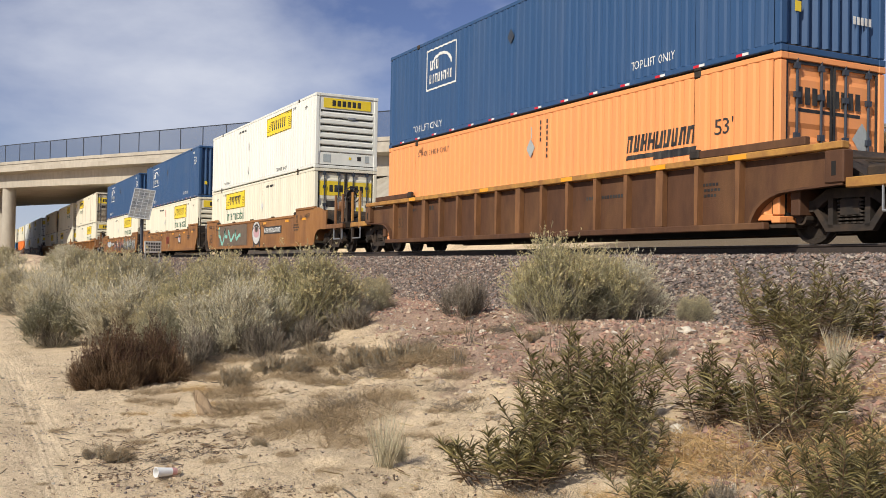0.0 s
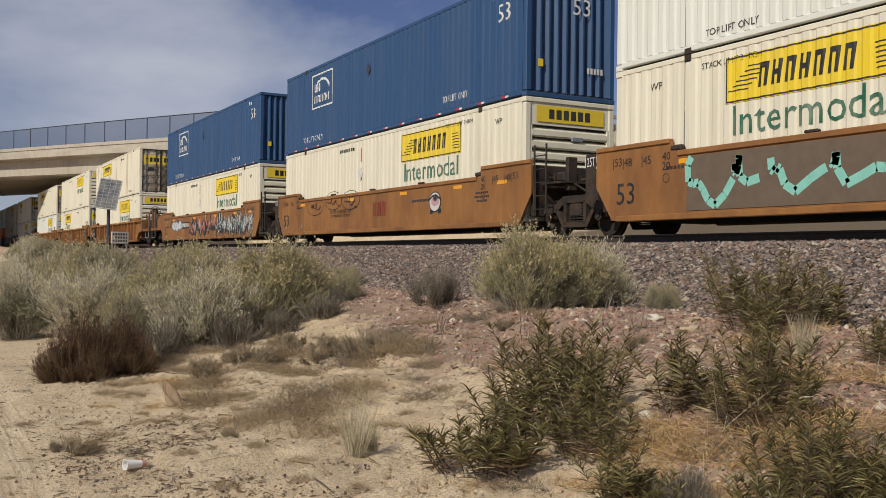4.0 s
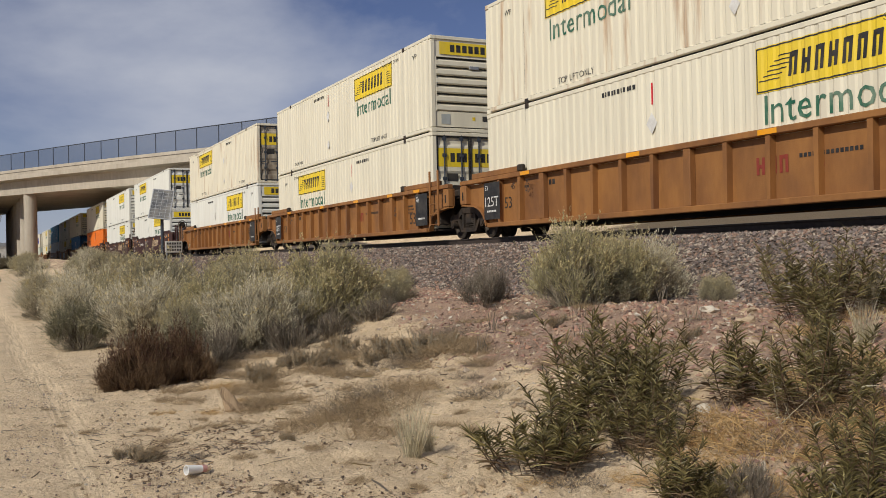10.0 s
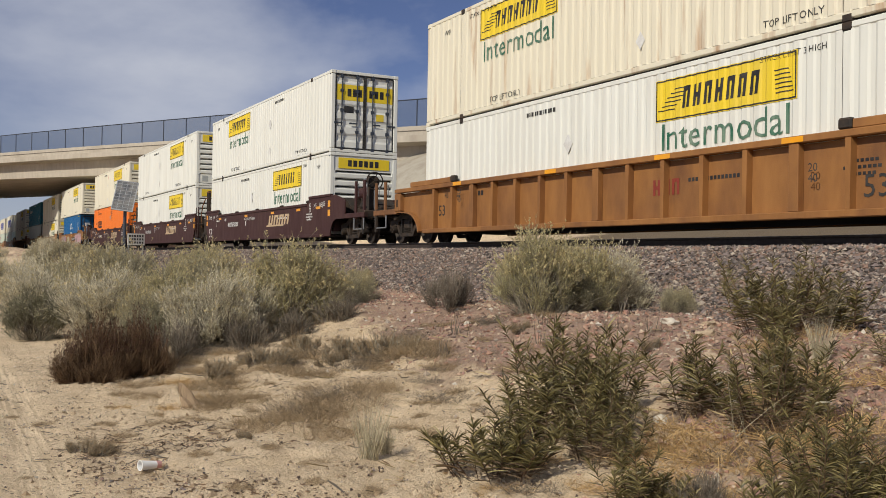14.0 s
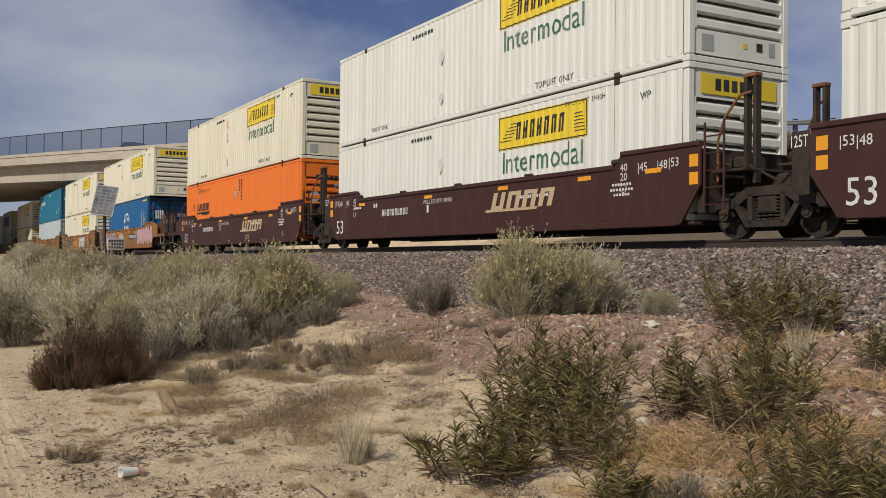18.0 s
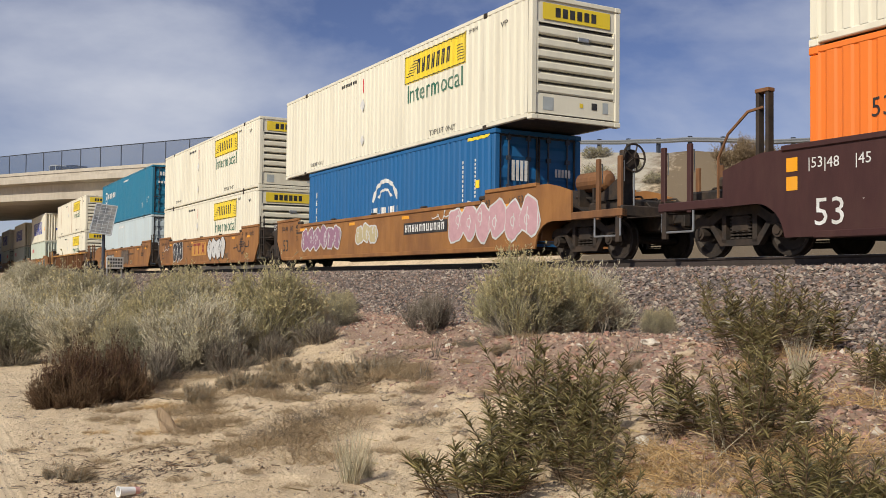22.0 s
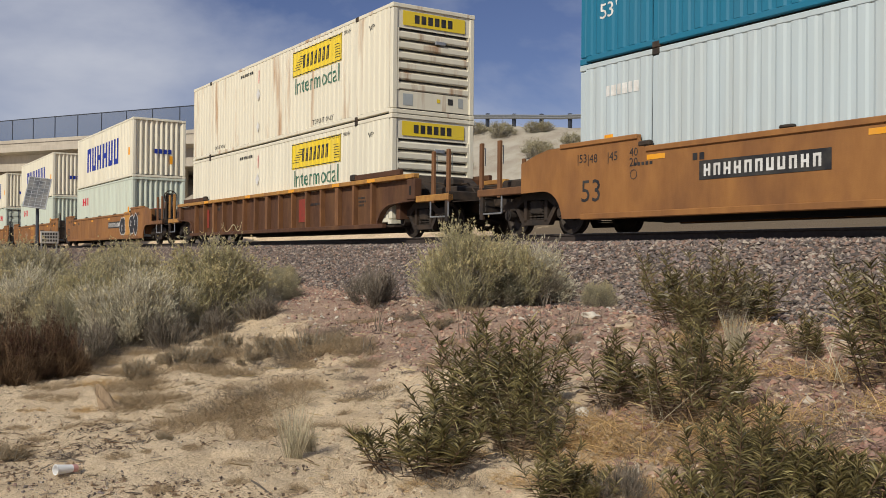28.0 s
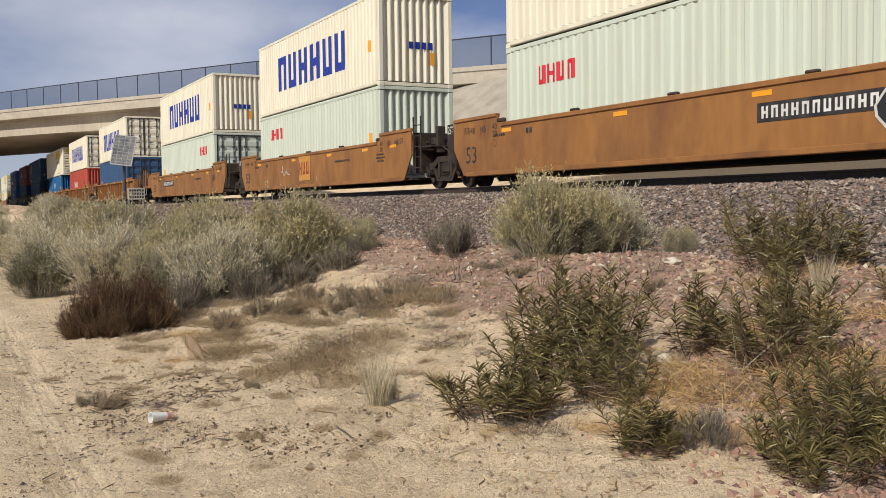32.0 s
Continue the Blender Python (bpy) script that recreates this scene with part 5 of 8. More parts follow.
def joint_end(root, e, style, mat):
    """What stands past the well where two units share a bogie; the ladder is on the front end."""
    def yb(a, b):
        return sorted((e * a, e * b))
    part("bulkhead", Geo().box(-1.28, 1.28, *yb(8.3, 8.5), 0.45, 1.62, 0.02), M["steel"], root)
    part("joint_arm", Geo().box(-0.4, 0.4, *yb(8.5, 9.6), 0.74, 1.15, 0.04), M["steel"], root)
    part("end_platform", Geo().box(-1.2, 1.2, *yb(8.55, 9.35), 1.16, 1.21, 0.008), M["steel"], root)
    part("brake_pipe", Geo().tube([(-0.9, e * 8.5, 1.35), (-0.88, e * 9.1, 1.30), (-0.7, e * 9.7, 0.95)], 0.024, 5), M["steel"], root)
    part("valve_body", Geo().box(-0.95, -0.5, *yb(8.7, 9.1), 1.214, 1.45, 0.05), M["steel"], root, "cast brake valve body")
    if style == "ribbed":
        for s in (-1, 1):
            c0, c1 = sorted((s * 1.47, s * 1.24))
            part("end_column", Geo().box(c0, c1, *yb(9.08, 9.42), 0.92, 1.44, 0.02), M[mat], root, "boxed end column")
            c0, c1 = sorted((s * 1.474, s * 1.45))
            # slot drawn as a dark patch in place of a shaded opening
            part("lifting_slot", Geo().box(c0, c1, *yb(9.2, 9.31), 1.02, 1.28, 0.02), M["soot"], root, "dark patch coloured as the shade inside a lifting slot")
            if e < 0:
                for yy in (8.3, 8.85):
                    x0, x1 = sorted((s * 1.53, s * 1.485))
                    part("hand_post", Geo().box(x0, x1, -yy - 0.035, -yy + 0.035, 0.40, 2.02, 0.008), M[mat], root, "upright flat-bar handhold")
                for k in range(3):
                    part("rung", Geo().cyl((s * 1.51, -8.3, 0.45 + k * 0.3), (s * 1.51, -8.85, 0.45 + k * 0.3), 0.016, 5), M[mat], root)
    elif e < 0:
        for s in (-1, 1):
            g = Geo()
            for yy in (8.56, 9.02):
                g.cyl((s * 1.36, -yy, 0.5), (s * 1.36, -yy, 2.05), 0.024, 6)
            for z in (0.6, 0.9, 1.2, 1.5, 1.8):
                g.cyl((s * 1.36, -8.56, z), (s * 1.36, -9.02, z), 0.014, 5)
            part("ladder", g, M["steel"] if mat == "car_orange" else M[mat], root, "narrow side ladder")
            if mat != "car_maroon":
                x0, x1 = sorted((s * 0.72, s * 0.98))
                part("stanchion", Geo().box(x0, x1, -9.32, -9.2, 1.0, 1.75, 0.02), M["steel"], root, "dark end post")
        if mat == "car_maroon":
            twin_post(root, -9.2, -8.62)


def well_car(label, style, mat, ends, plate, trucks, brake=(False, False)):
    """One unit of a well car. ends: what stands at -y and +y ('C' coupled, 'A' joined); z = 0 is the rails' top."""
    root = thing("well_car", label, "rail car", "well cars of the train")
    lo, hi, XS, short = 0.27, 1.45, (1.42 if style == "smooth" else 1.46), ends == "CC"
    for s in (-1, 1):
        def span(a, b):
            return sorted((s * a, s * b))
        # side plate in outline, with the ends cut for the bogies
        left, right = [], []
        for e, kind in ((-1, ends[0]), (1, ends[1])):
            # the plate's lower edge sweeps up in an arch over the bogie
            arch = [(0.0, 0.0), (0.06, 0.16), (0.15, 0.30), (0.28, 0.41), (0.45, 0.50), (0.66, 0.56), (0.90, 0.58)]
            if style == "ribbed":
                a0, a1 = (7.55, 9.5) if short else ((8.25, 9.74) if kind == "C" else (8.05, 9.42))
                cut = [(a0 + u, lo + v) for u, v in arch] + [(a1, lo + 0.62), (a1, 1.42)]
            elif kind == "C":
                cut = [(8.45 + u * 0.7, lo + v) for u, v in arch] + [(9.78, lo + 0.57), (9.78, 1.46), (9.3, 1.60), (8.9, 1.68)]
            else:
                cut = [(8.02, lo), (8.52, 0.95), (8.52, 1.68)]
            (left if e < 0 else right).extend((e * a, b) for a, b in cut)
        poly = right + [(6.35, 1.68), (6.15, hi), (-6.15, hi), (-6.35, 1.68)] + left[::-1]
        if style == "ribbed":
            poly = right[:-1] + [(right[-1][0], hi - 0.01), (left[-1][0], hi - 0.01)] + left[:-1][::-1]
            for edge in (left, right):
                lip = [(q, w) for q, w in edge[:8]]
                inner = [(q - math.copysign(0.05, q), w + 0.035) for q, w in lip]
                part("arch_lip", Geo().prism(lip + inner[::-1], *span(XS - 0.02, XS - 0.142)), M[mat], root, "flange along the wheel arch")
        depth = XS if style == "smooth" else XS - 0.14
        chord = (left[-1][0] + 0.004, right[-1][0] - 0.004)
        part("side_plate", Geo().prism(poly, *span(depth, depth - 0.04)), M[mat], root, "long welded steel side")
        part("side_sill", Geo().box(*span(XS + 0.01, XS - 0.14), -7.9, 7.9, lo - 0.03, lo + 0.09, 0.015), M[mat], root)
        if style == "smooth":
            part("top_chord", Geo().box(*span(XS + 0.035, XS - 0.07), -6.14, 6.14, hi - 0.05, hi + 0.05, 0.012), M[mat], root)
            for e in (-1, 1):
                y0, y1 = sorted((e * 6.36, e * 8.5))
                part("raised_chord", Geo().box(*span(XS + 0.035, XS - 0.10), y0, y1, 1.65, 1.74, 0.012), M[mat], root)
                y0, y1 = sorted((e * 6.05, e * 6.35))
                part("guide_bracket", Geo().box(*span(XS + 0.02, XS - 0.11), y0, y1, hi + 0.05, hi + 0.16, 0.03), M["steel"], root)
            for y in (-3.1, 0.1, 3.2):
                part("guide_bracket", Geo().box(*span(XS + 0.01, XS - 0.10), y - 0.13, y + 0.13, hi + 0.05, hi + 0.11, 0.02), M["steel"], root)
        else:
            part("top_chord", Geo().box(*span(XS + 0.02, XS - 0.16), *chord, hi, hi + 0.12, 0.015), M["yellow_brown"] if mat == "car_dark" else M[mat], root)
            for e in (-1, 1):
                y0, y1 = sorted((e * 6.3, e * 8.75))
                part("raised_chord", Geo().box(*span(XS - 0.01, XS - 0.14), y0, y1, hi + 0.122, hi + 0.27, 0.015), M[mat], root)
                y0, y1 = sorted((e * 6.05, e * 6.3))
                part("guide_bracket", Geo().box(*span(XS + 0.02, XS - 0.11), y0, y1, hi + 0.122, hi + 0.30, 0.03), M["steel"], root)
            me, rib_mat = None, M["car_rib" if mat == "car_dark" else mat]
            for k in range(15):
                y = -7.28 + k * 1.04
                wide = 0.10 if k in (2, 7, 12) else 0.055
                if wide < 0.06:
                    if me is None:
                        me = Geo().prism([(-0.055, hi), (0.055, hi), (0.04, lo + 0.09), (-0.04, lo + 0.09)], *span(XS, XS - 0.14)).mesh("rib", rib_mat)
                    part("rib", me, None, root, at=(0, y, 0))
                else:
                    part("rib", Geo().box(*span(XS, XS - 0.14), y - wide, y + wide, lo + 0.09, hi, 0.01), rib_mat, root)
        # lettering and tape on the side
        off = XS + 0.006 if style == "smooth" else XS - 0.134
        g = Geo()
        side_word(g, "53", s, (7.6 if s < 0 else -7.6) if style == "smooth" else (7.0 if s < 0 else -7.0), (0.66 if mat == "car_maroon" else 0.80) if style == "smooth" else 0.86, 0.44 if style == "smooth" else 0.30, off)
        if style == "smooth" and mat == "car_maroon":
            side_word(g, "53", s, 7.0 if s < 0 else -7.0, 0.80, 0.02, off)
        part("lettering", g, M[{"car_maroon": "letter_white", "car_dark": "faint_black"}.get(mat, "black")], root)
        g = Geo()
        side_quad(g, s, 0, 1.30 if style == "smooth" else 1.51, -0.22, 0.22, -0.045, 0.045, XS + (0.006 if style == "smooth" else 0.026))
        tape = g.mesh("reflector", M["amber"])
        for y in ((-7.3, -5.2, -2.1, 1.6, 5.9) if s < 0 else (-7.3, 5.9)):
            part("reflector", tape, None, root, "amber reflective patch", (0, y, 0))
        if style == "smooth" and s < 0:
            ink = M["letter_white"] if mat == "car_maroon" else M["black"]
            for e in (-1, 1):
                for body, y, z, h in (("|53", 7.85, 1.42, 0.17), ("|48", 7.55, 1.40, 0.17), ("|45", 7.0, 1.40, 0.17), ("40", 6.45, 1.43, 0.16), ("20", 6.45, 1.25, 0.16)):
                    g = Geo()
                    side_word(g, body, s, e * y, z, h, off)
                    part("lettering", g, ink, root)
                g = Geo()
                ring = [(math.cos(a) * 0.09, math.sin(a) * 0.09) for a in np.linspace(0, math.tau, 13)]
                for (a, b), (c, d) in zip(ring, ring[1:]):
                    g.add([on_side(s, e * 6.45, 1.02, p, q, off) for p, q in ((a * 0.85, b * 0.85), (c * 0.85, d * 0.85), (c, d), (a, b))], [(0, 1, 2, 3)])
                part("ring_mark", g, ink, root, "small stencilled ring")
            if mat == "car_maroon":
                for yy, z in ((-8.36, 1.40), (-8.36, 1.08), (8.3, 1.42), (8.3, 1.12)):
                    g = Geo()
                    side_quad(g, s, yy, z, -0.11, 0.11, -0.11, 0.11, off)
                    part("reflector", g, M["amber"], root, "amber reflective square")
                g = Geo()
                side_word(g, "WELL LD LMT 118,900", s, 1.1, 1.17, 0.12, off)
                part("lettering", g, ink, root)
            if ends[1] == "A":
                g = Geo()
                side_quad(g, s, 8.7, 1.15, -0.17, 0.17, -0.5, 0.5, XS + 0.004)
                dark = part("end_plate", g, M["steel"], root, "black end plate")
                g = Geo()
                side_word(g, "125T", s, 8.72, 1.5, 0.2, XS + 0.008, 0.33)
                part("lettering", g, M["letter_white"], dark)
        g = Geo()
        for y, z, w, h, n in ((-6.4, 1.1, 0.6, 0.05, 7), (-6.4, 1.0, 0.7, 0.05, 8), (-6.4, 0.9, 0.5, 0.05, 6), (6.2, 1.2, 0.5, 0.06, 5), (-3.3, 1.05, 1.3, 0.07, 14), (4.9, 1.22, 0.3, 0.12, 2)):
            side_bars(g, s, y, z, w, h, n, off, 0.7)
        part("lettering", g, M["letter_white"] if mat == "car_maroon" else M["black"], root, "small stencilled notes as bars")
        plate(root, s, off)
    part("well_floor", Geo().box(-1.26, 1.26, -8.2, 8.2, lo, lo + 0.06), M["steel"], root)
    for e, kind, br in ((-1, ends[0], brake[0]), (1, ends[1], brake[1])):
        if kind == "C":
            coupler_end(root, e, style, mat, br, short)
        else:
            joint_end(root, e, style, mat)
    for y in trucks:
        truck(root, y)
    return root


def no_plate(root, s, off):
    return None


def mark_plate(y, name_y=None):
    """A black plate with the car's mark as white bars; name_y: a maroon name as bars."""
    def go(root, s, off):
        g = Geo()
        side_quad(g, s, y if s < 0 else -y, 0.98, -1.25, 1.25, -0.16, 0.16, off + 0.002)
        p = part("mark_plate", g, M["black"], root, "black plate with the car's mark")
        g = Geo()
        side_bars(g, s, y if s < 0 else -y, 0.98, 2.3, 0.2, 11, off + 0.006, 0.68, 0, 2, 11)
        part("lettering", g, M["letter_white"], p)
        if name_y is not None:
            g = Geo()
            side_bars(g, s, name_y, 0.92, 1.1, 0.46, 3, off + 0.002, 0.72, 0, 2, 12)
            part("lettering", g, M["maroon_letter"], root, "maroon name as bars")
    return go


def maroon_plate(root, s, off):
    g = Geo()
    side_bars(g, s, 3.6, 0.98, 1.7, 0.19, 10, off + 0.002, 0.66, 0, 2, 13)
    side_bars(g, s, 1.6, 0.98, 0.14, 0.2, 1, off + 0.002)
    part("lettering", g, M["letter_white"], root)
    g = Geo()
    side_bars(g, s, -2.95, 1.0, 2.6, 0.40, 4, off + 0.002, 0.8, 0.35, 2, 14)
    side_quad(g, s, -2.5, 0.78, -1.15, 1.0, -0.03, 0.03, off + 0.002, 0.6)
    part("logo", g, M["tan_letter"], root, "tan name with an underline swoosh, as bars")


def black_plate_125(root, s, off, joined=(-7.6, 7.6)):
    g = Geo()
    side_bars(g, s, -2.08, 0.95, 0.80, 0.30, 3, off + 0.002, 0.74, 0, 2, 12)
    part("lettering", g, M["maroon_letter"], root, "faded maroon name as bars")
    g = Geo()
    side_bars(g, s, -3.12, 0.95, 0.22, 0.26, 1, off + 0.002)
    part("stencil", g, M["maroon_letter"], root, "faded square stencil")
    for y in joined:
        g = Geo()
        side_quad(g, s, y, 0.95, -0.42, 0.42, -0.50, 0.46, off + 0.147)
        p = part("end_plate", g, M["black"], root, "black end panel with white lettering")
        g = Geo()
        side_word(g, "125T" if y > 0 else "48", s, y - (0 if y > 0 else -0.25), 0.92 if y > 0 else 1.22, 0.27 if y > 0 else 0.12, off + 0.151)
        side_word(g, "53", s, y + 0.28, 1.28, 0.12, off + 0.151)
        side_bars(g, s, y, 0.66, 0.5, 0.05, 6, off + 0.151)
        part("lettering", g, M["letter_white"], p)
    if s < 0:
        for body, y, z, h in (("45", 6.75, 1.26, 0.15), ("20", 5.8, 1.30, 0.15), ("40", 5.8, 1.10, 0.15), ("20", -5.6, 1.05, 0.14), ("40", -5.6, 0.88, 0.14), ("53", -6.64, 0.72, 0.36)):
            g = Geo()
            side_word(g, body, s, y, z, h, off + (0.146 if abs(y) < 5.85 else 0.002))
            part("lettering", g, M["black"], root)


# order of the train: middle of the unit, car kind, place in its car, upper box, lower box; a box ending in ' turn' has its doors to the front
ORDER = [
    (19.78, "single", "", "navy", "peach turn"),
    (42.93, "tan", "first", "signed", "white turn"),
    (62.33, "tan", "mid", "navy", "white"),
    (81.65, "tan", "last", "navy", "white"),
    (105.20, "rib", "first", "old turn", "white"),
    (124.80, "rib", "mid", "white", "white turn"),
    (144.45, "rib", "last", "old turn", "fresh"),
    (168.00, "maroon", "first", "fresh turn", "fresh"),
    (187.40, "maroon", "mid", "fresh", "fresh"),
    (207.00, "maroon", "last", "white", "orange"),
    (230.85, "tan", "first", "white", "royal turn"),
    (250.15, "tan", "mid", "white", "white"),
    (269.50, "tan", "last", "teal turn", "pale turn"),
    (293.08, "single", "", "old", "white"),
    (316.40, "tan", "first", "blue_name", "sage"),
    (336.00, "tan", "mid", "blue_name", "sage"),
    (355.75, "tan", "last", "blue_name", "sage turn"),
    (379.80, "rib", "first", "blue_name turn", "navy40 turn"),
    (399.30, "rib", "mid", "blue_name turn", "red40"),
    (418.80, "rib", "last", "white", "royal"),
    (442.30, "maroon", "first", "navy", "navy40"),
    (461.80, "maroon", "mid", "red40", "navy40"),
    (481.30, "maroon", "last", "navy40", "royal"),
    (504.80, "tan", "first", "white", "white turn"),
    (524.20, "tan", "mid", "sage", "blue_name"),
    (543.60, "tan", "last", "red40", "navy40"),
]
CAR = {
    "single": ("dark rusted brown well car with ribbed sides", "ribbed", "car_dark", no_plate),
    "rib": ("weathered orange-brown well car with ribbed sides", "ribbed", "car_orange", black_plate_125),
    "tan": ("orange-brown well car with smooth sides and graffiti", "smooth", "car_orange", mark_plate(-0.4)),
    "maroon": ("dull maroon well car with smooth sides and white lettering", "smooth", "car_maroon", maroon_plate),
}
CAR_OBS, MOVING, UNITS = {}, [], []
for mid, kind, place, upper, lower in ORDER:
    ends = {"first": "CA", "mid": "AA", "last": "AC", "": "CC"}[place]
    if (kind, place) not in CAR_OBS:
        lab, style, mat, plate = CAR[kind]
        if kind == "tan":
            plate = {"first": mark_plate(-3.25), "mid": no_plate, "last": mark_plate(3.65)}[place]
        if kind == "rib":
            plate = functools.partial(black_plate_125, joined={"first": (7.6,), "mid": (-7.6, 7.6), "last": (-7.6,)}[place])
        on = {"first": (-9.75, 9.73), "mid": (9.73,), "last": (9.75,), "": (-9.28, 9.28)}[place]
        brake = (place in ("first",), False)
        CAR_OBS[kind, place] = unit = well_car(lab, style, mat, ends, plate, on, brake)
    else:
        unit = copy_thing(CAR_OBS[kind, place], Matrix())
    UNITS.append(unit)
    MOVING.append((unit, mid, RAIL_Z, 0))
    for name, z in ((lower, 0.35), (upper, 3.253)):
        low_mid = mid - 0.45 if (name.startswith("royal") and mid == 230.85) else mid
        MOVING.append((box_at(name.split()[0]), low_mid, RAIL_Z + z, 180 if name.endswith("turn") else 0))


def travelled(t):
    """Metres that the train has rolled since the start."""
    return 8.87526 * t + 0.0229308 * t * t - 0.00014641 * t ** 3


# ---- graffiti and sprayed marks: flat paint on the car sides ----
M["g_black"] = material("black spray paint", (0.025, 0.026, 0.03), None, 9, rough=0.5)
M["g_white"] = material("white spray paint", (0.66, 0.66, 0.64), None, 9, rough=0.5, dirt=DUST, dirt_amount=0.3)
M["g_pink"] = material("dusty pink spray paint", (0.56, 0.34, 0.36), (0.48, 0.28, 0.30), 6, rough=0.55)
M["g_mauve"] = material("mauve spray paint", (0.32, 0.17, 0.24), None, 6, rough=0.55)
M["g_salmon"] = material("salmon red spray paint", (0.42, 0.15, 0.10), (0.34, 0.11, 0.08), 6, rough=0.55)
M["g_mint"] = material("mint green spray paint", (0.26, 0.60, 0.50), None, 6, rough=0.55)
M["g_teal"] = material("dark teal spray paint", (0.035, 0.075, 0.075), (0.06, 0.11, 0.10), 6, rough=0.55)
M["g_grey"] = material("brown-grey roller paint", (0.16, 0.12, 0.085), (0.13, 0.095, 0.07), 4, rough=0.7)
M["g_buff"] = material("buff spray paint", (0.50, 0.42, 0.24), None, 6, rough=0.55)
M["g_ochre"] = material("fresh ochre patch paint", (0.55, 0.27, 0.06), None, 4, rough=0.55)
M["g_blue"] = material("pale blue spray paint", (0.22, 0.34, 0.48), None, 6, rough=0.55)
SIDE = 1.432


def blob(geo, y, z, pts, off):
    geo.add([on_side(-1, y, z, u, w, off) for u, w in pts], [tuple(range(len(pts)))])


def ellipse(u, w, a, b, n=22, a0=0.0, a1=math.tau):
    return [(u + a * math.cos(t), w + b * math.sin(t)) for t in np.linspace(a0, a1, n, endpoint=a1 < 6.2)]


def line(geo, y, z, pts, wide, off):
    for (a, b), (c, d) in zip(pts, pts[1:]):
        l = math.hypot(c - a, d - b) or 1
        p, q = -(d - b) / l * wide / 2, (c - a) / l * wide / 2
        geo.add([on_side(-1, y, z, u, w, off) for u, w in ((a + p, b + q), (a - p, b - q), (c - p, d - q), (c + p, d + q))], [(0, 1, 2, 3)])


def puffs(rng, count, width, height):
    """Outlines of fat rounded tag shapes side by side."""
    out, step = [], width / count
    for k in range(count):
        c = -width / 2 + (k + 0.5) * step
        n = 18
        ph = [rng.uniform(0, 6) for _ in range(3)]
        out.append([(c + step * 0.64 * math.cos(t) * (1 + 0.16 * math.sin(3 * t + ph[0])), height * 0.5 * math.sin(t) * (1 + 0.12 * math.sin(4 * t + ph[1])) + 0.04 * math.sin(ph[2]))
                    for t in np.linspace(0, math.tau, n, endpoint=False)])
    return out


def throw_up(unit, y, z, width, height, count, edge, fill, seed, scribbles=0):
    """A bubble tag: a dark edge, a filled body and lines inside."""
    rng = random.Random(seed)
    shapes = puffs(rng, count, width, height)
    fills = []
    for k, pts in enumerate(shapes):
        g = Geo()
        blob(g, y, z, pts, SIDE + 0.002 + 0.0003 * k)
        body = part("graffiti", g, M[edge], unit, "sprayed outline of a bubble tag")
        fills.append(body)
    for k, pts in enumerate(shapes):
        c = (sum(p[0] for p in pts) / len(pts), sum(p[1] for p in pts) / len(pts))
        body, s, lift = fills[k], width / count, SIDE + 0.0045 + 0.0009 * k
        g = Geo()
        blob(g, y, z, [(c[0] + (a - c[0]) * (1 - 0.07 / max(0.3, s)), c[1] + (b - c[1]) * (1 - 0.10 / height)) for a, b in pts], lift)
        part("fill", g, M[fill], body, "sprayed fill")
        g = Geo()
        for j in range(2 + scribbles):
            u = c[0] + (rng.uniform(-0.28, 0.28) if j else 0.44) * s
            bow = rng.uniform(-0.16, 0.16) * s
            h0, h1 = rng.uniform(-0.38, -0.05) * height, rng.uniform(0.1, 0.36) * height
            line(g, y, z, [(u + bow * math.sin(math.pi * f) + 0.05 * s * f, h0 + (h1 - h0) * f) for f in np.linspace(0, 1, 7)], 0.03, lift + 0.0006)
            if j % 2:
                line(g, y, z, [(u + 0.14 * s * math.cos(f), 0.5 * (h0 + h1) + 0.12 * height * math.sin(f)) for f in np.linspace(0, 5.2, 9)], 0.026, lift + 0.0007)
        part("strokes", g, M[edge], body, "sprayed inner strokes")


def scrawl(unit, y, z, width, height, mat, seed, turns=26, wide=0.022, off=SIDE + 0.002):
    """A loose looping line of spray paint."""
    rng = random.Random(seed)
    pts, a = [], rng.uniform(0, 6)
    for k in range(turns * 5):
        f = k / (turns * 5 - 1)
        a += 0.5 + 0.35 * math.sin(k * 0.7 + seed)
        pts.append((-width / 2 + f * width + 0.16 * height * math.cos(a) * 1.4, 0.42 * height * math.sin(a) * (0.55 + 0.45 * math.sin(f * 9 + seed))))
    g = Geo()
    line(g, y, z, pts, wide, off)
    part("graffiti", g, M[mat], unit, "looping sprayed scrawl")


def flame(geo, y, z, u, w, long, wide, ang, curl, off):
    """A tapering curved lick of paint."""
    p, q = [], []
    for f in np.linspace(0, 1, 8):
        d = ang + curl * f
        half = wide * math.sin(math.pi * (0.12 + 0.88 * f)) * 0.5 + 0.004
        p.append((u - half * math.sin(d), w + half * math.cos(d)))
        q.append((u + half * math.sin(d), w - half * math.cos(d)))
        u, w = u + long / 7 * math.cos(d), w + long / 7 * math.sin(d)
    for k in range(7):
        geo.add([on_side(-1, y, z, a, b, off) for a, b in (q[k], q[k + 1], p[k + 1], p[k])], [(0, 1, 2, 3)])


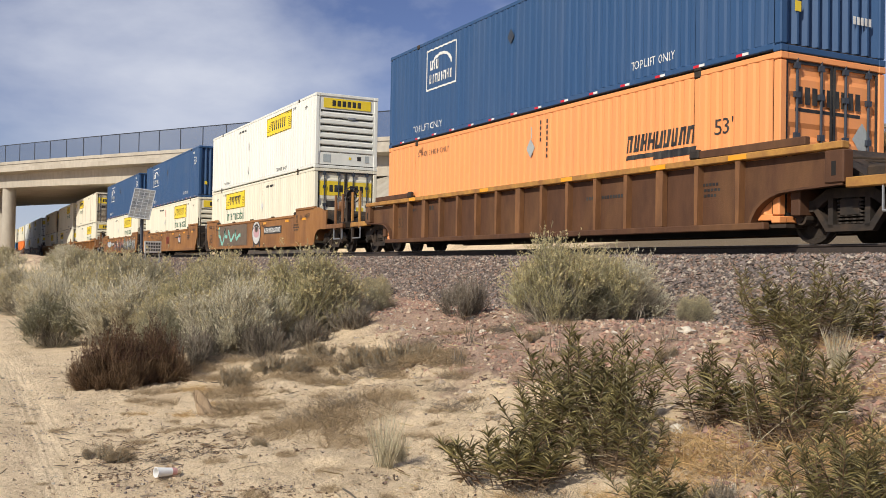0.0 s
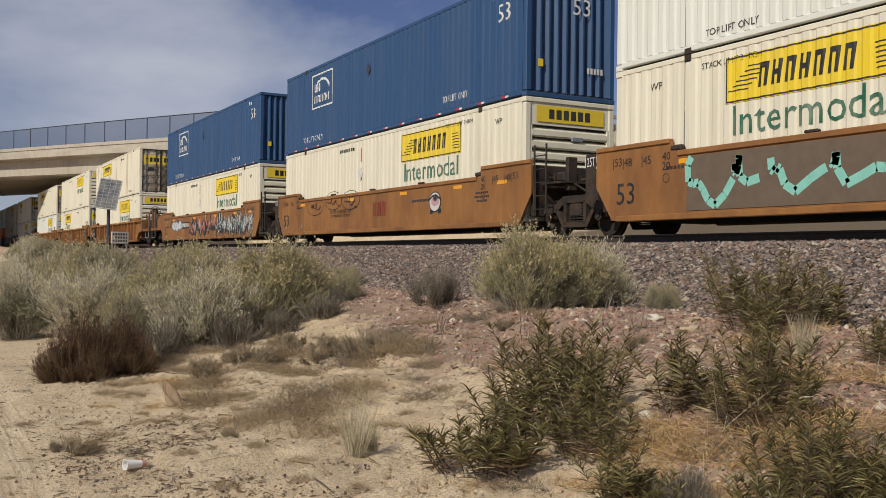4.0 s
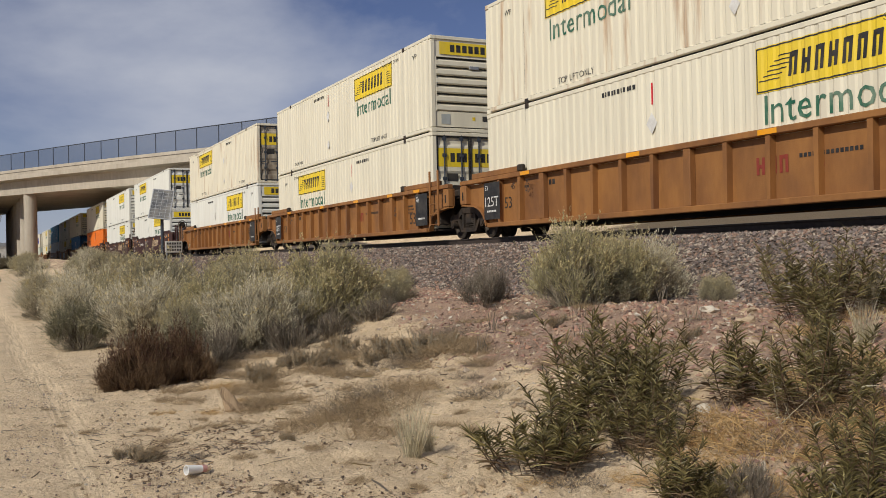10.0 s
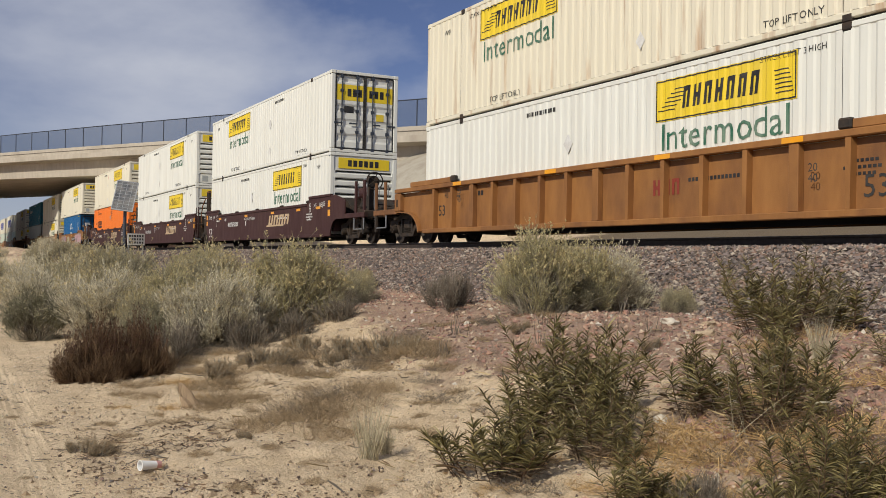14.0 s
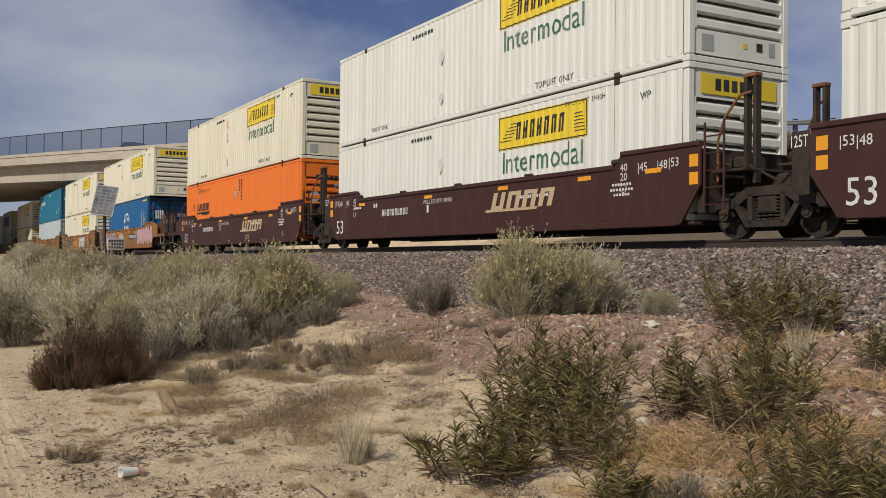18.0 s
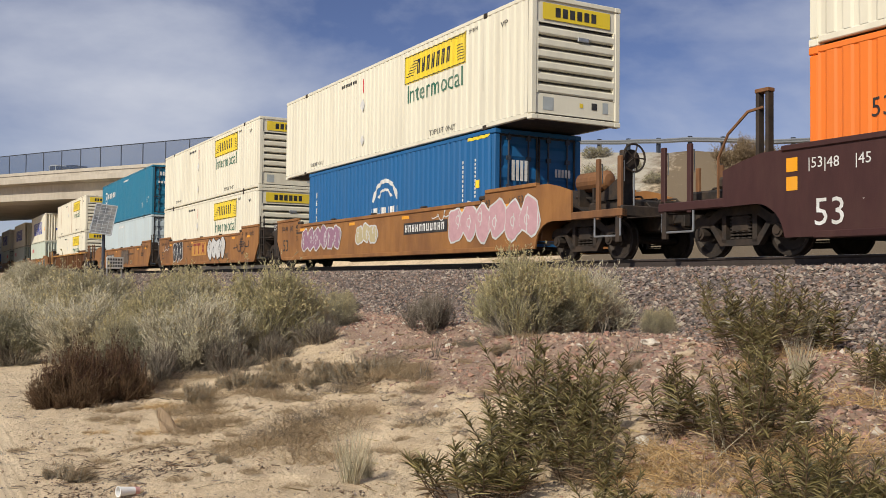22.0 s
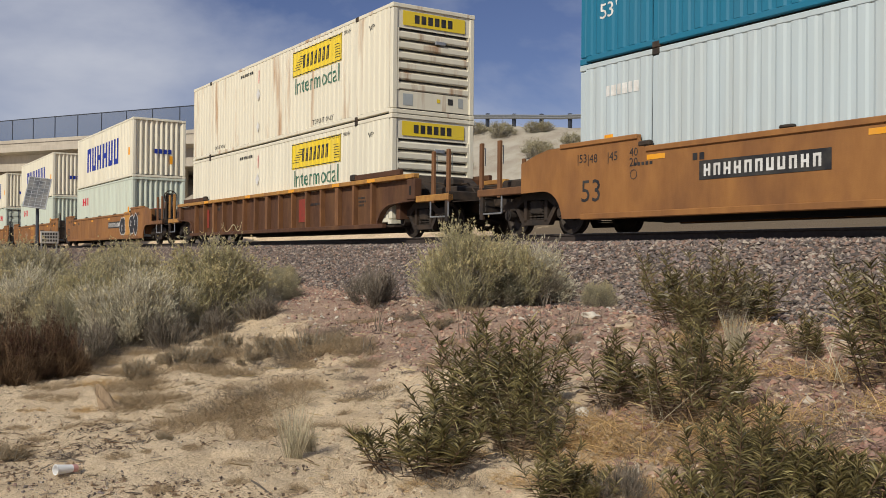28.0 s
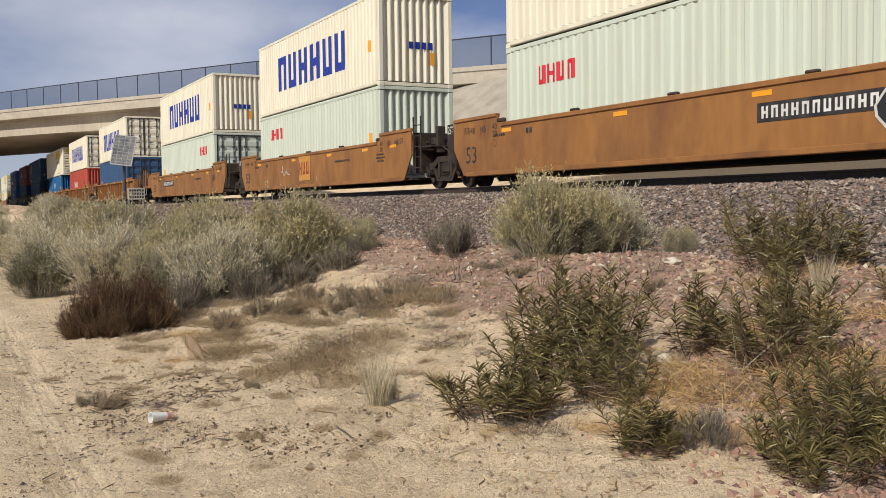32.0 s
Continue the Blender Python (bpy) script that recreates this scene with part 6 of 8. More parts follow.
def wild(unit, y, z, width, height, base, line_mat, seed, mid_mat="g_black", lines=60):
    """A crowded sprayed piece: interlocking dark arrows and bars, tapering licks of colour and thin pale outlines."""
    rng = random.Random(seed)
    count = int(width * 5)
    body, limbs = None, []
    for k in range(count):
        u = (-0.45 + 0.90 * k / (count - 1)) * width
        limbs.append((u, rng.uniform(-0.42, -0.10) * height, rng.uniform(0.45, 0.75) * height, rng.uniform(0.20, 0.34), rng.uniform(0.9, 2.1), rng.uniform(-1.3, 1.3)))
    g = Geo()
    for k, (u, w, long, wide, ang, curl) in enumerate(limbs):
        flame(g, y, z, u, w, long, wide, ang, curl, SIDE + 0.0015 + 0.00003 * k)
        flame(g, y, z, u, w + 0.3 * height, long * 0.8, wide * 0.8, ang + 2.2 * rng.choice((-1, 1)), -curl, SIDE + 0.0016 + 0.00003 * k)
    body = tagged(part("graffiti", g, M[base], unit, "dark interlocking strokes of a sprayed piece"), kind="stuff")
    g = Geo()
    for k in range(int(width * 8)):
        u, w, long, wide, ang, curl = rng.choice(limbs)
        flame(g, y, z, u + rng.uniform(-0.08, 0.08), w + rng.uniform(0.05, 0.35) * height, long * rng.uniform(0.35, 0.7), wide * rng.uniform(0.35, 0.6), ang + rng.uniform(-0.5, 0.5), curl * 1.5, SIDE + 0.0034 + 0.00001 * k)
    tagged(part("strokes", g, M[mid_mat], body, "licks of sprayed colour"), kind="stuff")
    g = Geo()
    for k in range(lines):
        u, w, long, wide, ang, curl = rng.choice(limbs)
        edge = rng.choice((-0.5, 0.5)) * wide
        flame(g, y, z, u - edge * math.sin(ang), w + edge * math.cos(ang) + rng.uniform(0, 0.3) * height, long * rng.uniform(0.4, 0.8), rng.uniform(0.014, 0.032), ang, curl * 1.2, SIDE + 0.0046 + 0.00001 * k)
    tagged(part("strokes", g, M[line_mat], body, "pale curved outlines"), kind="stuff")


def eye_mark(unit, y, z, w, h):
    g = Geo()
    blob(g, y, z, ellipse(0, 0, w / 2, h / 2, 28) , SIDE + 0.002)
    eye = part("graffiti", g, M["g_black"], unit, "sprayed cartoon-like round eye shape")
    for u, v, a, b, m, o in ((0, 0, w * 0.45, h * 0.45, "g_white", 0.003), (0.02, h * 0.02, w * 0.34, h * 0.22, "g_pink", 0.004), (0.03, h * 0.19, w * 0.21, h * 0.18, "g_grey", 0.005),
                             (0.03, h * 0.19, w * 0.10, h * 0.10, "g_black", 0.006), (-0.02, h * 0.25, w * 0.04, h * 0.035, "g_white", 0.007)):
        g = Geo()
        blob(g, y, z, ellipse(u, v, a, b, 24), SIDE + o)
        part("fill", g, M[m], eye)
    g = Geo()
    line(g, y, z, [(-w * 0.46, h * 0.1), (-w * 0.2, h * 0.28), (w * 0.15, h * 0.3), (w * 0.46, h * 0.12)], 0.05, SIDE + 0.008)
    for u in (-0.3, 0.38):
        line(g, y, z, [(w * u, -h * 0.36), (w * (u + 0.04), -h * 0.56)], 0.16, SIDE + 0.0015)
    part("strokes", g, M["g_black"], eye)


def patch(unit, y, z, w, h, mat, label):
    g = Geo()
    side_quad(g, -1, y, z, -w / 2, w / 2, -h / 2, h / 2, SIDE + 0.0012)
    return part("paint_patch", g, M[mat], unit, label)


U2, U3, U4, U11, U12, U13, U14, U15, U16 = (UNITS[n] for n in (1, 2, 3, 10, 11, 12, 13, 14, 15))
# z here is above the rails
patch(U2, 3.3, 0.88, 5.2, 0.98, "g_grey", "brown-grey roller paint over old graffiti")
for u, s in ((5.4, 1), (4.6, 2), (3.5, 3), (2.4, 4)):
    scrawl(U2, u, 0.92, 0.75, 1.1, "g_mint", s, 2, 0.15)
eye_mark(U2, -0.85, 0.92, 1.36, 1.12)
scrawl(U2, -1.95, 1.22, 0.6, 0.22, "g_black", 5, 6, 0.03)
g = Geo()
side_bars(g, -1, -0.55, 0.93, 0.95, 0.42, 3, SIDE + 0.002, 0.7, 0, 2, 21)
part("lettering", g, M["maroon_letter"], U3, "maroon name as bars")
eye_mark(U3, -4.0, 0.98, 0.66, 0.55)
for u, w, wide in ((4.67, 1.2, 1.5), (3.05, 1.33, 1.4), (1.64, 1.29, 1.45)):
    g = Geo()
    line(g, u, w, ellipse(0, 0, wide / 2, 0.30, 26) + ellipse(0, 0, wide / 2, 0.30, 26)[:1], 0.018, SIDE + 0.002)
    part("graffiti", g, M["g_black"], U3, "thin sprayed oval")
    scrawl(U3, u, w - 0.02, wide * 0.62, 0.40, "g_black", int(u * 10), 6, 0.028)
for body, z, h in (("LD LMT 118,200 PER UNIT", 0.96, 0.13), ("20 FT CONTAINER LIMIT 57,500 EACH", 0.82, 0.09)):
    g = Geo()
    side_word(g, body, -1, 2.45, z, h, SIDE + 0.0025, 1.75 if h > 0.1 else 1.6)
    part("lettering", g, M["black"], U3)
scrawl(U3, 1.2, 1.03, 0.2, 0.22, "g_black", 3, 1, 0.04)
wild(U4, 0.1, 0.86, 4.8, 1.05, "g_black", "g_white", 3, "g_salmon", 34)
wild(U4, -5.05, 0.88, 5.7, 1.22, "g_black", "g_white", 4, "g_teal", 150)
throw_up(U4, 5.1, 0.98, 1.9, 0.5, 3, "g_blue", "g_white", 6)
scrawl(U4, 6.8, 1.0, 0.9, 0.4, "g_black", 8, 7, 0.03)
throw_up(U11, 4.2, 0.95, 3.4, 0.82, 6, "g_white", "g_mauve", 11, 1)
throw_up(U11, 0.5, 0.95, 1.5, 0.62, 3, "g_white", "g_buff", 12)
throw_up(U11, -6.6, 0.98, 4.0, 0.95, 6, "g_white", "g_pink", 13)
scrawl(U11, -4.2, 1.25, 0.9, 0.4, "g_white", 9, 7, 0.03)
throw_up(U12, 4.35, 0.92, 1.9, 1.1, 3, "g_white", "g_black", 14, 2)
patch(U12, 0.3, 0.96, 2.6, 0.62, "g_ochre", "fresh ochre paint behind a maroon logo")
g = Geo()
for u in (0.95, 0.25):
    side_quad(g, -1, u + 0.05, 1.18, -0.30, 0.30, -0.06, 0.06, SIDE + 0.0026)
    side_quad(g, -1, u + 0.05, 0.92, -0.07, 0.07, -0.20, 0.196, SIDE + 0.0026)
for lean in (-1, 1):
    line(g, -0.45, 0.98, [(-0.22 * lean, -0.26), (0.22 * lean, 0.26)], 0.12, SIDE + 0.0026 + 0.0004 * lean)
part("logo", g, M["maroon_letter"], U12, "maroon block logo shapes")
throw_up(U12, -2.63, 0.92, 2.7, 1.0, 4, "g_black", "g_white", 15)
g = Geo()
side_word(g, "2017", -1, -4.25, 0.58, 0.22, SIDE + 0.002, 0.5)
part("graffiti", g, M["g_teal"], U12, "sprayed year")
scrawl(U12, -6.4, 0.92, 2.0, 0.85, "g_black", 10, 10, 0.035)
scrawl(U12, 1.9, 1.15, 1.0, 0.5, "g_black", 16, 8, 0.03)
scrawl(U12, 6.9, 1.12, 1.1, 0.4, "g_white", 18, 8, 0.03)
throw_up(U13, -1.3, 0.93, 2.3, 0.95, 3, "g_black", "g_grey", 17, 2)
patch(U15, -5.7, 1.0, 1.1, 1.1, "g_ochre", "fresh ochre paint patch")
throw_up(U15, -4.9, 0.88, 0.9, 0.95, 1, "g_white", "g_black", 19)
throw_up(U15, -6.9, 0.95, 1.4, 1.0, 2, "g_white", "g_black", 20)
patch(U16, 0.4, 0.95, 1.2, 0.9, "g_ochre", "fresh ochre paint patch")
g = Geo()
side_bars(g, -1, 0.4, 0.95, 1.1, 0.46, 3, SIDE + 0.002, 0.7, 0, 2, 23)
part("lettering", g, M["maroon_letter"], U16, "maroon name as bars")
scrawl(U16, 2.6, 0.95, 1.0, 0.6, "g_white", 24, 6, 0.03)
M["g_red"] = material("thin red spray paint", (0.30, 0.03, 0.02), (0.20, 0.05, 0.03), 7, rough=0.6)
for u, w in ((6.25, 0.6), (-2.75, 0.8)):
    g = Geo()
    side_quad(g, -1, u, 0.9, -w / 2, w / 2, -0.36, 0.34, 1.334)
    part("paint_patch", g, M["g_red"], U14, "red sprayed patch")
scrawl(U14, 3.2, 0.55, 1.9, 0.55, "g_buff", 31, 5, 0.035, 1.464)


# ---- plants ----
def plant_mat(name, a, b, vary=0.35, transmit=0.25, rough=0.75):
    return material(name, a, b, 5, rough=rough, vary=vary, transmit=transmit)


M["stem_grey"] = plant_mat("grey-tan twigs", (0.37, 0.33, 0.25), (0.25, 0.225, 0.175), 0.4, 0.1)
M["leaf_grey"] = plant_mat("grey-green narrow leaves", (0.54, 0.495, 0.335), (0.40, 0.365, 0.245), 0.35, 0.4)
M["leaf_gold"] = plant_mat("yellowish sage leaves", (0.58, 0.525, 0.30), (0.43, 0.39, 0.22), 0.35, 0.4)
M["leaf_pale"] = plant_mat("silvery dry leaves", (0.76, 0.70, 0.53), (0.60, 0.55, 0.41), 0.3, 0.4)
M["seed_head"] = plant_mat("faded yellow seed heads", (0.66, 0.565, 0.32), (0.52, 0.445, 0.26), 0.35, 0.35)
M["stem_dark"] = plant_mat("dark grey dead twigs", (0.20, 0.165, 0.125), (0.125, 0.10, 0.076), 0.4, 0.05)
M["brown_twig"] = plant_mat("dark reddish-brown twigs", (0.175, 0.108, 0.056), (0.105, 0.064, 0.036), 0.5, 0.1)
M["brown_head"] = plant_mat("dark brown dried flower heads", (0.11, 0.052, 0.034), (0.07, 0.035, 0.024), 0.5, 0.05)
M["leaf_green"] = plant_mat("narrow olive-green leaves", (0.185, 0.152, 0.058), (0.095, 0.080, 0.032), 0.6, 0.22, 0.38)
M["leaf_light"] = plant_mat("yellowing narrow leaves", (0.44, 0.37, 0.17), (0.30, 0.26, 0.11), 0.4, 0.3, 0.5)
M["leaf_dead"] = plant_mat("withered brown leaves", (0.21, 0.145, 0.085), (0.13, 0.09, 0.055), 0.4, 0.15)
M["leaf_olive"] = plant_mat("dark sage leaves", (0.25, 0.23, 0.14), (0.17, 0.16, 0.10), 0.35, 0.25)
M["stem_red"] = plant_mat("reddish-brown stems", (0.14, 0.085, 0.05), (0.10, 0.06, 0.04), 0.3, 0.05)
M["leaf_dark"] = plant_mat("dull olive-brown leaves", (0.17, 0.145, 0.085), (0.11, 0.095, 0.06), 0.4)
M["straw"] = plant_mat("dry straw", (0.50, 0.40, 0.22), (0.40, 0.30, 0.15), 0.35, 0.2)
M["straw_pale"] = plant_mat("pale bleached grass", (0.50, 0.44, 0.30), (0.40, 0.36, 0.25), 0.3, 0.2)
M["straw_orange"] = plant_mat("tawny dry grass", (0.58, 0.40, 0.19), (0.44, 0.29, 0.13), 0.4, 0.2)
M["grass_brown"] = plant_mat("brownish dry grass", (0.38, 0.28, 0.165), (0.27, 0.20, 0.12), 0.4, 0.2)


def unit_rows(v):
    return v / np.maximum(np.linalg.norm(v, axis=1, keepdims=True), 1e-9)


def ribbons(rng, base, way, length, width, bend, segs=3, blunt=0.25):
    """Narrow blades from base points: verts and quads. bend: how each blade curves over its length."""
    n = len(base)
    flat = unit_rows(np.cross(way, unit_rows(rng.normal(size=(n, 3)))))
    t = np.linspace(0, 1, segs + 1)
    mid = base[:, None] + (way * length[:, None])[:, None] * t[None, :, None] + (bend * length[:, None])[:, None] * (t ** 2)[None, :, None]
    shape = np.where(t < 0.5, 0.75 + 0.5 * t, 1.0 - (t - 0.5) * 2 * (1 - blunt))
    half = flat[:, None] * (width[:, None] * shape[None])[..., None] * 0.5
    v = np.stack([mid - half, mid + half], 2).reshape(-1, 3)
    k = np.arange(segs) * 2
    quad = np.stack([k, k + 1, k + 3, k + 2], -1)
    f = (quad[None] + (np.arange(n) * 2 * (segs + 1))[:, None, None]).reshape(-1, 4)
    return v, f, mid


def crumbs(rng, at, size):
    """Small loose tufts: three crossed leaves of a few faces at each place."""
    n = len(at)
    out = []
    for _ in range(3):
        a, b = unit_rows(rng.normal(size=(n, 3))), unit_rows(rng.normal(size=(n, 3)))
        s = (size * rng.uniform(0.6, 1.3, n))[:, None]
        out.append(np.stack([at - a * s, at - b * s * 0.6, at + a * s, at + b * s * 0.6], 1))
    v = np.concatenate(out).reshape(-1, 3)
    return v, np.arange(len(v)).reshape(-1, 4)


def fan(rng, n, spread, lean=(0, 0)):
    a = rng.uniform(0, math.tau, n)
    r = np.sqrt(rng.uniform(0, 1, n)) * spread
    w = np.stack([np.cos(a) * np.sin(r) + lean[0], np.sin(a) * np.sin(r) + lean[1], np.cos(r)], -1)
    return unit_rows(w)


def brush_shrub(name, label, seed, R, H, stems, twigs, leaf, mats, heads=True, spread=1.2, leaf_len=0.055, leaf_wide=0.008, head_size=0.020, leaves=7):
    """A round desert shrub: many stems fanning from the root, twigs with fine leaves, seed heads at the tips."""
    rng = np.random.default_rng(seed)
    root = thing(name, label, "shrub", "desert shrubs")
    tufts = max(9, stems // 16)
    lead = fan(rng, tufts, spread)
    grow = rng.uniform(0.72, 1.08, tufts)
    seat = lead[:, :2] * R * 0.50 + rng.normal(0, 0.10 * R, (tufts, 2))
    own = rng.integers(0, tufts, stems)
    w = unit_rows(lead[own] * np.array([0.8, 0.8, 1.0]) + rng.normal(0, 0.20, (stems, 3)))
    w[:, 2] = np.abs(w[:, 2]) + 0.06
    spot = seat[own] + rng.normal(0, 0.06 * R, (stems, 2))
    base = np.stack([spot[:, 0], spot[:, 1], np.full(stems, -0.04)], -1)
    # each stem ends on a rounded dome R wide and H high
    out = np.hypot(spot[:, 0], spot[:, 1])
    flat = np.hypot(w[:, 0], w[:, 1]) * (1 + 0.6 * out / R)
    reach = grow[own] * rng.uniform(0.50, 0.86, stems) / np.sqrt((flat / (R * 0.72)) ** 2 + (w[:, 2] / H) ** 2 + 1e-6) * np.sqrt(np.clip(1 - 0.55 * (out / R) ** 2, 0.3, 1))
    v, f, mid = ribbons(rng, base, w, reach, np.full(stems, 0.011), np.stack([rng.normal(0, 0.06, stems), rng.normal(0, 0.06, stems), rng.uniform(-0.06, 0.12, stems)], -1), 4)
    part("stem_fan", array_mesh("stem_fan", v, f, M[mats[0]]), None, root, "fan of thin woody stems")
    who = rng.integers(0, stems, stems * twigs)
    at_t = rng.uniform(0.12, 1.0, len(who)) ** 0.8
    k = np.minimum((at_t * 4).astype(int), 3)
    fr = at_t * 4 - k
    b2 = mid[who, k] * (1 - fr)[:, None] + mid[who, k + 1] * fr[:, None]
    w2 = unit_rows(unit_rows(w[who]) * 0.6 + rng.normal(0, 0.36, (len(who), 3)) + np.array([0, 0, 0.42]))
    l2 = H * rng.uniform(0.10, 0.26, len(who))
    v, f, m2 = ribbons(rng, b2, w2, l2, np.full(len(who), 0.006), rng.normal(0, 0.08, (len(who), 3)), 2)
    part("twig_spray", array_mesh("twig_spray", v, f, M[mats[0]]), None, root, "upright fine twigs")
    who3 = np.repeat(np.arange(len(who)), leaves)
    a3 = rng.uniform(0.05, 1.0, len(who3))[:, None]
    b3 = m2[who3, 0] * (1 - a3) + m2[who3, 2] * a3
    w3 = unit_rows(w2[who3] * 0.8 + rng.normal(0, 0.45, (len(who3), 3)))
    v, f, _ = ribbons(rng, b3, w3, leaf_len * rng.uniform(0.6, 1.3, len(who3)), np.full(len(who3), leaf_wide), rng.normal(0, 0.15, (len(who3), 3)), 1)
    part("foliage", array_mesh("foliage", v, f, M[mats[1]]), None, root)
    if heads:
        tip = m2[:, 2][m2[:, 2, 2] > H * 0.36]
        v, f = crumbs(rng, tip + rng.normal(0, 0.012, tip.shape), np.full(len(tip), head_size))
        part("seed_fluff", array_mesh("seed_fluff", v, f, M[mats[2]]), None, root, "faded yellow seed heads")
    return root


def stand(ob, x, y, turn=0.0, size=1.0, tall=1.0):
    m = pose(x, y, float(ground_z(x, y)), 0, 0, turn) @ Matrix.Diagonal((size, size, size * tall, 1))
    ob.matrix_basis = m
    return ob


def again(ob, x, y, turn=0.0, size=1.0, tall=1.0):
    m = pose(x, y, float(ground_z(x, y)), 0, 0, turn) @ Matrix.Diagonal((size, size, size * tall, 1))
    c = copy_thing(ob, Matrix())
    c.matrix_basis = m
    return c


def lobed_shrub(name, label, seed, R, H, lobes, twigs, mats, gold=0.3, leaf_len=0.06, leaf_wide=0.015, leaves=7):
    """A desert shrub of many rounded plumes on bare stems: each plume a spray of upright leafy twigs, some topped with seed heads."""
    rng = np.random.default_rng(seed)
    root = thing(name, label, "shrub", "desert shrubs")
    k = np.arange(lobes)
    turn = k * 2.39996 + rng.normal(0, 0.25, lobes)
    tip = np.arccos(1 - (k + 0.5) / lobes * 0.98)
    rad = R * rng.uniform(0.17, 0.30, lobes)
    tall = H * rng.uniform(0.15, 0.27, lobes)
    out = R * 0.72 * np.sin(tip) * rng.uniform(0.75, 1.25, lobes)
    mid = np.stack([np.cos(turn) * out, np.sin(turn) * out, H * (0.26 + 0.46 * np.cos(tip)) * rng.uniform(0.70, 1.20, lobes)], -1)
    side = unit_rows(mid * np.array([1, 1, 0.25]) + 1e-6)
    # bare stems from the root to each plume
    n = lobes * 11
    own = np.repeat(k, 11)
    base = np.stack([rng.normal(0, 0.10 * R, n) + mid[own, 0] * 0.25, rng.normal(0, 0.10 * R, n) + mid[own, 1] * 0.25, np.full(n, -0.04)], -1)
    goal = mid[own] + rng.normal(0, 0.35, (n, 3)) * rad[own][:, None] - np.array([0, 0, 0.2]) * tall[own][:, None]
    way = goal - base
    far = np.linalg.norm(way, axis=1)
    sag = np.stack([side[own, 0] * 0.16, side[own, 1] * 0.16, np.full(n, -0.12)], -1)
    v, f, _ = ribbons(rng, base, unit_rows(way) - sag, far, rng.uniform(0.008, 0.016, n), sag, 4, 0.4)
    part("stem_fan", array_mesh("stem_fan", v, f, M[mats[0]]), None, root, "bare woody stems")
    # dead twigs low down
    n = lobes * 16
    a = rng.uniform(0, math.tau, n)
    base = np.stack([np.cos(a) * R * rng.uniform(0.1, 0.6, n), np.sin(a) * R * rng.uniform(0.1, 0.6, n), np.full(n, -0.03)], -1)
    way = unit_rows(np.stack([np.cos(a) * 0.8 + rng.normal(0, 0.3, n), np.sin(a) * 0.8 + rng.normal(0, 0.3, n), rng.uniform(0.25, 1.3, n)], -1))
    v, f, _ = ribbons(rng, base, way, H * rng.uniform(0.15, 0.42, n), np.full(n, 0.007), rng.normal(0, 0.14, (n, 3)), 3, 0.3)
    part("dead_spray", array_mesh("dead_spray", v, f, M["stem_grey"]), None, root, "grey dead twigs low in the shrub")
    # twigs and leaves of the plumes
    n = lobes * twigs
    own = np.repeat(k, twigs)
    base = mid[own] + rng.normal(0, 0.30, (n, 3)) * np.stack([rad[own], rad[own], tall[own]], -1) - np.array([0, 0, 0.55]) * tall[own][:, None]
    way = unit_rows(side[own] * np.array([0.55, 0.55, 0.2]) + rng.normal(0, 0.40, (n, 3)) + np.array([0, 0, 0.95]))
    L = np.hypot(rad[own], tall[own]) * rng.uniform(0.55, 1.15, n) * np.where(rng.uniform(0, 1, n) < 0.12, 1.6, 1.0)
    v, f, m2 = ribbons(rng, base, way, L, np.full(n, 0.006), rng.normal(0, 0.10, (n, 3)), 2)
    part("twig_spray", array_mesh("twig_spray", v, f, M["stem_grey"]), None, root, "upright fine twigs")
    who = np.repeat(np.arange(n), leaves)
    q = rng.uniform(0.12, 1.0, len(who))[:, None]
    b3 = np.where(q < 0.5, m2[who, 0] * (1 - 2 * q) + m2[who, 1] * 2 * q, m2[who, 1] * (2 - 2 * q) + m2[who, 2] * (2 * q - 1))
    w3 = unit_rows(way[who] + rng.normal(0, 0.38, (len(who), 3)))
    v, f, _ = ribbons(rng, b3, w3, leaf_len * rng.uniform(0.6, 1.35, len(who)), np.full(len(who), leaf_wide), rng.normal(0, 0.12, (len(who), 3)), 1)
    part("foliage", array_mesh("foliage", v, f, M[mats[1]]), None, root)
    share = np.where(rng.uniform(0, 1, lobes) < gold, 0.8, 0.12)
    tip = m2[:, 2][(rng.uniform(0, 1, n) < share[own]) & (m2[:, 2, 2] > H * 0.42)]
    v, f = crumbs(rng, np.repeat(tip, 3, 0) + rng.normal(0, 0.014, (len(tip) * 3, 3)), np.full(len(tip) * 3, 0.019))
    part("seed_fluff", array_mesh("seed_fluff", v, f, M[mats[2]]), None, root, "faded yellow seed heads")
    return root


b1 = lobed_shrub("rabbitbrush", "grey-green rabbitbrush with faded yellow seed heads on stony ground", 21, 0.80, 1.42, 34, 70, ("stem_grey", "leaf_gold", "seed_head"), 0.7)
b2 = lobed_shrub("rabbitbrush", "silvery dry rabbitbrush with fine upright twigs on sand", 22, 0.82, 1.36, 32, 70, ("stem_grey", "leaf_pale", "seed_head"), 0.12, 0.065)
b3 = lobed_shrub("rabbitbrush", "grey-green rabbitbrush, dense and rounded, beside the ballast", 23, 0.80, 1.36, 32, 70, ("stem_grey", "leaf_grey", "seed_head"), 0.30)
b4 = lobed_shrub("rabbitbrush", "dark olive rabbitbrush in shade beside the dirt track", 24, 0.80, 1.25, 26, 70, ("stem_dark", "leaf_olive", "leaf_grey"), 0.2)
stand(b1, 7.60, 11.3, 0, 0.78, 1.22)
again(b1, 8.42, 11.35, 215, 0.55, 1.5)
again(b4, 7.95, 11.15, 60, 0.62, 0.75)
again(b1, 5.40, 15.6, 70, 1.06, 1.04)
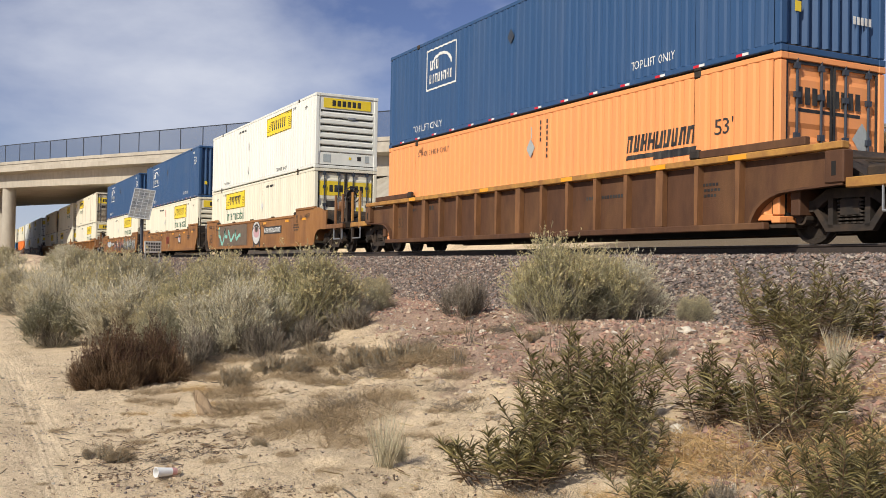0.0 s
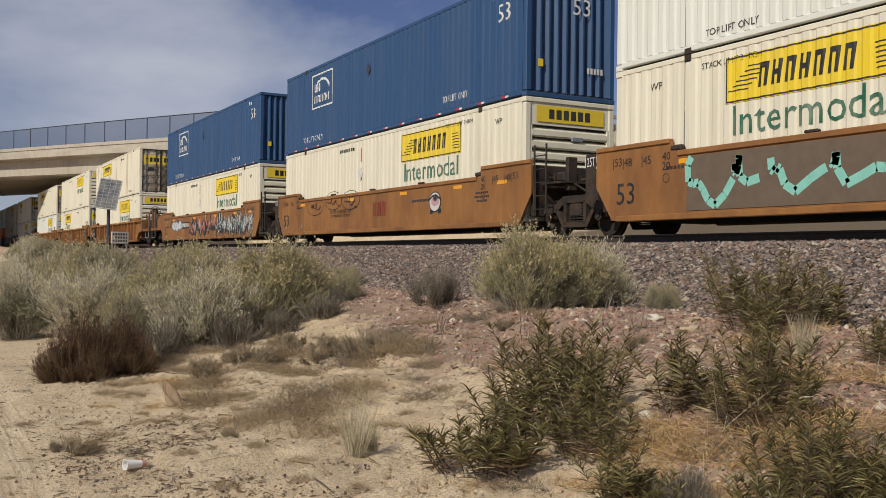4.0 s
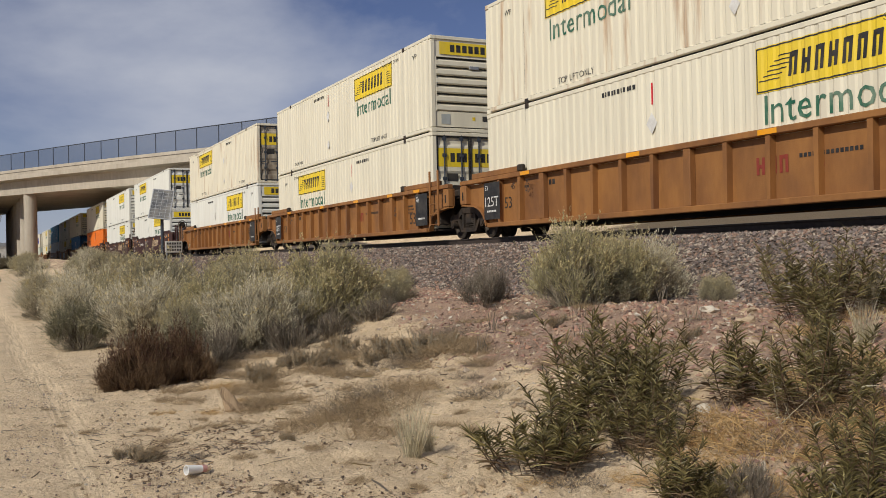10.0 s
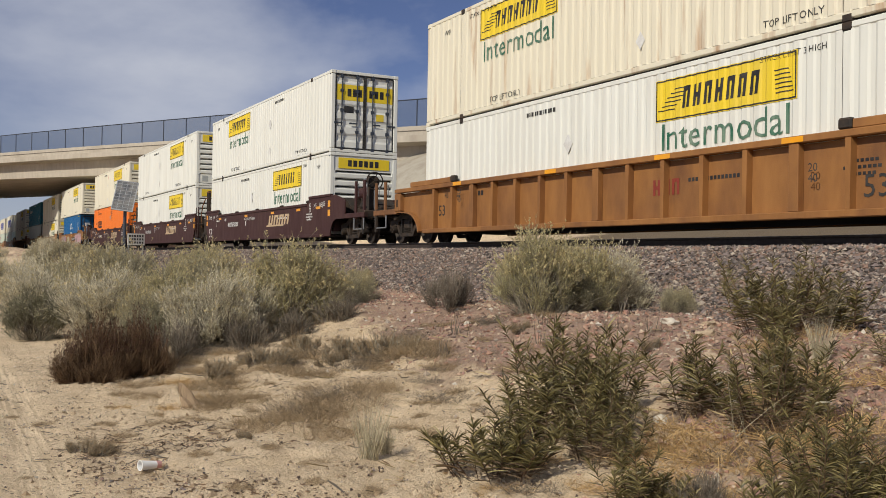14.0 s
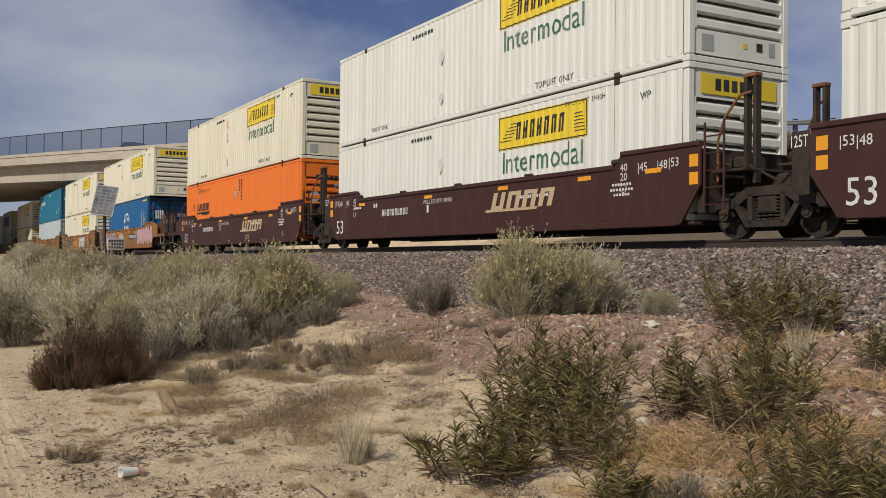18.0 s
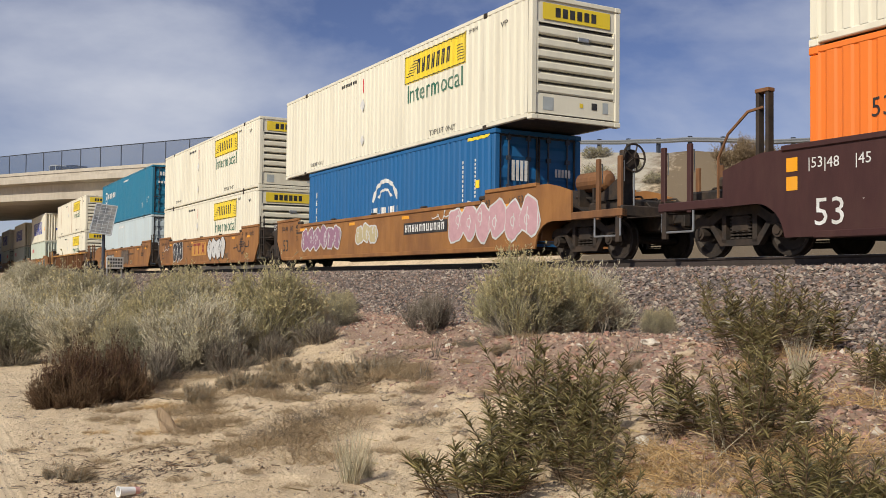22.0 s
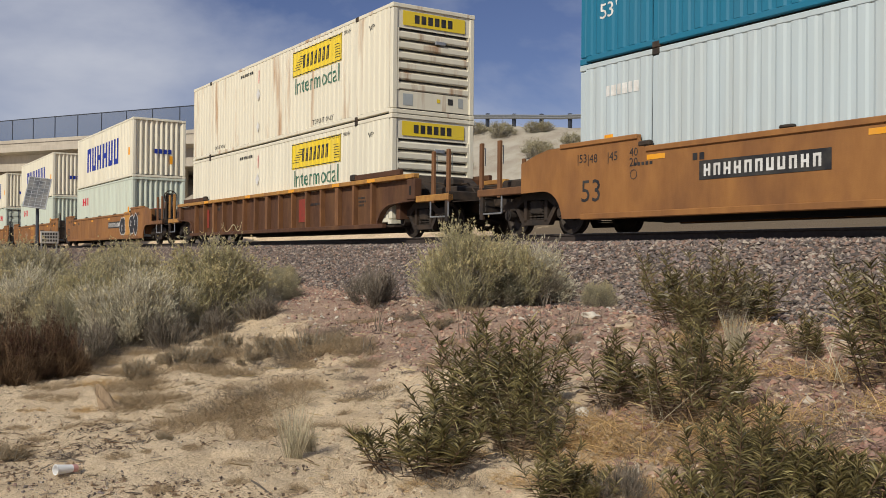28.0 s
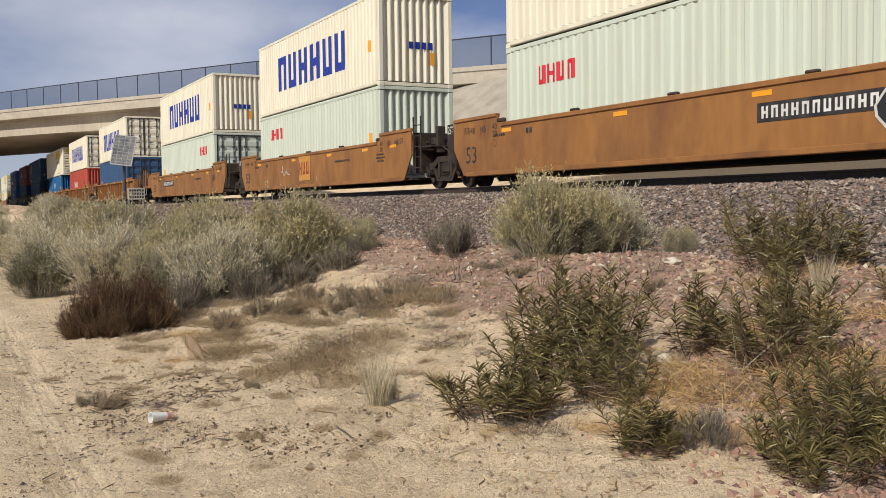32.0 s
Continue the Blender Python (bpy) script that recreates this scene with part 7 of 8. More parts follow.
again(b1, 3.75, 17.9, 150, 0.86, 1.1)
again(b1, 4.75, 17.3, 250, 0.8, 1.0)
stand(b2, 3.85, 14.75, 20, 0.88, 1.1)
again(b2, 9.05, 11.75, 110, 0.88, 0.92)
again(b2, 2.75, 18.3, 110, 1.05, 1.0)
again(b2, 4.55, 15.2, 300, 0.66, 1.2)
again(b2, 2.1, 22.5, 200, 1.0, 1.05)
again(b2, 1.95, 29.5, 260, 1.15, 1.05)
stand(b3, 5.3, 20.5, 0, 1.05, 1.05)
again(b3, 6.95, 16.6, 80, 0.58, 0.85)
again(b3, 3.3, 16.6, 140, 0.7, 1.1)
again(b3, 4.1, 24.5, 160, 1.25, 1.1)
again(b3, 3.5, 21.5, 260, 1.0, 1.0)
again(b1, 5.8, 23.3, 200, 1.1, 1.0)
again(b2, 6.35, 15.9, 40, 0.45, 0.9)
stand(b4, 1.75, 18.9, 0, 0.85, 0.95)
again(b4, 3.05, 15.6, 90, 0.62, 0.9)
again(b4, 6.1, 18.2, 190, 0.8, 0.9)
again(b4, 4.6, 22.2, 280, 0.9, 1.0)
far1 = lobed_shrub("rabbitbrush", "grey-green rabbitbrush among others far along the track", 25, 0.80, 1.40, 24, 24, ("stem_grey", "leaf_grey", "seed_head"), 0.5, 0.09, 0.034, 5)
far2 = lobed_shrub("rabbitbrush", "silvery dry rabbitbrush among others far along the track", 26, 0.82, 1.36, 24, 24, ("stem_grey", "leaf_pale", "seed_head"), 0.2, 0.09, 0.034, 5)
stand(far1, 3.4, 27.5, 0, 1.0)
stand(far2, 2.6, 33.0, 0, 1.0)
rng = np.random.default_rng(5)
for n in range(20):
    y = 26 + 3.0 * n * (0.75 + 0.5 * rng.uniform()) * 0.9
    x = 2.4 + rng.uniform(0, 4.6) + (0.9 if y > 55 else 0)
    again((far1, far2)[n % 2], x, y, rng.uniform(0, 360), rng.uniform(0.8, 1.15), rng.uniform(0.85, 1.1))
for x, y, s in ((9.0, 21.0, 0.45), (8.6, 9.6, 0.3)):
    again(b3, x, y, 50 * x, s)
dark_brush = brush_shrub("dark_brush", "dark olive-brown brush at the foot of the embankment", 37, 1.1, 1.3, 260, 9, 1, ("stem_dark", "leaf_dark", "brown_head"), False, 1.35, 0.08, 0.016)
stand(dark_brush, 2.6, 101, 0, 1.3)
for x, y, s in ((1.2, 100, 1.5), (-0.3, 102, 1.4), (-2.0, 100, 1.6), (-3.8, 104, 1.5), (3.6, 106, 1.2), (-5.6, 103, 1.7), (0.6, 107, 1.3), (1.65, 31.0, 0.36), (0.9, 64, 0.6)):
    again(dark_brush, x, y, 63 * x, s, 0.85)
for x, y, s in ((3.2, 74, 1.25), (3.6, 88, 1.5), (5.2, 112, 1.4)):
    again(far1, x, y, 80 * x, s, 0.8)

dead = brush_shrub("dead_shrub", "leafless grey dead shrub beside the ballast", 31, 0.55, 0.75, 150, 10, 1, ("stem_dark", "stem_grey", "seed_head"), False, 0.8, 0.03, 0.004, leaves=3)
stand(dead, 7.35, 13.5, 0, 1.15)
again(dead, 6.0, 16.2, 100, 1.1)
again(dead, 5.0, 14.2, 200, 0.8)
again(dead, 7.9, 14.8, 40, 0.8)
again(dead, 3.75, 14.6, 300, 0.95, 0.9)
again(dead, 3.1, 13.9, 30, 1.15, 0.9)
again(dead, 4.25, 14.0, 130, 1.05, 0.85)
again(dead, 5.75, 14.3, 250, 0.9, 0.8)
brown = brush_shrub("buckwheat_shrub", "dark reddish-brown dried buckwheat shrub on the sand", 33, 0.80, 0.92, 900, 9, 1, ("brown_twig", "brown_twig", "brown_head"), True, 1.45, 0.035, 0.007, 0.015, 6)
stand(brown, 1.84, 12.6, 0, 0.66, 1.55)
again(brown, 2.38, 12.95, 120, 0.68, 1.65)
scrub = brush_shrub("low_scrub", "low brownish scrub on the stony bank", 35, 0.55, 0.34, 170, 7, 1, ("stem_grey", "grass_brown", "seed_head"), False, 1.35, 0.05, 0.005, leaves=4)
stand(scrub, 5.15, 11.25, 0, 1.2, 1.1)
for x, y, s in ((4.95, 11.85, 0.9), (3.8, 12.1, 0.85), (4.35, 12.45, 0.7), (5.65, 11.6, 0.6), (3.1, 11.7, 0.8), (3.85, 12.3, 0.75), (4.6, 11.6, 0.7), (5.9, 11.9, 0.55), (3.3, 12.4, 0.6), (4.75, 12.9, 0.8), (1.1, 8.1, 0.5), (6.6, 10.2, 0.5), (7.1, 8.3, 0.45), (6.9, 6.2, 0.4), (2.4, 8.0, 0.3)):
    again(scrub, x, y, 97 * x + 31 * y, s)


def leafy_plant(name, label, seed, stems, H, R, leaf_n, leaf_len=0.135, leaf_wide=0.0120, mats=("stem_red", "leaf_green", "leaf_light")):
    """Upright reddish stems, bare below, ringed with narrow rising leaves that close to a rosette at each tip."""
    rng = np.random.default_rng(seed)
    root = thing(name, label, "plant", "leafy plants of the bank")
    a = rng.uniform(0, math.tau, stems)
    r = np.sqrt(rng.uniform(0, 1, stems)) * R * 0.5
    base = np.stack([np.cos(a) * r * 0.6, np.sin(a) * r * 0.6, np.full(stems, -0.03)], -1)
    lean = r * 0.9 / H
    way = unit_rows(np.stack([np.cos(a) * lean + rng.normal(0, 0.15, stems), np.sin(a) * lean + rng.normal(0, 0.15, stems), np.ones(stems)], -1))
    ln = H * rng.uniform(0.5, 1.0, stems) * (1 - 0.25 * (r / (R * 0.5)) ** 2)
    bend = np.stack([rng.normal(0, 0.10, stems), rng.normal(0, 0.10, stems), np.full(stems, 0.02)], -1)
    v, f, mid = ribbons(rng, base, way, ln, np.full(stems, 0.010), bend, 4, 0.5)
    v2, f2, _ = ribbons(np.random.default_rng(seed + 1), base, way, ln, np.full(stems, 0.010), bend, 4, 0.5)
    part("stem_fan", array_mesh("stem_fan", np.concatenate([v, v2]), np.concatenate([f, f2 + len(v)]), M[mats[0]]), None, root, "reddish upright stems")
    for mat, share, lab in ((mats[1], 0.87, "olive-green narrow leaves"), (mats[2], 0.11, "yellowing leaves"), ("leaf_dead", 0.22, "withered brown lower leaves")):
        n = int(stems * leaf_n * share)
        who = rng.integers(0, stems, n)
        t = rng.uniform(0.0, 1.0, n)
        t = 0.10 + 0.35 * t if mat == "leaf_dead" else 0.30 + 0.70 * (t ** 0.7 if share > 0.5 else t ** 1.2)
        k = np.minimum((t * 4).astype(int), 3)
        fr = (t * 4 - k)[:, None]
        b = mid[who, k] * (1 - fr) + mid[who, k + 1] * fr
        ang = rng.uniform(0, math.tau, n)
        up = 0.35 + 1.9 * np.clip(t - 0.3, 0, 1) ** 1.5 + rng.normal(0, 0.18, n)
        w = unit_rows(np.stack([np.cos(ang), np.sin(ang), up], -1))
        L = leaf_len * rng.uniform(0.65, 1.2, n) * (1.15 - 0.4 * t)
        out = 0.30 * rng.uniform(0.4, 1.2, n)
        v, f, _ = ribbons(rng, b, w, L, np.full(n, leaf_wide) * rng.uniform(0.7, 1.25, n), np.stack([np.cos(ang) * out, np.sin(ang) * out, -0.08 - 0.30 * rng.uniform(0, 1, n) ** 2], -1), 3, 0.06)
        part("foliage", array_mesh("foliage", v, f, M[mat]), None, root, lab)
    return root


p1 = leafy_plant("leafy_plant", "olive-green narrow-leaved plant with upright stems on the bank", 41, 34, 1.0, 1.05, 46)
p2 = leafy_plant("leafy_plant", "low bushy narrow-leaved plant on the sand", 42, 30, 0.52, 0.95, 40, 0.125)
p3 = leafy_plant("leafy_plant", "slender narrow-leaved plant with few stems", 43, 13, 0.80, 0.44, 54)
p4 = leafy_plant("leafy_plant", "tall open narrow-leaved plant in the rubble", 44, 44, 1.0, 1.30, 42, 0.14, 0.012)
stand(p2, 3.36, 5.50, 0, 1.0)
stand(p1, 4.30, 6.05, 0, 1.0)
again(p1, 4.78, 6.30, 130, 0.88)
again(p1, 4.15, 5.35, 200, 0.62)
again(p3, 3.95, 6.10, 40, 0.85)
stand(p3, 5.22, 5.62, 0, 0.95)
again(p1, 5.25, 4.85, 240, 0.80)
again(p3, 5.75, 5.25, 160, 0.9)
stand(p4, 8.12, 7.45, 0, 1.02)
again(p3, 7.75, 7.15, 70, 0.9)
again(p3, 8.95, 7.3, 200, 1.05)
again(p2, 3.68, 4.30, 90, 0.55, 1.15)
again(p3, 3.58, 4.36, 20, 0.66)
again(p1, 4.30, 3.58, 20, 0.70)
again(p2, 3.98, 3.42, 140, 0.75, 1.2)
again(p2, 4.55, 3.25, 70, 0.8, 1.2)
again(p3, 4.75, 3.9, 40, 0.6)
again(dead, 3.88, 4.10, 20, 0.48, 0.8)
again(p2, 4.75, 3.30, 200, 0.8)
again(p1, 6.45, 3.95, 300, 1.05)
again(p4, 7.7, 4.6, 120, 1.0)
again(p3, 6.75, 5.0, 310, 0.6)
again(p3, 9.3, 5.6, 140, 0.9)
again(p4, 9.0, 4.6, 310, 0.95)


def grass_tuft(name, label, seed, n, H, R, mat, spread=0.45, width=0.0045, droop=0.25):
    rng = np.random.default_rng(seed)
    w = fan(rng, n, spread)
    a = rng.uniform(0, math.tau, n)
    r = np.sqrt(rng.uniform(0, 1, n)) * R
    base = np.stack([np.cos(a) * r, np.sin(a) * r, np.full(n, -0.02)], -1)
    v, f, _ = ribbons(rng, base, w, H * rng.uniform(0.4, 1.0, n), np.full(n, width), np.stack([w[:, 0] * droop, w[:, 1] * droop, np.full(n, -droop * 0.4)], -1), 3, 0.1)
    return thing(name, label, "grass", "dry grass tufts", array_mesh(name, v, f, M[mat]), kind="stuff" if n < 20 else "")


t1 = grass_tuft("grass_tuft", "pale bleached upright grass tuft on sand", 51, 170, 0.62, 0.08, "straw_pale", 0.42, 0.0055, 0.08)
stand(t1, 2.98, 6.72, 0, 0.85)
again(t1, 6.75, 5.75, 40, 0.8)
again(t1, 8.6, 7.3, 120, 0.85)
again(t1, 3.2, 6.9, 200, 0.5)
t2 = grass_tuft("grass_tuft", "brownish dry grass patch on sand", 52, 620, 0.30, 0.45, "grass_brown", 1.15, 0.0045, 0.35)
stand(t2, 3.15, 8.6)
for x, y, s in ((3.6, 8.9, 1.0), (2.72, 8.5, 0.7), (4.1, 9.2, 0.7), (3.4, 12.0, 0.7), (4.4, 8.4, 0.5), (2.2, 11.6, 0.6), (5.2, 9.6, 0.6), (1.9, 10.9, 0.35), (4.6, 12.2, 0.8), (5.3, 11.9, 0.7), (4.0, 11.4, 0.6), (3.0, 11.0, 0.5), (5.6, 10.6, 0.5), (4.9, 10.6, 0.5), (1.5, 8.6, 0.3), (2.0, 9.0, 0.25), (3.7, 9.9, 0.45), (1.2, 6.1, 0.2), (0.95, 9.6, 0.25)):
    again(t2, x, y, 133 * x, s)
t6 = grass_tuft("grass_tuft", "dark tangled dead weeds on the bank", 56, 380, 0.28, 0.40, "stem_dark", 1.25, 0.004, 0.3)
stand(t6, 3.3, 9.1)
for x, y, s in ((3.75, 9.15, 0.8), (4.7, 12.4, 0.9), (5.1, 11.3, 0.8), (4.05, 11.9, 0.7), (1.55, 7.85, 0.4), (3.05, 13.9, 0.9), (3.6, 14.0, 1.0), (4.2, 13.8, 1.0), (6.2, 12.3, 0.8), (6.9, 11.3, 0.8), (5.5, 3.9, 0.9), (4.7, 4.6, 0.7), (3.4, 5.1, 0.6), (4.4, 5.6, 0.8)):
    again(t6, x, y, 93 * x, s)
rng = np.random.default_rng(57)
for n in range(90):
    x, y = rng.uniform(2.0, 7.6), rng.uniform(6.2, 13.6)
    again(t2 if n % 3 else t6, x, y, rng.uniform(0, 360), rng.uniform(0.14, 0.42), rng.uniform(0.7, 1.3))
for n in range(34):
    x, y = rng.uniform(2.4, 5.8), rng.uniform(8.0, 13.4)
    again(t2 if n % 4 else t6, x, y, rng.uniform(0, 360), rng.uniform(0.45, 0.85), rng.uniform(0.6, 1.0))
for n in range(26):
    again(t2, rng.uniform(0.6, 2.6), rng.uniform(5.4, 11.5), rng.uniform(0, 360), rng.uniform(0.10, 0.24))
t3 = grass_tuft("grass_tuft", "tawny flattened dry grass among the leafy plants", 53, 420, 0.26, 0.45, "straw_orange", 1.35, 0.006, 0.5)
stand(t3, 4.95, 5.2)
for x, y, s in ((4.3, 4.75, 0.8), (4.7, 4.55, 0.9), (4.1, 4.3, 0.6), (4.9, 4.2, 0.9), (4.5, 5.25, 0.7), (5.6, 5.0, 0.8), (3.75, 4.85, 0.5), (4.15, 3.95, 0.6), (3.95, 4.55, 0.5), (5.2, 4.35, 0.8), (3.2, 5.2, 0.35), (2.2, 9.9, 0.35), (2.6, 10.3, 0.3), (1.75, 10.2, 0.3)):
    again(t3, x, y, 57 * x + 29 * y, s)
for x, y, s in ((5.35, 4.55, 1.0), (4.65, 5.0, 0.9), (5.7, 4.3, 1.0), (5.9, 5.6, 0.8), (6.3, 5.2, 0.9), (6.6, 4.5, 1.0), (4.4, 5.4, 0.7), (7.6, 6.9, 0.9), (8.3, 7.0, 0.9), (5.2, 3.9, 1.0), (3.7, 5.6, 0.5), (2.6, 11.3, 0.6), (6.1, 3.6, 1.0)):
    again(t3, x, y, 71 * x + 13 * y, s)
t4 = grass_tuft("dry_stalks", "long pale dry stalks leaning out of the leafy plants", 54, 16, 0.85, 0.25, "straw_pale", 0.75, 0.009, 0.1)
stand(t4, 4.35, 5.75)
again(t4, 5.0, 4.9, 120, 0.8)
again(t4, 6.3, 4.5, 220, 0.8)
t5 = grass_tuft("dead_stalks", "dark dead weed stalks on the bank", 55, 12, 0.42, 0.15, "stem_dark", 0.4, 0.012, 0.1)
stand(t5, 6.15, 11.0)
for x, y in ((6.9, 10.2), (7.2, 9.2), (7.5, 8.8), (6.4, 9.4), (8.0, 10.0), (5.5, 10.2), (7.8, 6.6)):
    again(t5, x, y, 60 * x, 0.8)

# shrubs on the far bank beside the approach road
for k, n, s in ((27.6, -0.8, 0.9), (28.2, -1.2, 1.1), (28.8, -0.7, 0.8), (28.0, -4.6, 1.1), (29.4, -3.6, 1.2), (29.8, -2.2, 0.9), (26.4, -5.5, 1.0), (30.4, -3.2, 0.7), (29.0, -0.6, 0.7)):
    x, y, _ = along(k, n, 0)
    again(far1, x, y, 77 * k, s, 0.7)
far_brown = brush_shrub("brush_thicket", "reddish-brown dry brush on the embankment below the guardrail", 61, 1.6, 1.6, 420, 9, 1, ("brown_twig", "grass_brown", "brown_head"), False, 1.1, 0.10, 0.02, leaves=6)
x, y, _ = along(31.6, -1.4, 0)
stand(far_brown, x, y, 0, 1.1)
for k, n, s in ((32.4, -2.0, 1.1), (33.2, -1.2, 1.0), (34.2, -2.2, 1.2), (32.9, -3.8, 1.0), (35.4, -1.8, 1.0), (31.9, -3.2, 0.9)):
    x, y, _ = along(k, n, 0)
    again(far_brown, x, y, 51 * k, s, 0.8)

# ---- small things on the sand ----
M["cup_white"] = material("white coated paper", (0.86, 0.86, 0.84), (0.80, 0.80, 0.78), 12, rough=0.45)
M["cup_pink"] = material("faded pink print", (0.62, 0.33, 0.30), None, 20, rough=0.6, dirt=DUST, dirt_amount=0.3)


def paper_cup():
    g = Geo().lathe([(0.0, 0.0), (0.0, 0.025), (0.155, 0.036), (0.162, 0.039), (0.162, 0.033), (0.012, 0.022)], 20, "x")
    x, y = 1.51, 7.18
    cup = thing("paper_cup", "crumpled white paper cup lying on the sand", "cup", data=g.mesh("paper_cup", M["cup_white"]), m=pose(x, y, float(ground_z(x, y)) + 0.034, 0, -5, 199))
    part("base", Geo().lathe([(-0.002, 0.0), (-0.002, 0.026), (0.036, 0.0288), (0.036, 0.0)], 20, "x"), M["cup_pink"], cup, "faded red printed foot")


paper_cup()
M["deadwood"] = material("weathered dead wood", (0.44, 0.32, 0.20), (0.20, 0.14, 0.09), 9, (1, 1, 0.15), 0.85, bump=0.5, bump_scale=30)


def stump():
    rng = random.Random(4)
    rings, sides, v = [(-0.06, 0.10), (0.02, 0.10), (0.07, 0.085), (0.12, 0.065), (0.17, 0.05), (0.205, 0.02)], 11, []
    for k, (z, rad) in enumerate(rings):
        for j in range(sides):
            a = math.tau * j / sides
            q = rad * (1 + 0.28 * math.sin(3 * a + 1) + rng.uniform(-0.2, 0.2))
            v.append((q * math.cos(a) * 1.25 - 0.85 * max(0, z), q * math.sin(a) * 0.75, z + (0.05 * math.sin(2 * a + 1.2) + rng.uniform(-0.02, 0.02)) * (k > 2)))
    f = [(i * sides + j, i * sides + (j + 1) % sides, (i + 1) * sides + (j + 1) % sides, (i + 1) * sides + j) for i in range(len(rings) - 1) for j in range(sides)]
    f.append(tuple(range((len(rings) - 1) * sides, len(rings) * sides)))
    x, y = 2.36, 9.75
    thing("wood_stump", "weathered broken wood stump in the sand", "stump", data=Geo().add(v, f).mesh("wood_stump", M["deadwood"]), m=pose(x, y, float(ground_z(x, y)), 0, 0, -25) @ Matrix.Diagonal((0.72, 0.72, 0.95, 1)))


stump()


def boulder(x, y, sx, sy, sz, seed, mat, label):
    rng = np.random.default_rng(seed)
    bm = bmesh.new()
    bmesh.ops.create_icosphere(bm, subdivisions=2, radius=1.0)
    for p in bm.verts:
        d = 0.9 + 0.55 * noise.noise(p.co * 1.6 + Vector((seed, 0, 0))) + 0.22 * noise.noise(p.co * 4.5)
        p.co = Vector((p.co.x * sx * d, p.co.y * sy * d, max(p.co.z, -0.6) * sz * d))
    me = bpy.data.meshes.new("rock")
    bm.to_mesh(me)
    bm.free()
    me.materials.append(M[mat])
    return thing("rock", label, "rock", "rocks on the bank", me, pose(x, y, float(ground_z(x, y)) + sz * 0.35, 0, 0, seed * 40))


M["whitestone"] = material("chalky white stone", (0.66, 0.60, 0.50), (0.52, 0.46, 0.37), 8, rough=0.9, bump=0.5, bump_scale=20)
for n, (x, y, a, b, c, mt, lab) in enumerate(((7.93, 9.0, 0.17, 0.10, 0.06, "whitestone", "flat chalky white rock on the bank"), (6.6, 11.6, 0.07, 0.06, 0.05, "whitestone", "small pale rock on the bank"),
        (7.6, 8.0, 0.13, 0.09, 0.05, "palestone", "buff rock on the bank"), (8.2, 8.6, 0.12, 0.09, 0.05, "palestone", "buff rock on the bank"), (5.0, 5.75, 0.07, 0.06, 0.05, "whitestone", "pale rock between the plants"),
        (5.55, 5.55, 0.06, 0.05, 0.05, "whitestone", "pale rock between the plants"), (6.2, 6.0, 0.09, 0.06, 0.04, "palestone", "buff rock on the bank"), (5.9, 12.9, 0.08, 0.07, 0.06, "palestone", "buff rock on the bank"),
        (4.2, 12.2, 0.06, 0.05, 0.04, "palestone", "buff rock on the sand"), (7.2, 12.0, 0.08, 0.06, 0.05, "palestone", "buff rock on the bank"), (6.9, 7.2, 0.10, 0.07, 0.05, "palestone", "buff rock on the bank"))):
    boulder(x, y, a, b, c, n + 2, mt, lab)


def litter(name, label, count, xs, ys, size, mat, seed, crowd=None):
    """Twigs and bark lying about, as one piece of stuff."""
    rng = np.random.default_rng(seed)
    x, y = rng.uniform(*xs, count), rng.uniform(*ys, count)
    if crowd is not None:
        keep = rng.uniform(0, 1, count) < crowd(x, y)
        x, y = x[keep], y[keep]
    n = len(x)
    a = rng.uniform(0, math.tau, n)
    w = unit_rows(np.stack([np.cos(a), np.sin(a), rng.uniform(-0.05, 0.25, n)], -1))
    base = np.stack([x, y, ground_z(x, y) + 0.006], -1)
    L = size * (0.25 + 1.5 * rng.uniform(0, 1, n) ** 2.2)
    v, f, _ = ribbons(rng, base, w, L, np.clip(L * 0.08, 0.004, 0.016), rng.normal(0, 0.12, (n, 3)) * np.array([1, 1, 0.3]), 2, 0.5)
    thing(name, label, "litter", data=array_mesh(name, v, f, M[mat]), kind="stuff")


litter("twig_litter", "dark twigs and bark scattered on the sand", 5200, (0.3, 7.0), (4.2, 14.5), 0.075, "stem_dark", 71, lambda x, y: np.clip(0.22 + 1.5 * wobble(x, y, 1.3), 0.05, 1))
litter("straw_litter", "dry straw scattered over the bank", 6500, (2.5, 9.0), (3.4, 14.0), 0.12, "straw", 72, lambda x, y: 0.15 + 0.85 * smooth(x, 4.4, 5.2) * (1 - smooth(y, 5.5, 8)))
litter("stick_litter", "dead grey sticks lying on the sand and the bank", 80, (1.0, 7.5), (4.6, 13.5), 0.30, "stem_dark", 77, lambda x, y: np.clip(0.35 + wobble(x, y, 1.4), 0.1, 1))
litter("twig_litter", "brown bark crumbs in a patch on the sand", 900, (1.9, 3.1), (6.0, 6.6), 0.06, "brown_twig", 73, lambda x, y: np.clip(1.3 * wobble(x, y, 0.5), 0, 1))
litter("twig_litter", "grey weed litter on the sand", 1200, (0.9, 2.3), (7.6, 9.4), 0.07, "stem_dark", 74, lambda x, y: np.clip(0.3 + wobble(x, y, 0.7), 0, 1))



def near_spots(spots):
    """How crowded a place is: soft round patches of (x, y, size)."""
    return lambda x, y: np.clip(sum(np.exp(-((x - a) ** 2 + ((y - b) * 0.8) ** 2) / (2 * w * w)) for a, b, w in spots) * (0.55 + 0.6 * wobble(x, y, 0.3)), 0, 1)


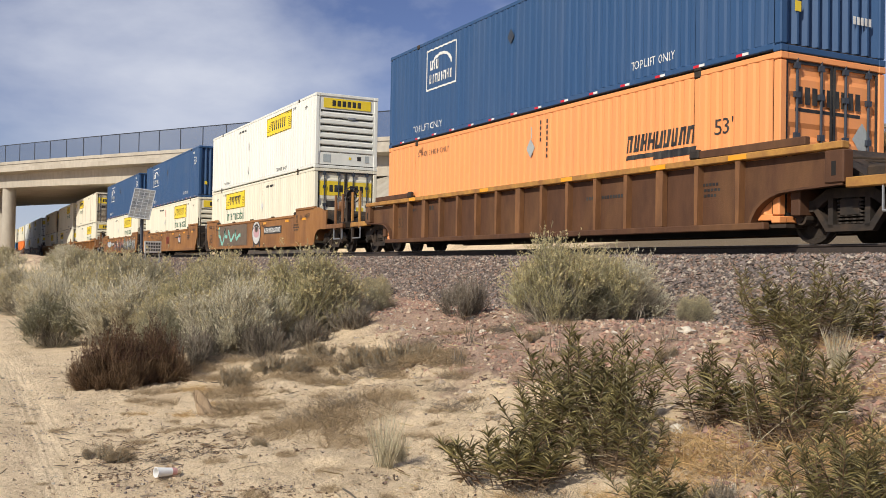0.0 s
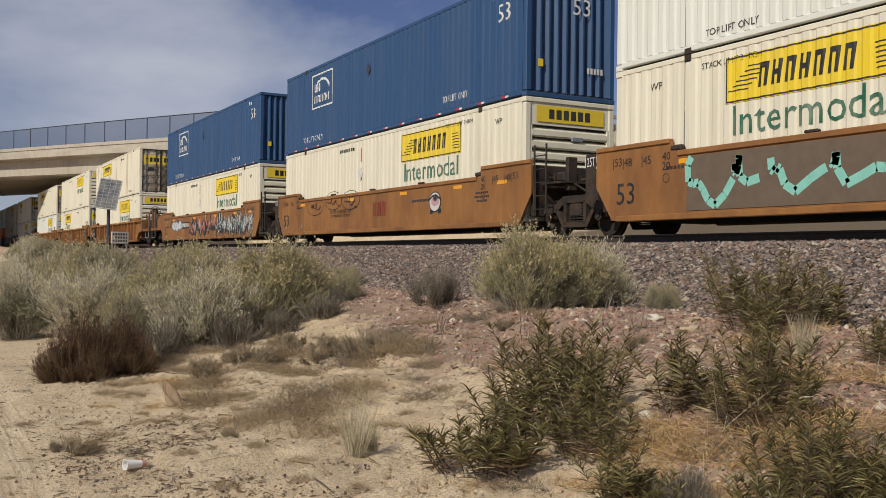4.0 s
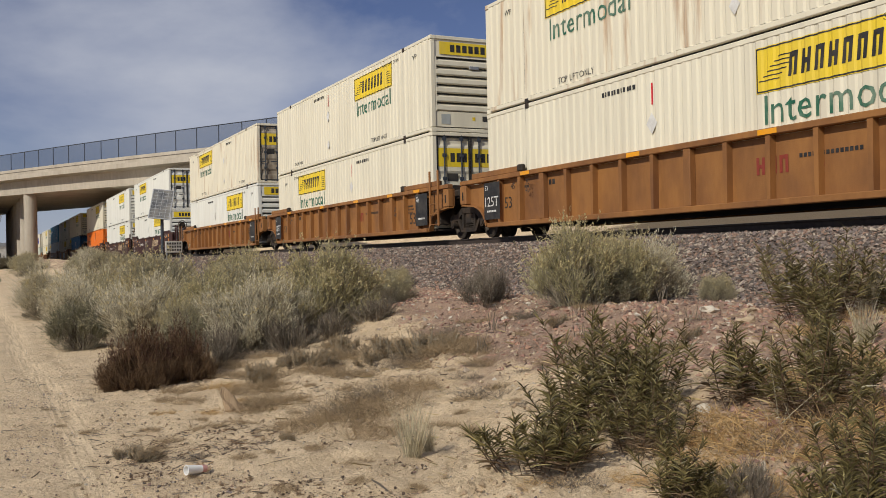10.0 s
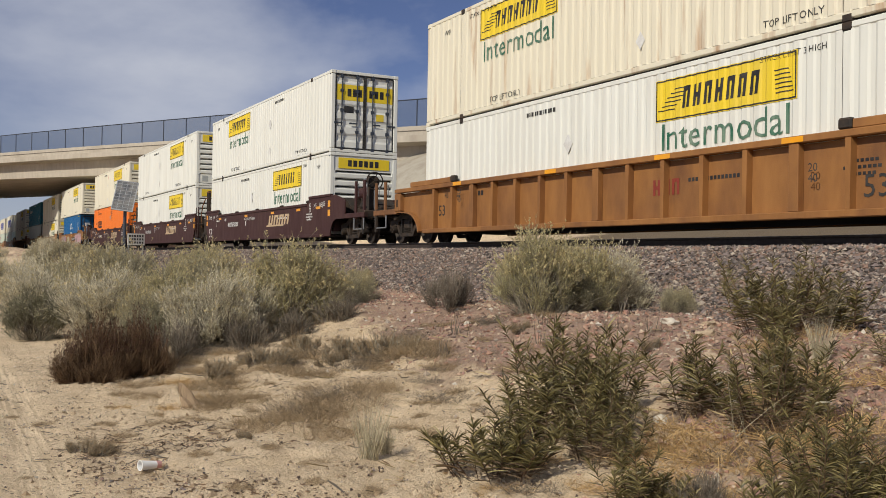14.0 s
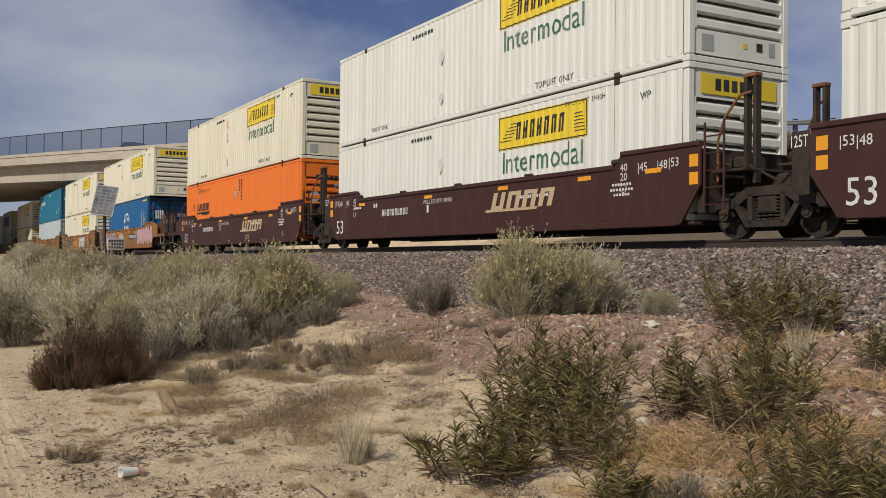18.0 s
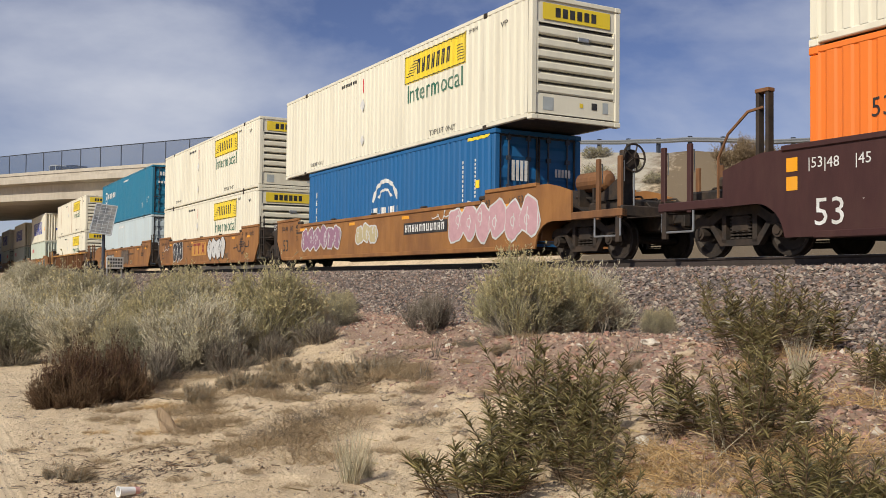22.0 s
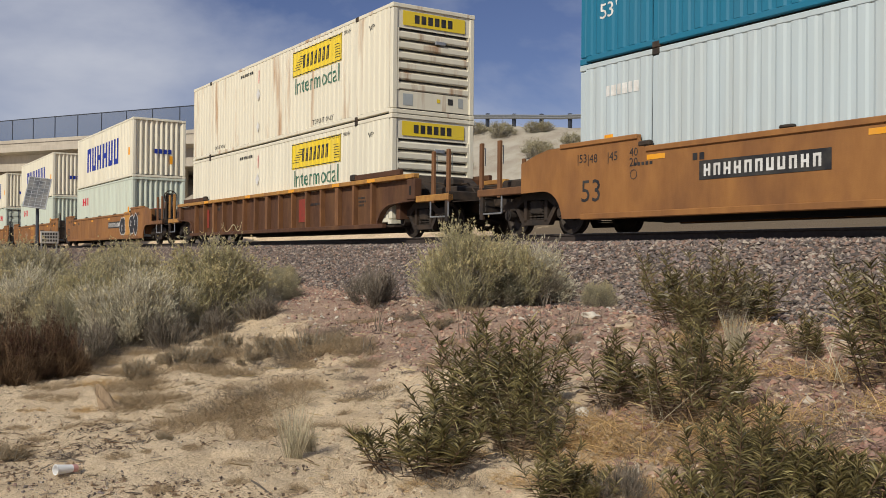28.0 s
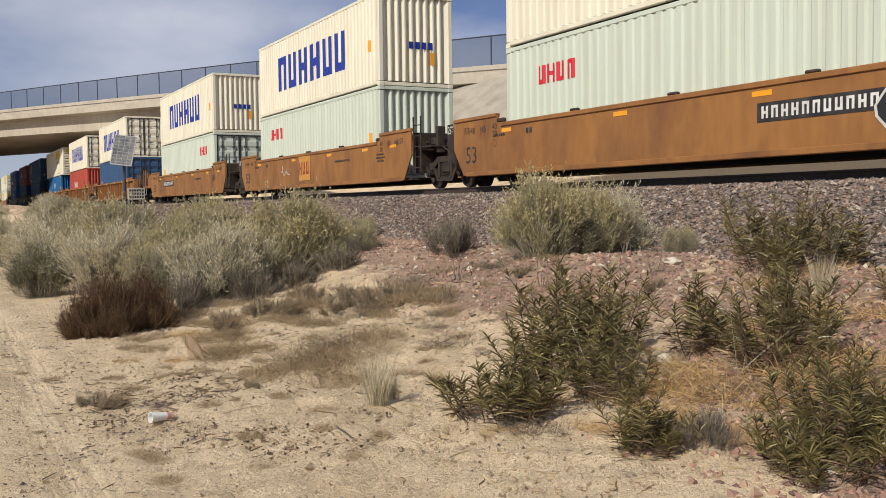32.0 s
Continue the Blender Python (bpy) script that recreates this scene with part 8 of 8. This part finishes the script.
M["dark_soil"] = stone_mat("dark bark crumbs", ((0.22, 0.16, 0.115), (0.13, 0.095, 0.07), (0.10, 0.07, 0.055), (0.32, 0.24, 0.17)))
BARK = near_spots(((1.55, 8.35, 0.22), (1.95, 7.95, 0.15), (2.75, 6.35, 0.10), (1.0, 7.3, 0.12), (3.0, 8.9, 0.2), (1.45, 8.2, 0.28), (1.78, 8.1, 0.24), (1.25, 7.75, 0.18), (1.85, 6.2, 0.2), (2.05, 5.92, 0.16), (2.27, 5.65, 0.1), (1.55, 6.6, 0.15), (2.6, 7.6, 0.15), (2.2, 8.6, 0.2)))
litter("bark_litter", "dark brown bark and dead weed crumbs in patches on the sand", 6500, (0.7, 3.2), (5.0, 9.2), 0.06, "brown_twig", 75, BARK)
stones("bark_crumbs", "dark crumbs of bark and soil in patches on the sand", 9000, (0.7, 3.2), (5.0, 9.2), (0.008, 0.03), M["dark_soil"], 76, 0.3, BARK)

# ---- trackside and far things ----
M["panel_blue"] = material("dark solar cells", (0.10, 0.105, 0.115), (0.14, 0.145, 0.15), 6, rough=0.3, dirt=(0.42, 0.38, 0.30), dirt_amount=0.35, dirt_scale=3)
M["cabinet"] = material("grey-white enamel", (0.62, 0.62, 0.58), None, 6, rough=0.5, dirt=DUST, dirt_amount=0.4)


def solar_set():
    x, y = 5.85, 34.2
    z = float(ground_z(x, y))
    root = thing("solar_panel", "framed solar panel on a thin steel post beside the track", "solar panel", m=pose(x, y, z, 0, 0, -20))
    part("post", Geo().cyl((0, 0, -0.1), (0, 0, 3.1 - z + 0.5), 0.055, 10), M["dark_galv"], root)
    top = 3.62 - z
    w, h = 0.36, 0.56
    tilt = Matrix.Translation((0, -0.06, top)) @ Matrix.Rotation(radians(7), 4, "Y") @ Matrix.Rotation(radians(-22), 4, "X")

    def flat(g):
        g.v = [tuple(tilt @ Vector(p)) for p in g.v]
        return g

    part("panel", flat(Geo().box(-w + 0.02, w - 0.02, -0.012, 0.012, -h + 0.02, h - 0.02)), M["panel_blue"], root, "dusty dark solar cells")
    for a in ((-w, w, -0.025, 0.02, -h, -h + 0.03), (-w, w, -0.025, 0.02, h - 0.03, h), (-w, -w + 0.03, -0.025, 0.02, -h + 0.03, h - 0.03), (w - 0.03, w, -0.025, 0.02, -h + 0.03, h - 0.03)):
        part("frame", flat(Geo().box(*a)), M["galv"], root, "aluminium edge")
    for k in range(1, 4):
        part("cell_line", flat(Geo().box(-w + k * w / 2 - 0.006, -w + k * w / 2 + 0.006, -0.015, -0.0125, -h + 0.03, h - 0.03)), M["galv"], root)
    for k in range(1, 9):
        zz = -h + k * 2 * h / 9
        part("cell_line", flat(Geo().box(-w + 0.03, w - 0.03, -0.0155, -0.0130, zz - 0.005, zz + 0.005)), M["galv"], root)
    box = thing("equipment_sign", "white trackside sign panel with rows of black marks on posts", "sign", m=pose(x + 0.35, y - 0.2, z, 0, 0, 12))
    zt = 2.16 - z
    part("board", Geo().box(-0.30, 0.30, -0.02, 0.02, zt - 0.22, zt + 0.18, 0.008), M["cabinet"], box)
    g = Geo()
    for r in range(3):
        for k in range(6):
            a, b = -0.26 + k * 0.09, zt - 0.16 + r * 0.11
            g.add([(a, -0.024, b), (a + 0.06, -0.024, b), (a + 0.06, -0.024, b + 0.07), (a, -0.024, b + 0.07)], [(0, 1, 2, 3)])
    part("lettering", g, M["black"], box, "rows of marks as bars")
    for s in (-0.25, 0.25):
        part("post", Geo().cyl((s, 0.03, -0.1), (s, 0.03, zt + 0.1), 0.025, 6), M["galv"], box)


solar_set()


def pylon(x, y, height):
    root = thing("power_pylon", "distant grey lattice power-line tower with crossarms", "pylon", "power-line towers", m=pose(x, y, 2.0, 0, 0, 8))
    H, leg = height, height * 0.17
    waist, top = H * 0.55, H

    def half(z):
        return leg * (1 - 0.72 * z / waist) if z < waist else leg * 0.28 + (z - waist) / (top - waist) * H * 0.11

    for sx in (-1, 1):
        for sy in (-1, 1):
            g = Geo().tube([(sx * half(z), sy * min(half(z), leg * 0.4), z) for z in (0, waist, top * 0.97)], 0.16, 4)
            part("leg", g, M["galv"], root, "lattice leg")
    levels = np.linspace(0, top * 0.97, 9)
    for a, b in zip(levels, levels[1:]):
        for sy in (-1, 1):
            d = lambda z: sy * min(half(z), leg * 0.4)  # noqa: E731
            g = Geo().cyl((-half(a), d(a), a), (half(b), d(b), b), 0.09, 4).cyl((half(a), d(a), a), (-half(b), d(b), b), 0.09, 4)
            part("brace", g, M["galv"], root, "crossed lattice brace")
    g = Geo().prism([(-H * 0.25, top * 0.95), (H * 0.25, top * 0.95), (H * 0.18, top), (-H * 0.18, top)], -0.8, 0.8, "y")
    part("crossarm", g, M["galv"], root, "long top crossarm")
    for u in (-0.24, 0, 0.24):
        part("insulator", Geo().cyl((u * H, 0, top * 0.95), (u * H, 0, top * 0.85), 0.22, 6), M["dark_galv"], root)
    return root


for x in (-4.8, 8.9):
    pylon(x, 560, 29.5)


def hills(name, label, dist, height, seed, mat, spread=1500):
    rng = random.Random(seed)
    xs = np.linspace(-spread, spread, 90)
    v, f = [], []
    for i, x in enumerate(xs):
        h = height * (0.35 + 0.65 * abs(math.sin(x * 0.0021 + seed) * 0.6 + math.sin(x * 0.0067 + 2 * seed) * 0.3 + 0.15 * math.sin(x * 0.021)))
        y = dist + 0.1 * abs(x)
        v += [(x, y - height * 4, 0), (x, y - height * 1.2, h * 0.55 + rng.uniform(-1, 1) * height * 0.03), (x, y, h), (x, y + height * 3, 0)]
    for i in range(len(xs) - 1):
        for j in range(3):
            f.append((i * 4 + j, i * 4 + 4 + j, i * 4 + 5 + j, i * 4 + 1 + j))
    thing(name, label, "hills", data=Geo().add(v, f).mesh(name, mat), kind="structure")


M["hill"] = material("dry brown hillside", (0.25, 0.17, 0.115), (0.17, 0.125, 0.09), 0.02, rough=1.0, dirt=(0.12, 0.105, 0.07), dirt_amount=0.6, dirt_scale=0.05)
hills("backdrop_hills", "low dry brown hills on the horizon", 1050, 30, 1.7, M["hill"])


def shed(x, y, w, d, h, mat, label):
    root = thing("far_building", label, "building", "distant buildings", m=pose(x, y, 1.6))
    part("wall", Geo().box(-w / 2, w / 2, -d / 2, d / 2, 0, h), M[mat], root)
    part("roof", Geo().prism([(-w / 2 - 0.4, h + 0.004), (w / 2 + 0.4, h + 0.004), (0, h + h * 0.22)], -d / 2 - 0.4, d / 2 + 0.4, "y"), M["galv"], root)
    for k in range(max(2, int(w / 4))):
        u = -w / 2 + (k + 0.5) * w / max(2, int(w / 4))
        part("window", Geo().box(u - 0.6, u + 0.6, -d / 2 - 0.05, -d / 2 - 0.01, h * 0.35, h * 0.65), M["black"], root)


for x, y, w, d, h, mt in ((9.0, 330, 10, 8, 6, "cabinet"), (1.5, 360, 9, 8, 5, "cabinet"), (6.0, 410, 12, 8, 8, "grey_blue"), (-6, 420, 14, 9, 5, "cabinet"), (11.0, 300, 5, 5, 7, "red")):
    shed(x, y, w, d, h, mt, "small pale industrial building far along the track")


def signal_mast():
    x, y = 7.6, 175.0
    z = float(ground_z(x, y))
    root = thing("rail_signal", "black round-headed railway signal on a mast", "signal", m=pose(x, y, z))
    part("mast", Geo().cyl((0, 0, 0), (0, 0, 5.2), 0.09, 8), M["dark_galv"], root)
    part("backboard", Geo().cyl((0, -0.05, 5.0), (0, 0.05, 5.0), 0.55, 20), M["black"], root)
    part("lamp_hood", Geo().cyl((0, -0.35, 5.0), (0, -0.05, 5.0), 0.15, 12), M["black"], root)


signal_mast()

M["glass"] = material("dark car glass", (0.02, 0.025, 0.03), None, 4, rough=0.08)
M["rubber"] = material("tyre rubber", (0.02, 0.02, 0.02), None, 10, rough=0.8)


def car(label, mat):
    """A saloon car heading along -y... its nose at +y, on its wheels at z = 0."""
    root = thing("car", label, "car", "cars on the overpass")
    part("body", Geo().prism([(-2.3, 0.35), (2.3, 0.35), (2.35, 0.65), (2.2, 0.82), (1.0, 0.95), (-1.7, 0.98), (-2.25, 0.9), (-2.35, 0.6)], -0.88, 0.88), M[mat], root)
    part("cabin", Geo().prism([(1.0, 0.95), (0.35, 1.42), (-1.0, 1.45), (-1.75, 0.98)], -0.74, 0.74), M["glass"], root, "dark window band")
    part("roof", Geo().prism([(0.40, 1.40), (0.33, 1.46), (-0.98, 1.49), (-1.05, 1.43)], -0.745, 0.745), M[mat], root)
    for s in (-1, 1):
        for y in (-1.4, 1.42):
            part("wheel", Geo().lathe([(s * 0.70, 0.0), (s * 0.70, 0.31), (s * 0.73, 0.33), (s * 0.89, 0.33), (s * 0.91, 0.29), (s * 0.90, 0.0)], 18, "x"), M["rubber"], root, at=(0, y, 0.33))
    return root


def pickup(label, mat):
    """A crew-cab pickup truck, its nose at +y, on its wheels at z = 0."""
    root = thing("pickup_truck", label, "truck", "cars on the overpass")
    part("body", Geo().prism([(-2.85, 0.55), (2.7, 0.50), (2.85, 0.75), (2.8, 1.08), (1.55, 1.18), (-1.0, 1.18), (-1.02, 1.16), (-2.85, 1.16)], -0.98, 0.98), M[mat], root)
    part("bed_floor", Geo().box(-0.88, 0.88, -2.75, -1.1, 1.162, 1.175), M["rubber"], root, "dark load bed")
    part("cabin", Geo().prism([(1.5, 1.18), (0.75, 1.78), (-0.75, 1.80), (-0.98, 1.18)], -0.82, 0.82), M["glass"], root, "dark window band")
    part("roof", Geo().prism([(0.80, 1.74), (0.70, 1.84), (-0.72, 1.86), (-0.82, 1.74)], -0.83, 0.83), M[mat], root)
    for s in (-1, 1):
        for y in (-0.95, 0.22):
            part("pillar", Geo().prism([(y, 1.18), (y + 0.12, 1.18), (y + 0.14, 1.78), (y + 0.04, 1.78)], *sorted((s * 0.80, s * 0.835))), M[mat], root)
        for y in (-1.75, 1.85):
            part("wheel", Geo().lathe([(s * 0.74, 0.0), (s * 0.74, 0.36), (s * 0.77, 0.39), (s * 0.96, 0.39), (s * 0.98, 0.34), (s * 0.97, 0.0)], 20, "x"), M["rubber"], root, at=(0, y, 0.39))
    part("bumper", Geo().box(-0.95, 0.95, 2.78, 2.92, 0.50, 0.72, 0.03), M["galv"], root, "steel bumper")
    return root


CARS = [(car("dark saloon car crossing the bridge", "black"), 0.0, 20.5, 6.9, 3.0), (pickup("white crew-cab pickup truck on the approach road", "white"), 29.7, 24.0, 10.5, 4.2),
        (car("dark grey saloon car crossing the bridge", "dark_galv"), 13.3, 18.0, 6.9, 3.0)]


def car_pose(k, lane):
    z = [float(ground_z(*along(q, lane, 0)[:2])) if q > 26.9 or q < K0 else road_z(q) + 0.01 for q in (k - 0.5, k, k + 0.5)]
    x, y, _ = along(k, lane, 0)
    slope = math.degrees(math.atan2(z[2] - z[0], BAY))
    return pose(x, y, z[1], slope, 0, math.degrees(math.atan2(-FENCE_DX, FENCE_DY)))


# ---- movement ----
def motions():
    times = [k * 2.0 for k in range(17)]
    for ob, mid, z, turn in MOVING:
        walk(ob, [(t, pose(TRACK_X, mid - travelled(t), z, 0, 0, turn)) for t in times])
    # the wheels of the units that pass roll along the rails, less than a quarter turn from row to row
    turns = [(k * 0.0625, math.degrees(travelled(k * 0.0625) / 0.42)) for k in range(513)]
    for unit in UNITS[:10]:
        for bogie in unit.children:
            for axle in bogie.children:
                if axle.name.startswith("wheelset"):
                    x, y, z = axle.location
                    walk(axle, [(t, pose(x, y, z, a, 0, 0)) for t, a in turns])
    for ob, k, t0, pace, lane in CARS:
        walk(ob, [(t, car_pose(k + pace * (t - t0), lane)) for t in np.arange(0, 32.01, 0.5)])


motions()
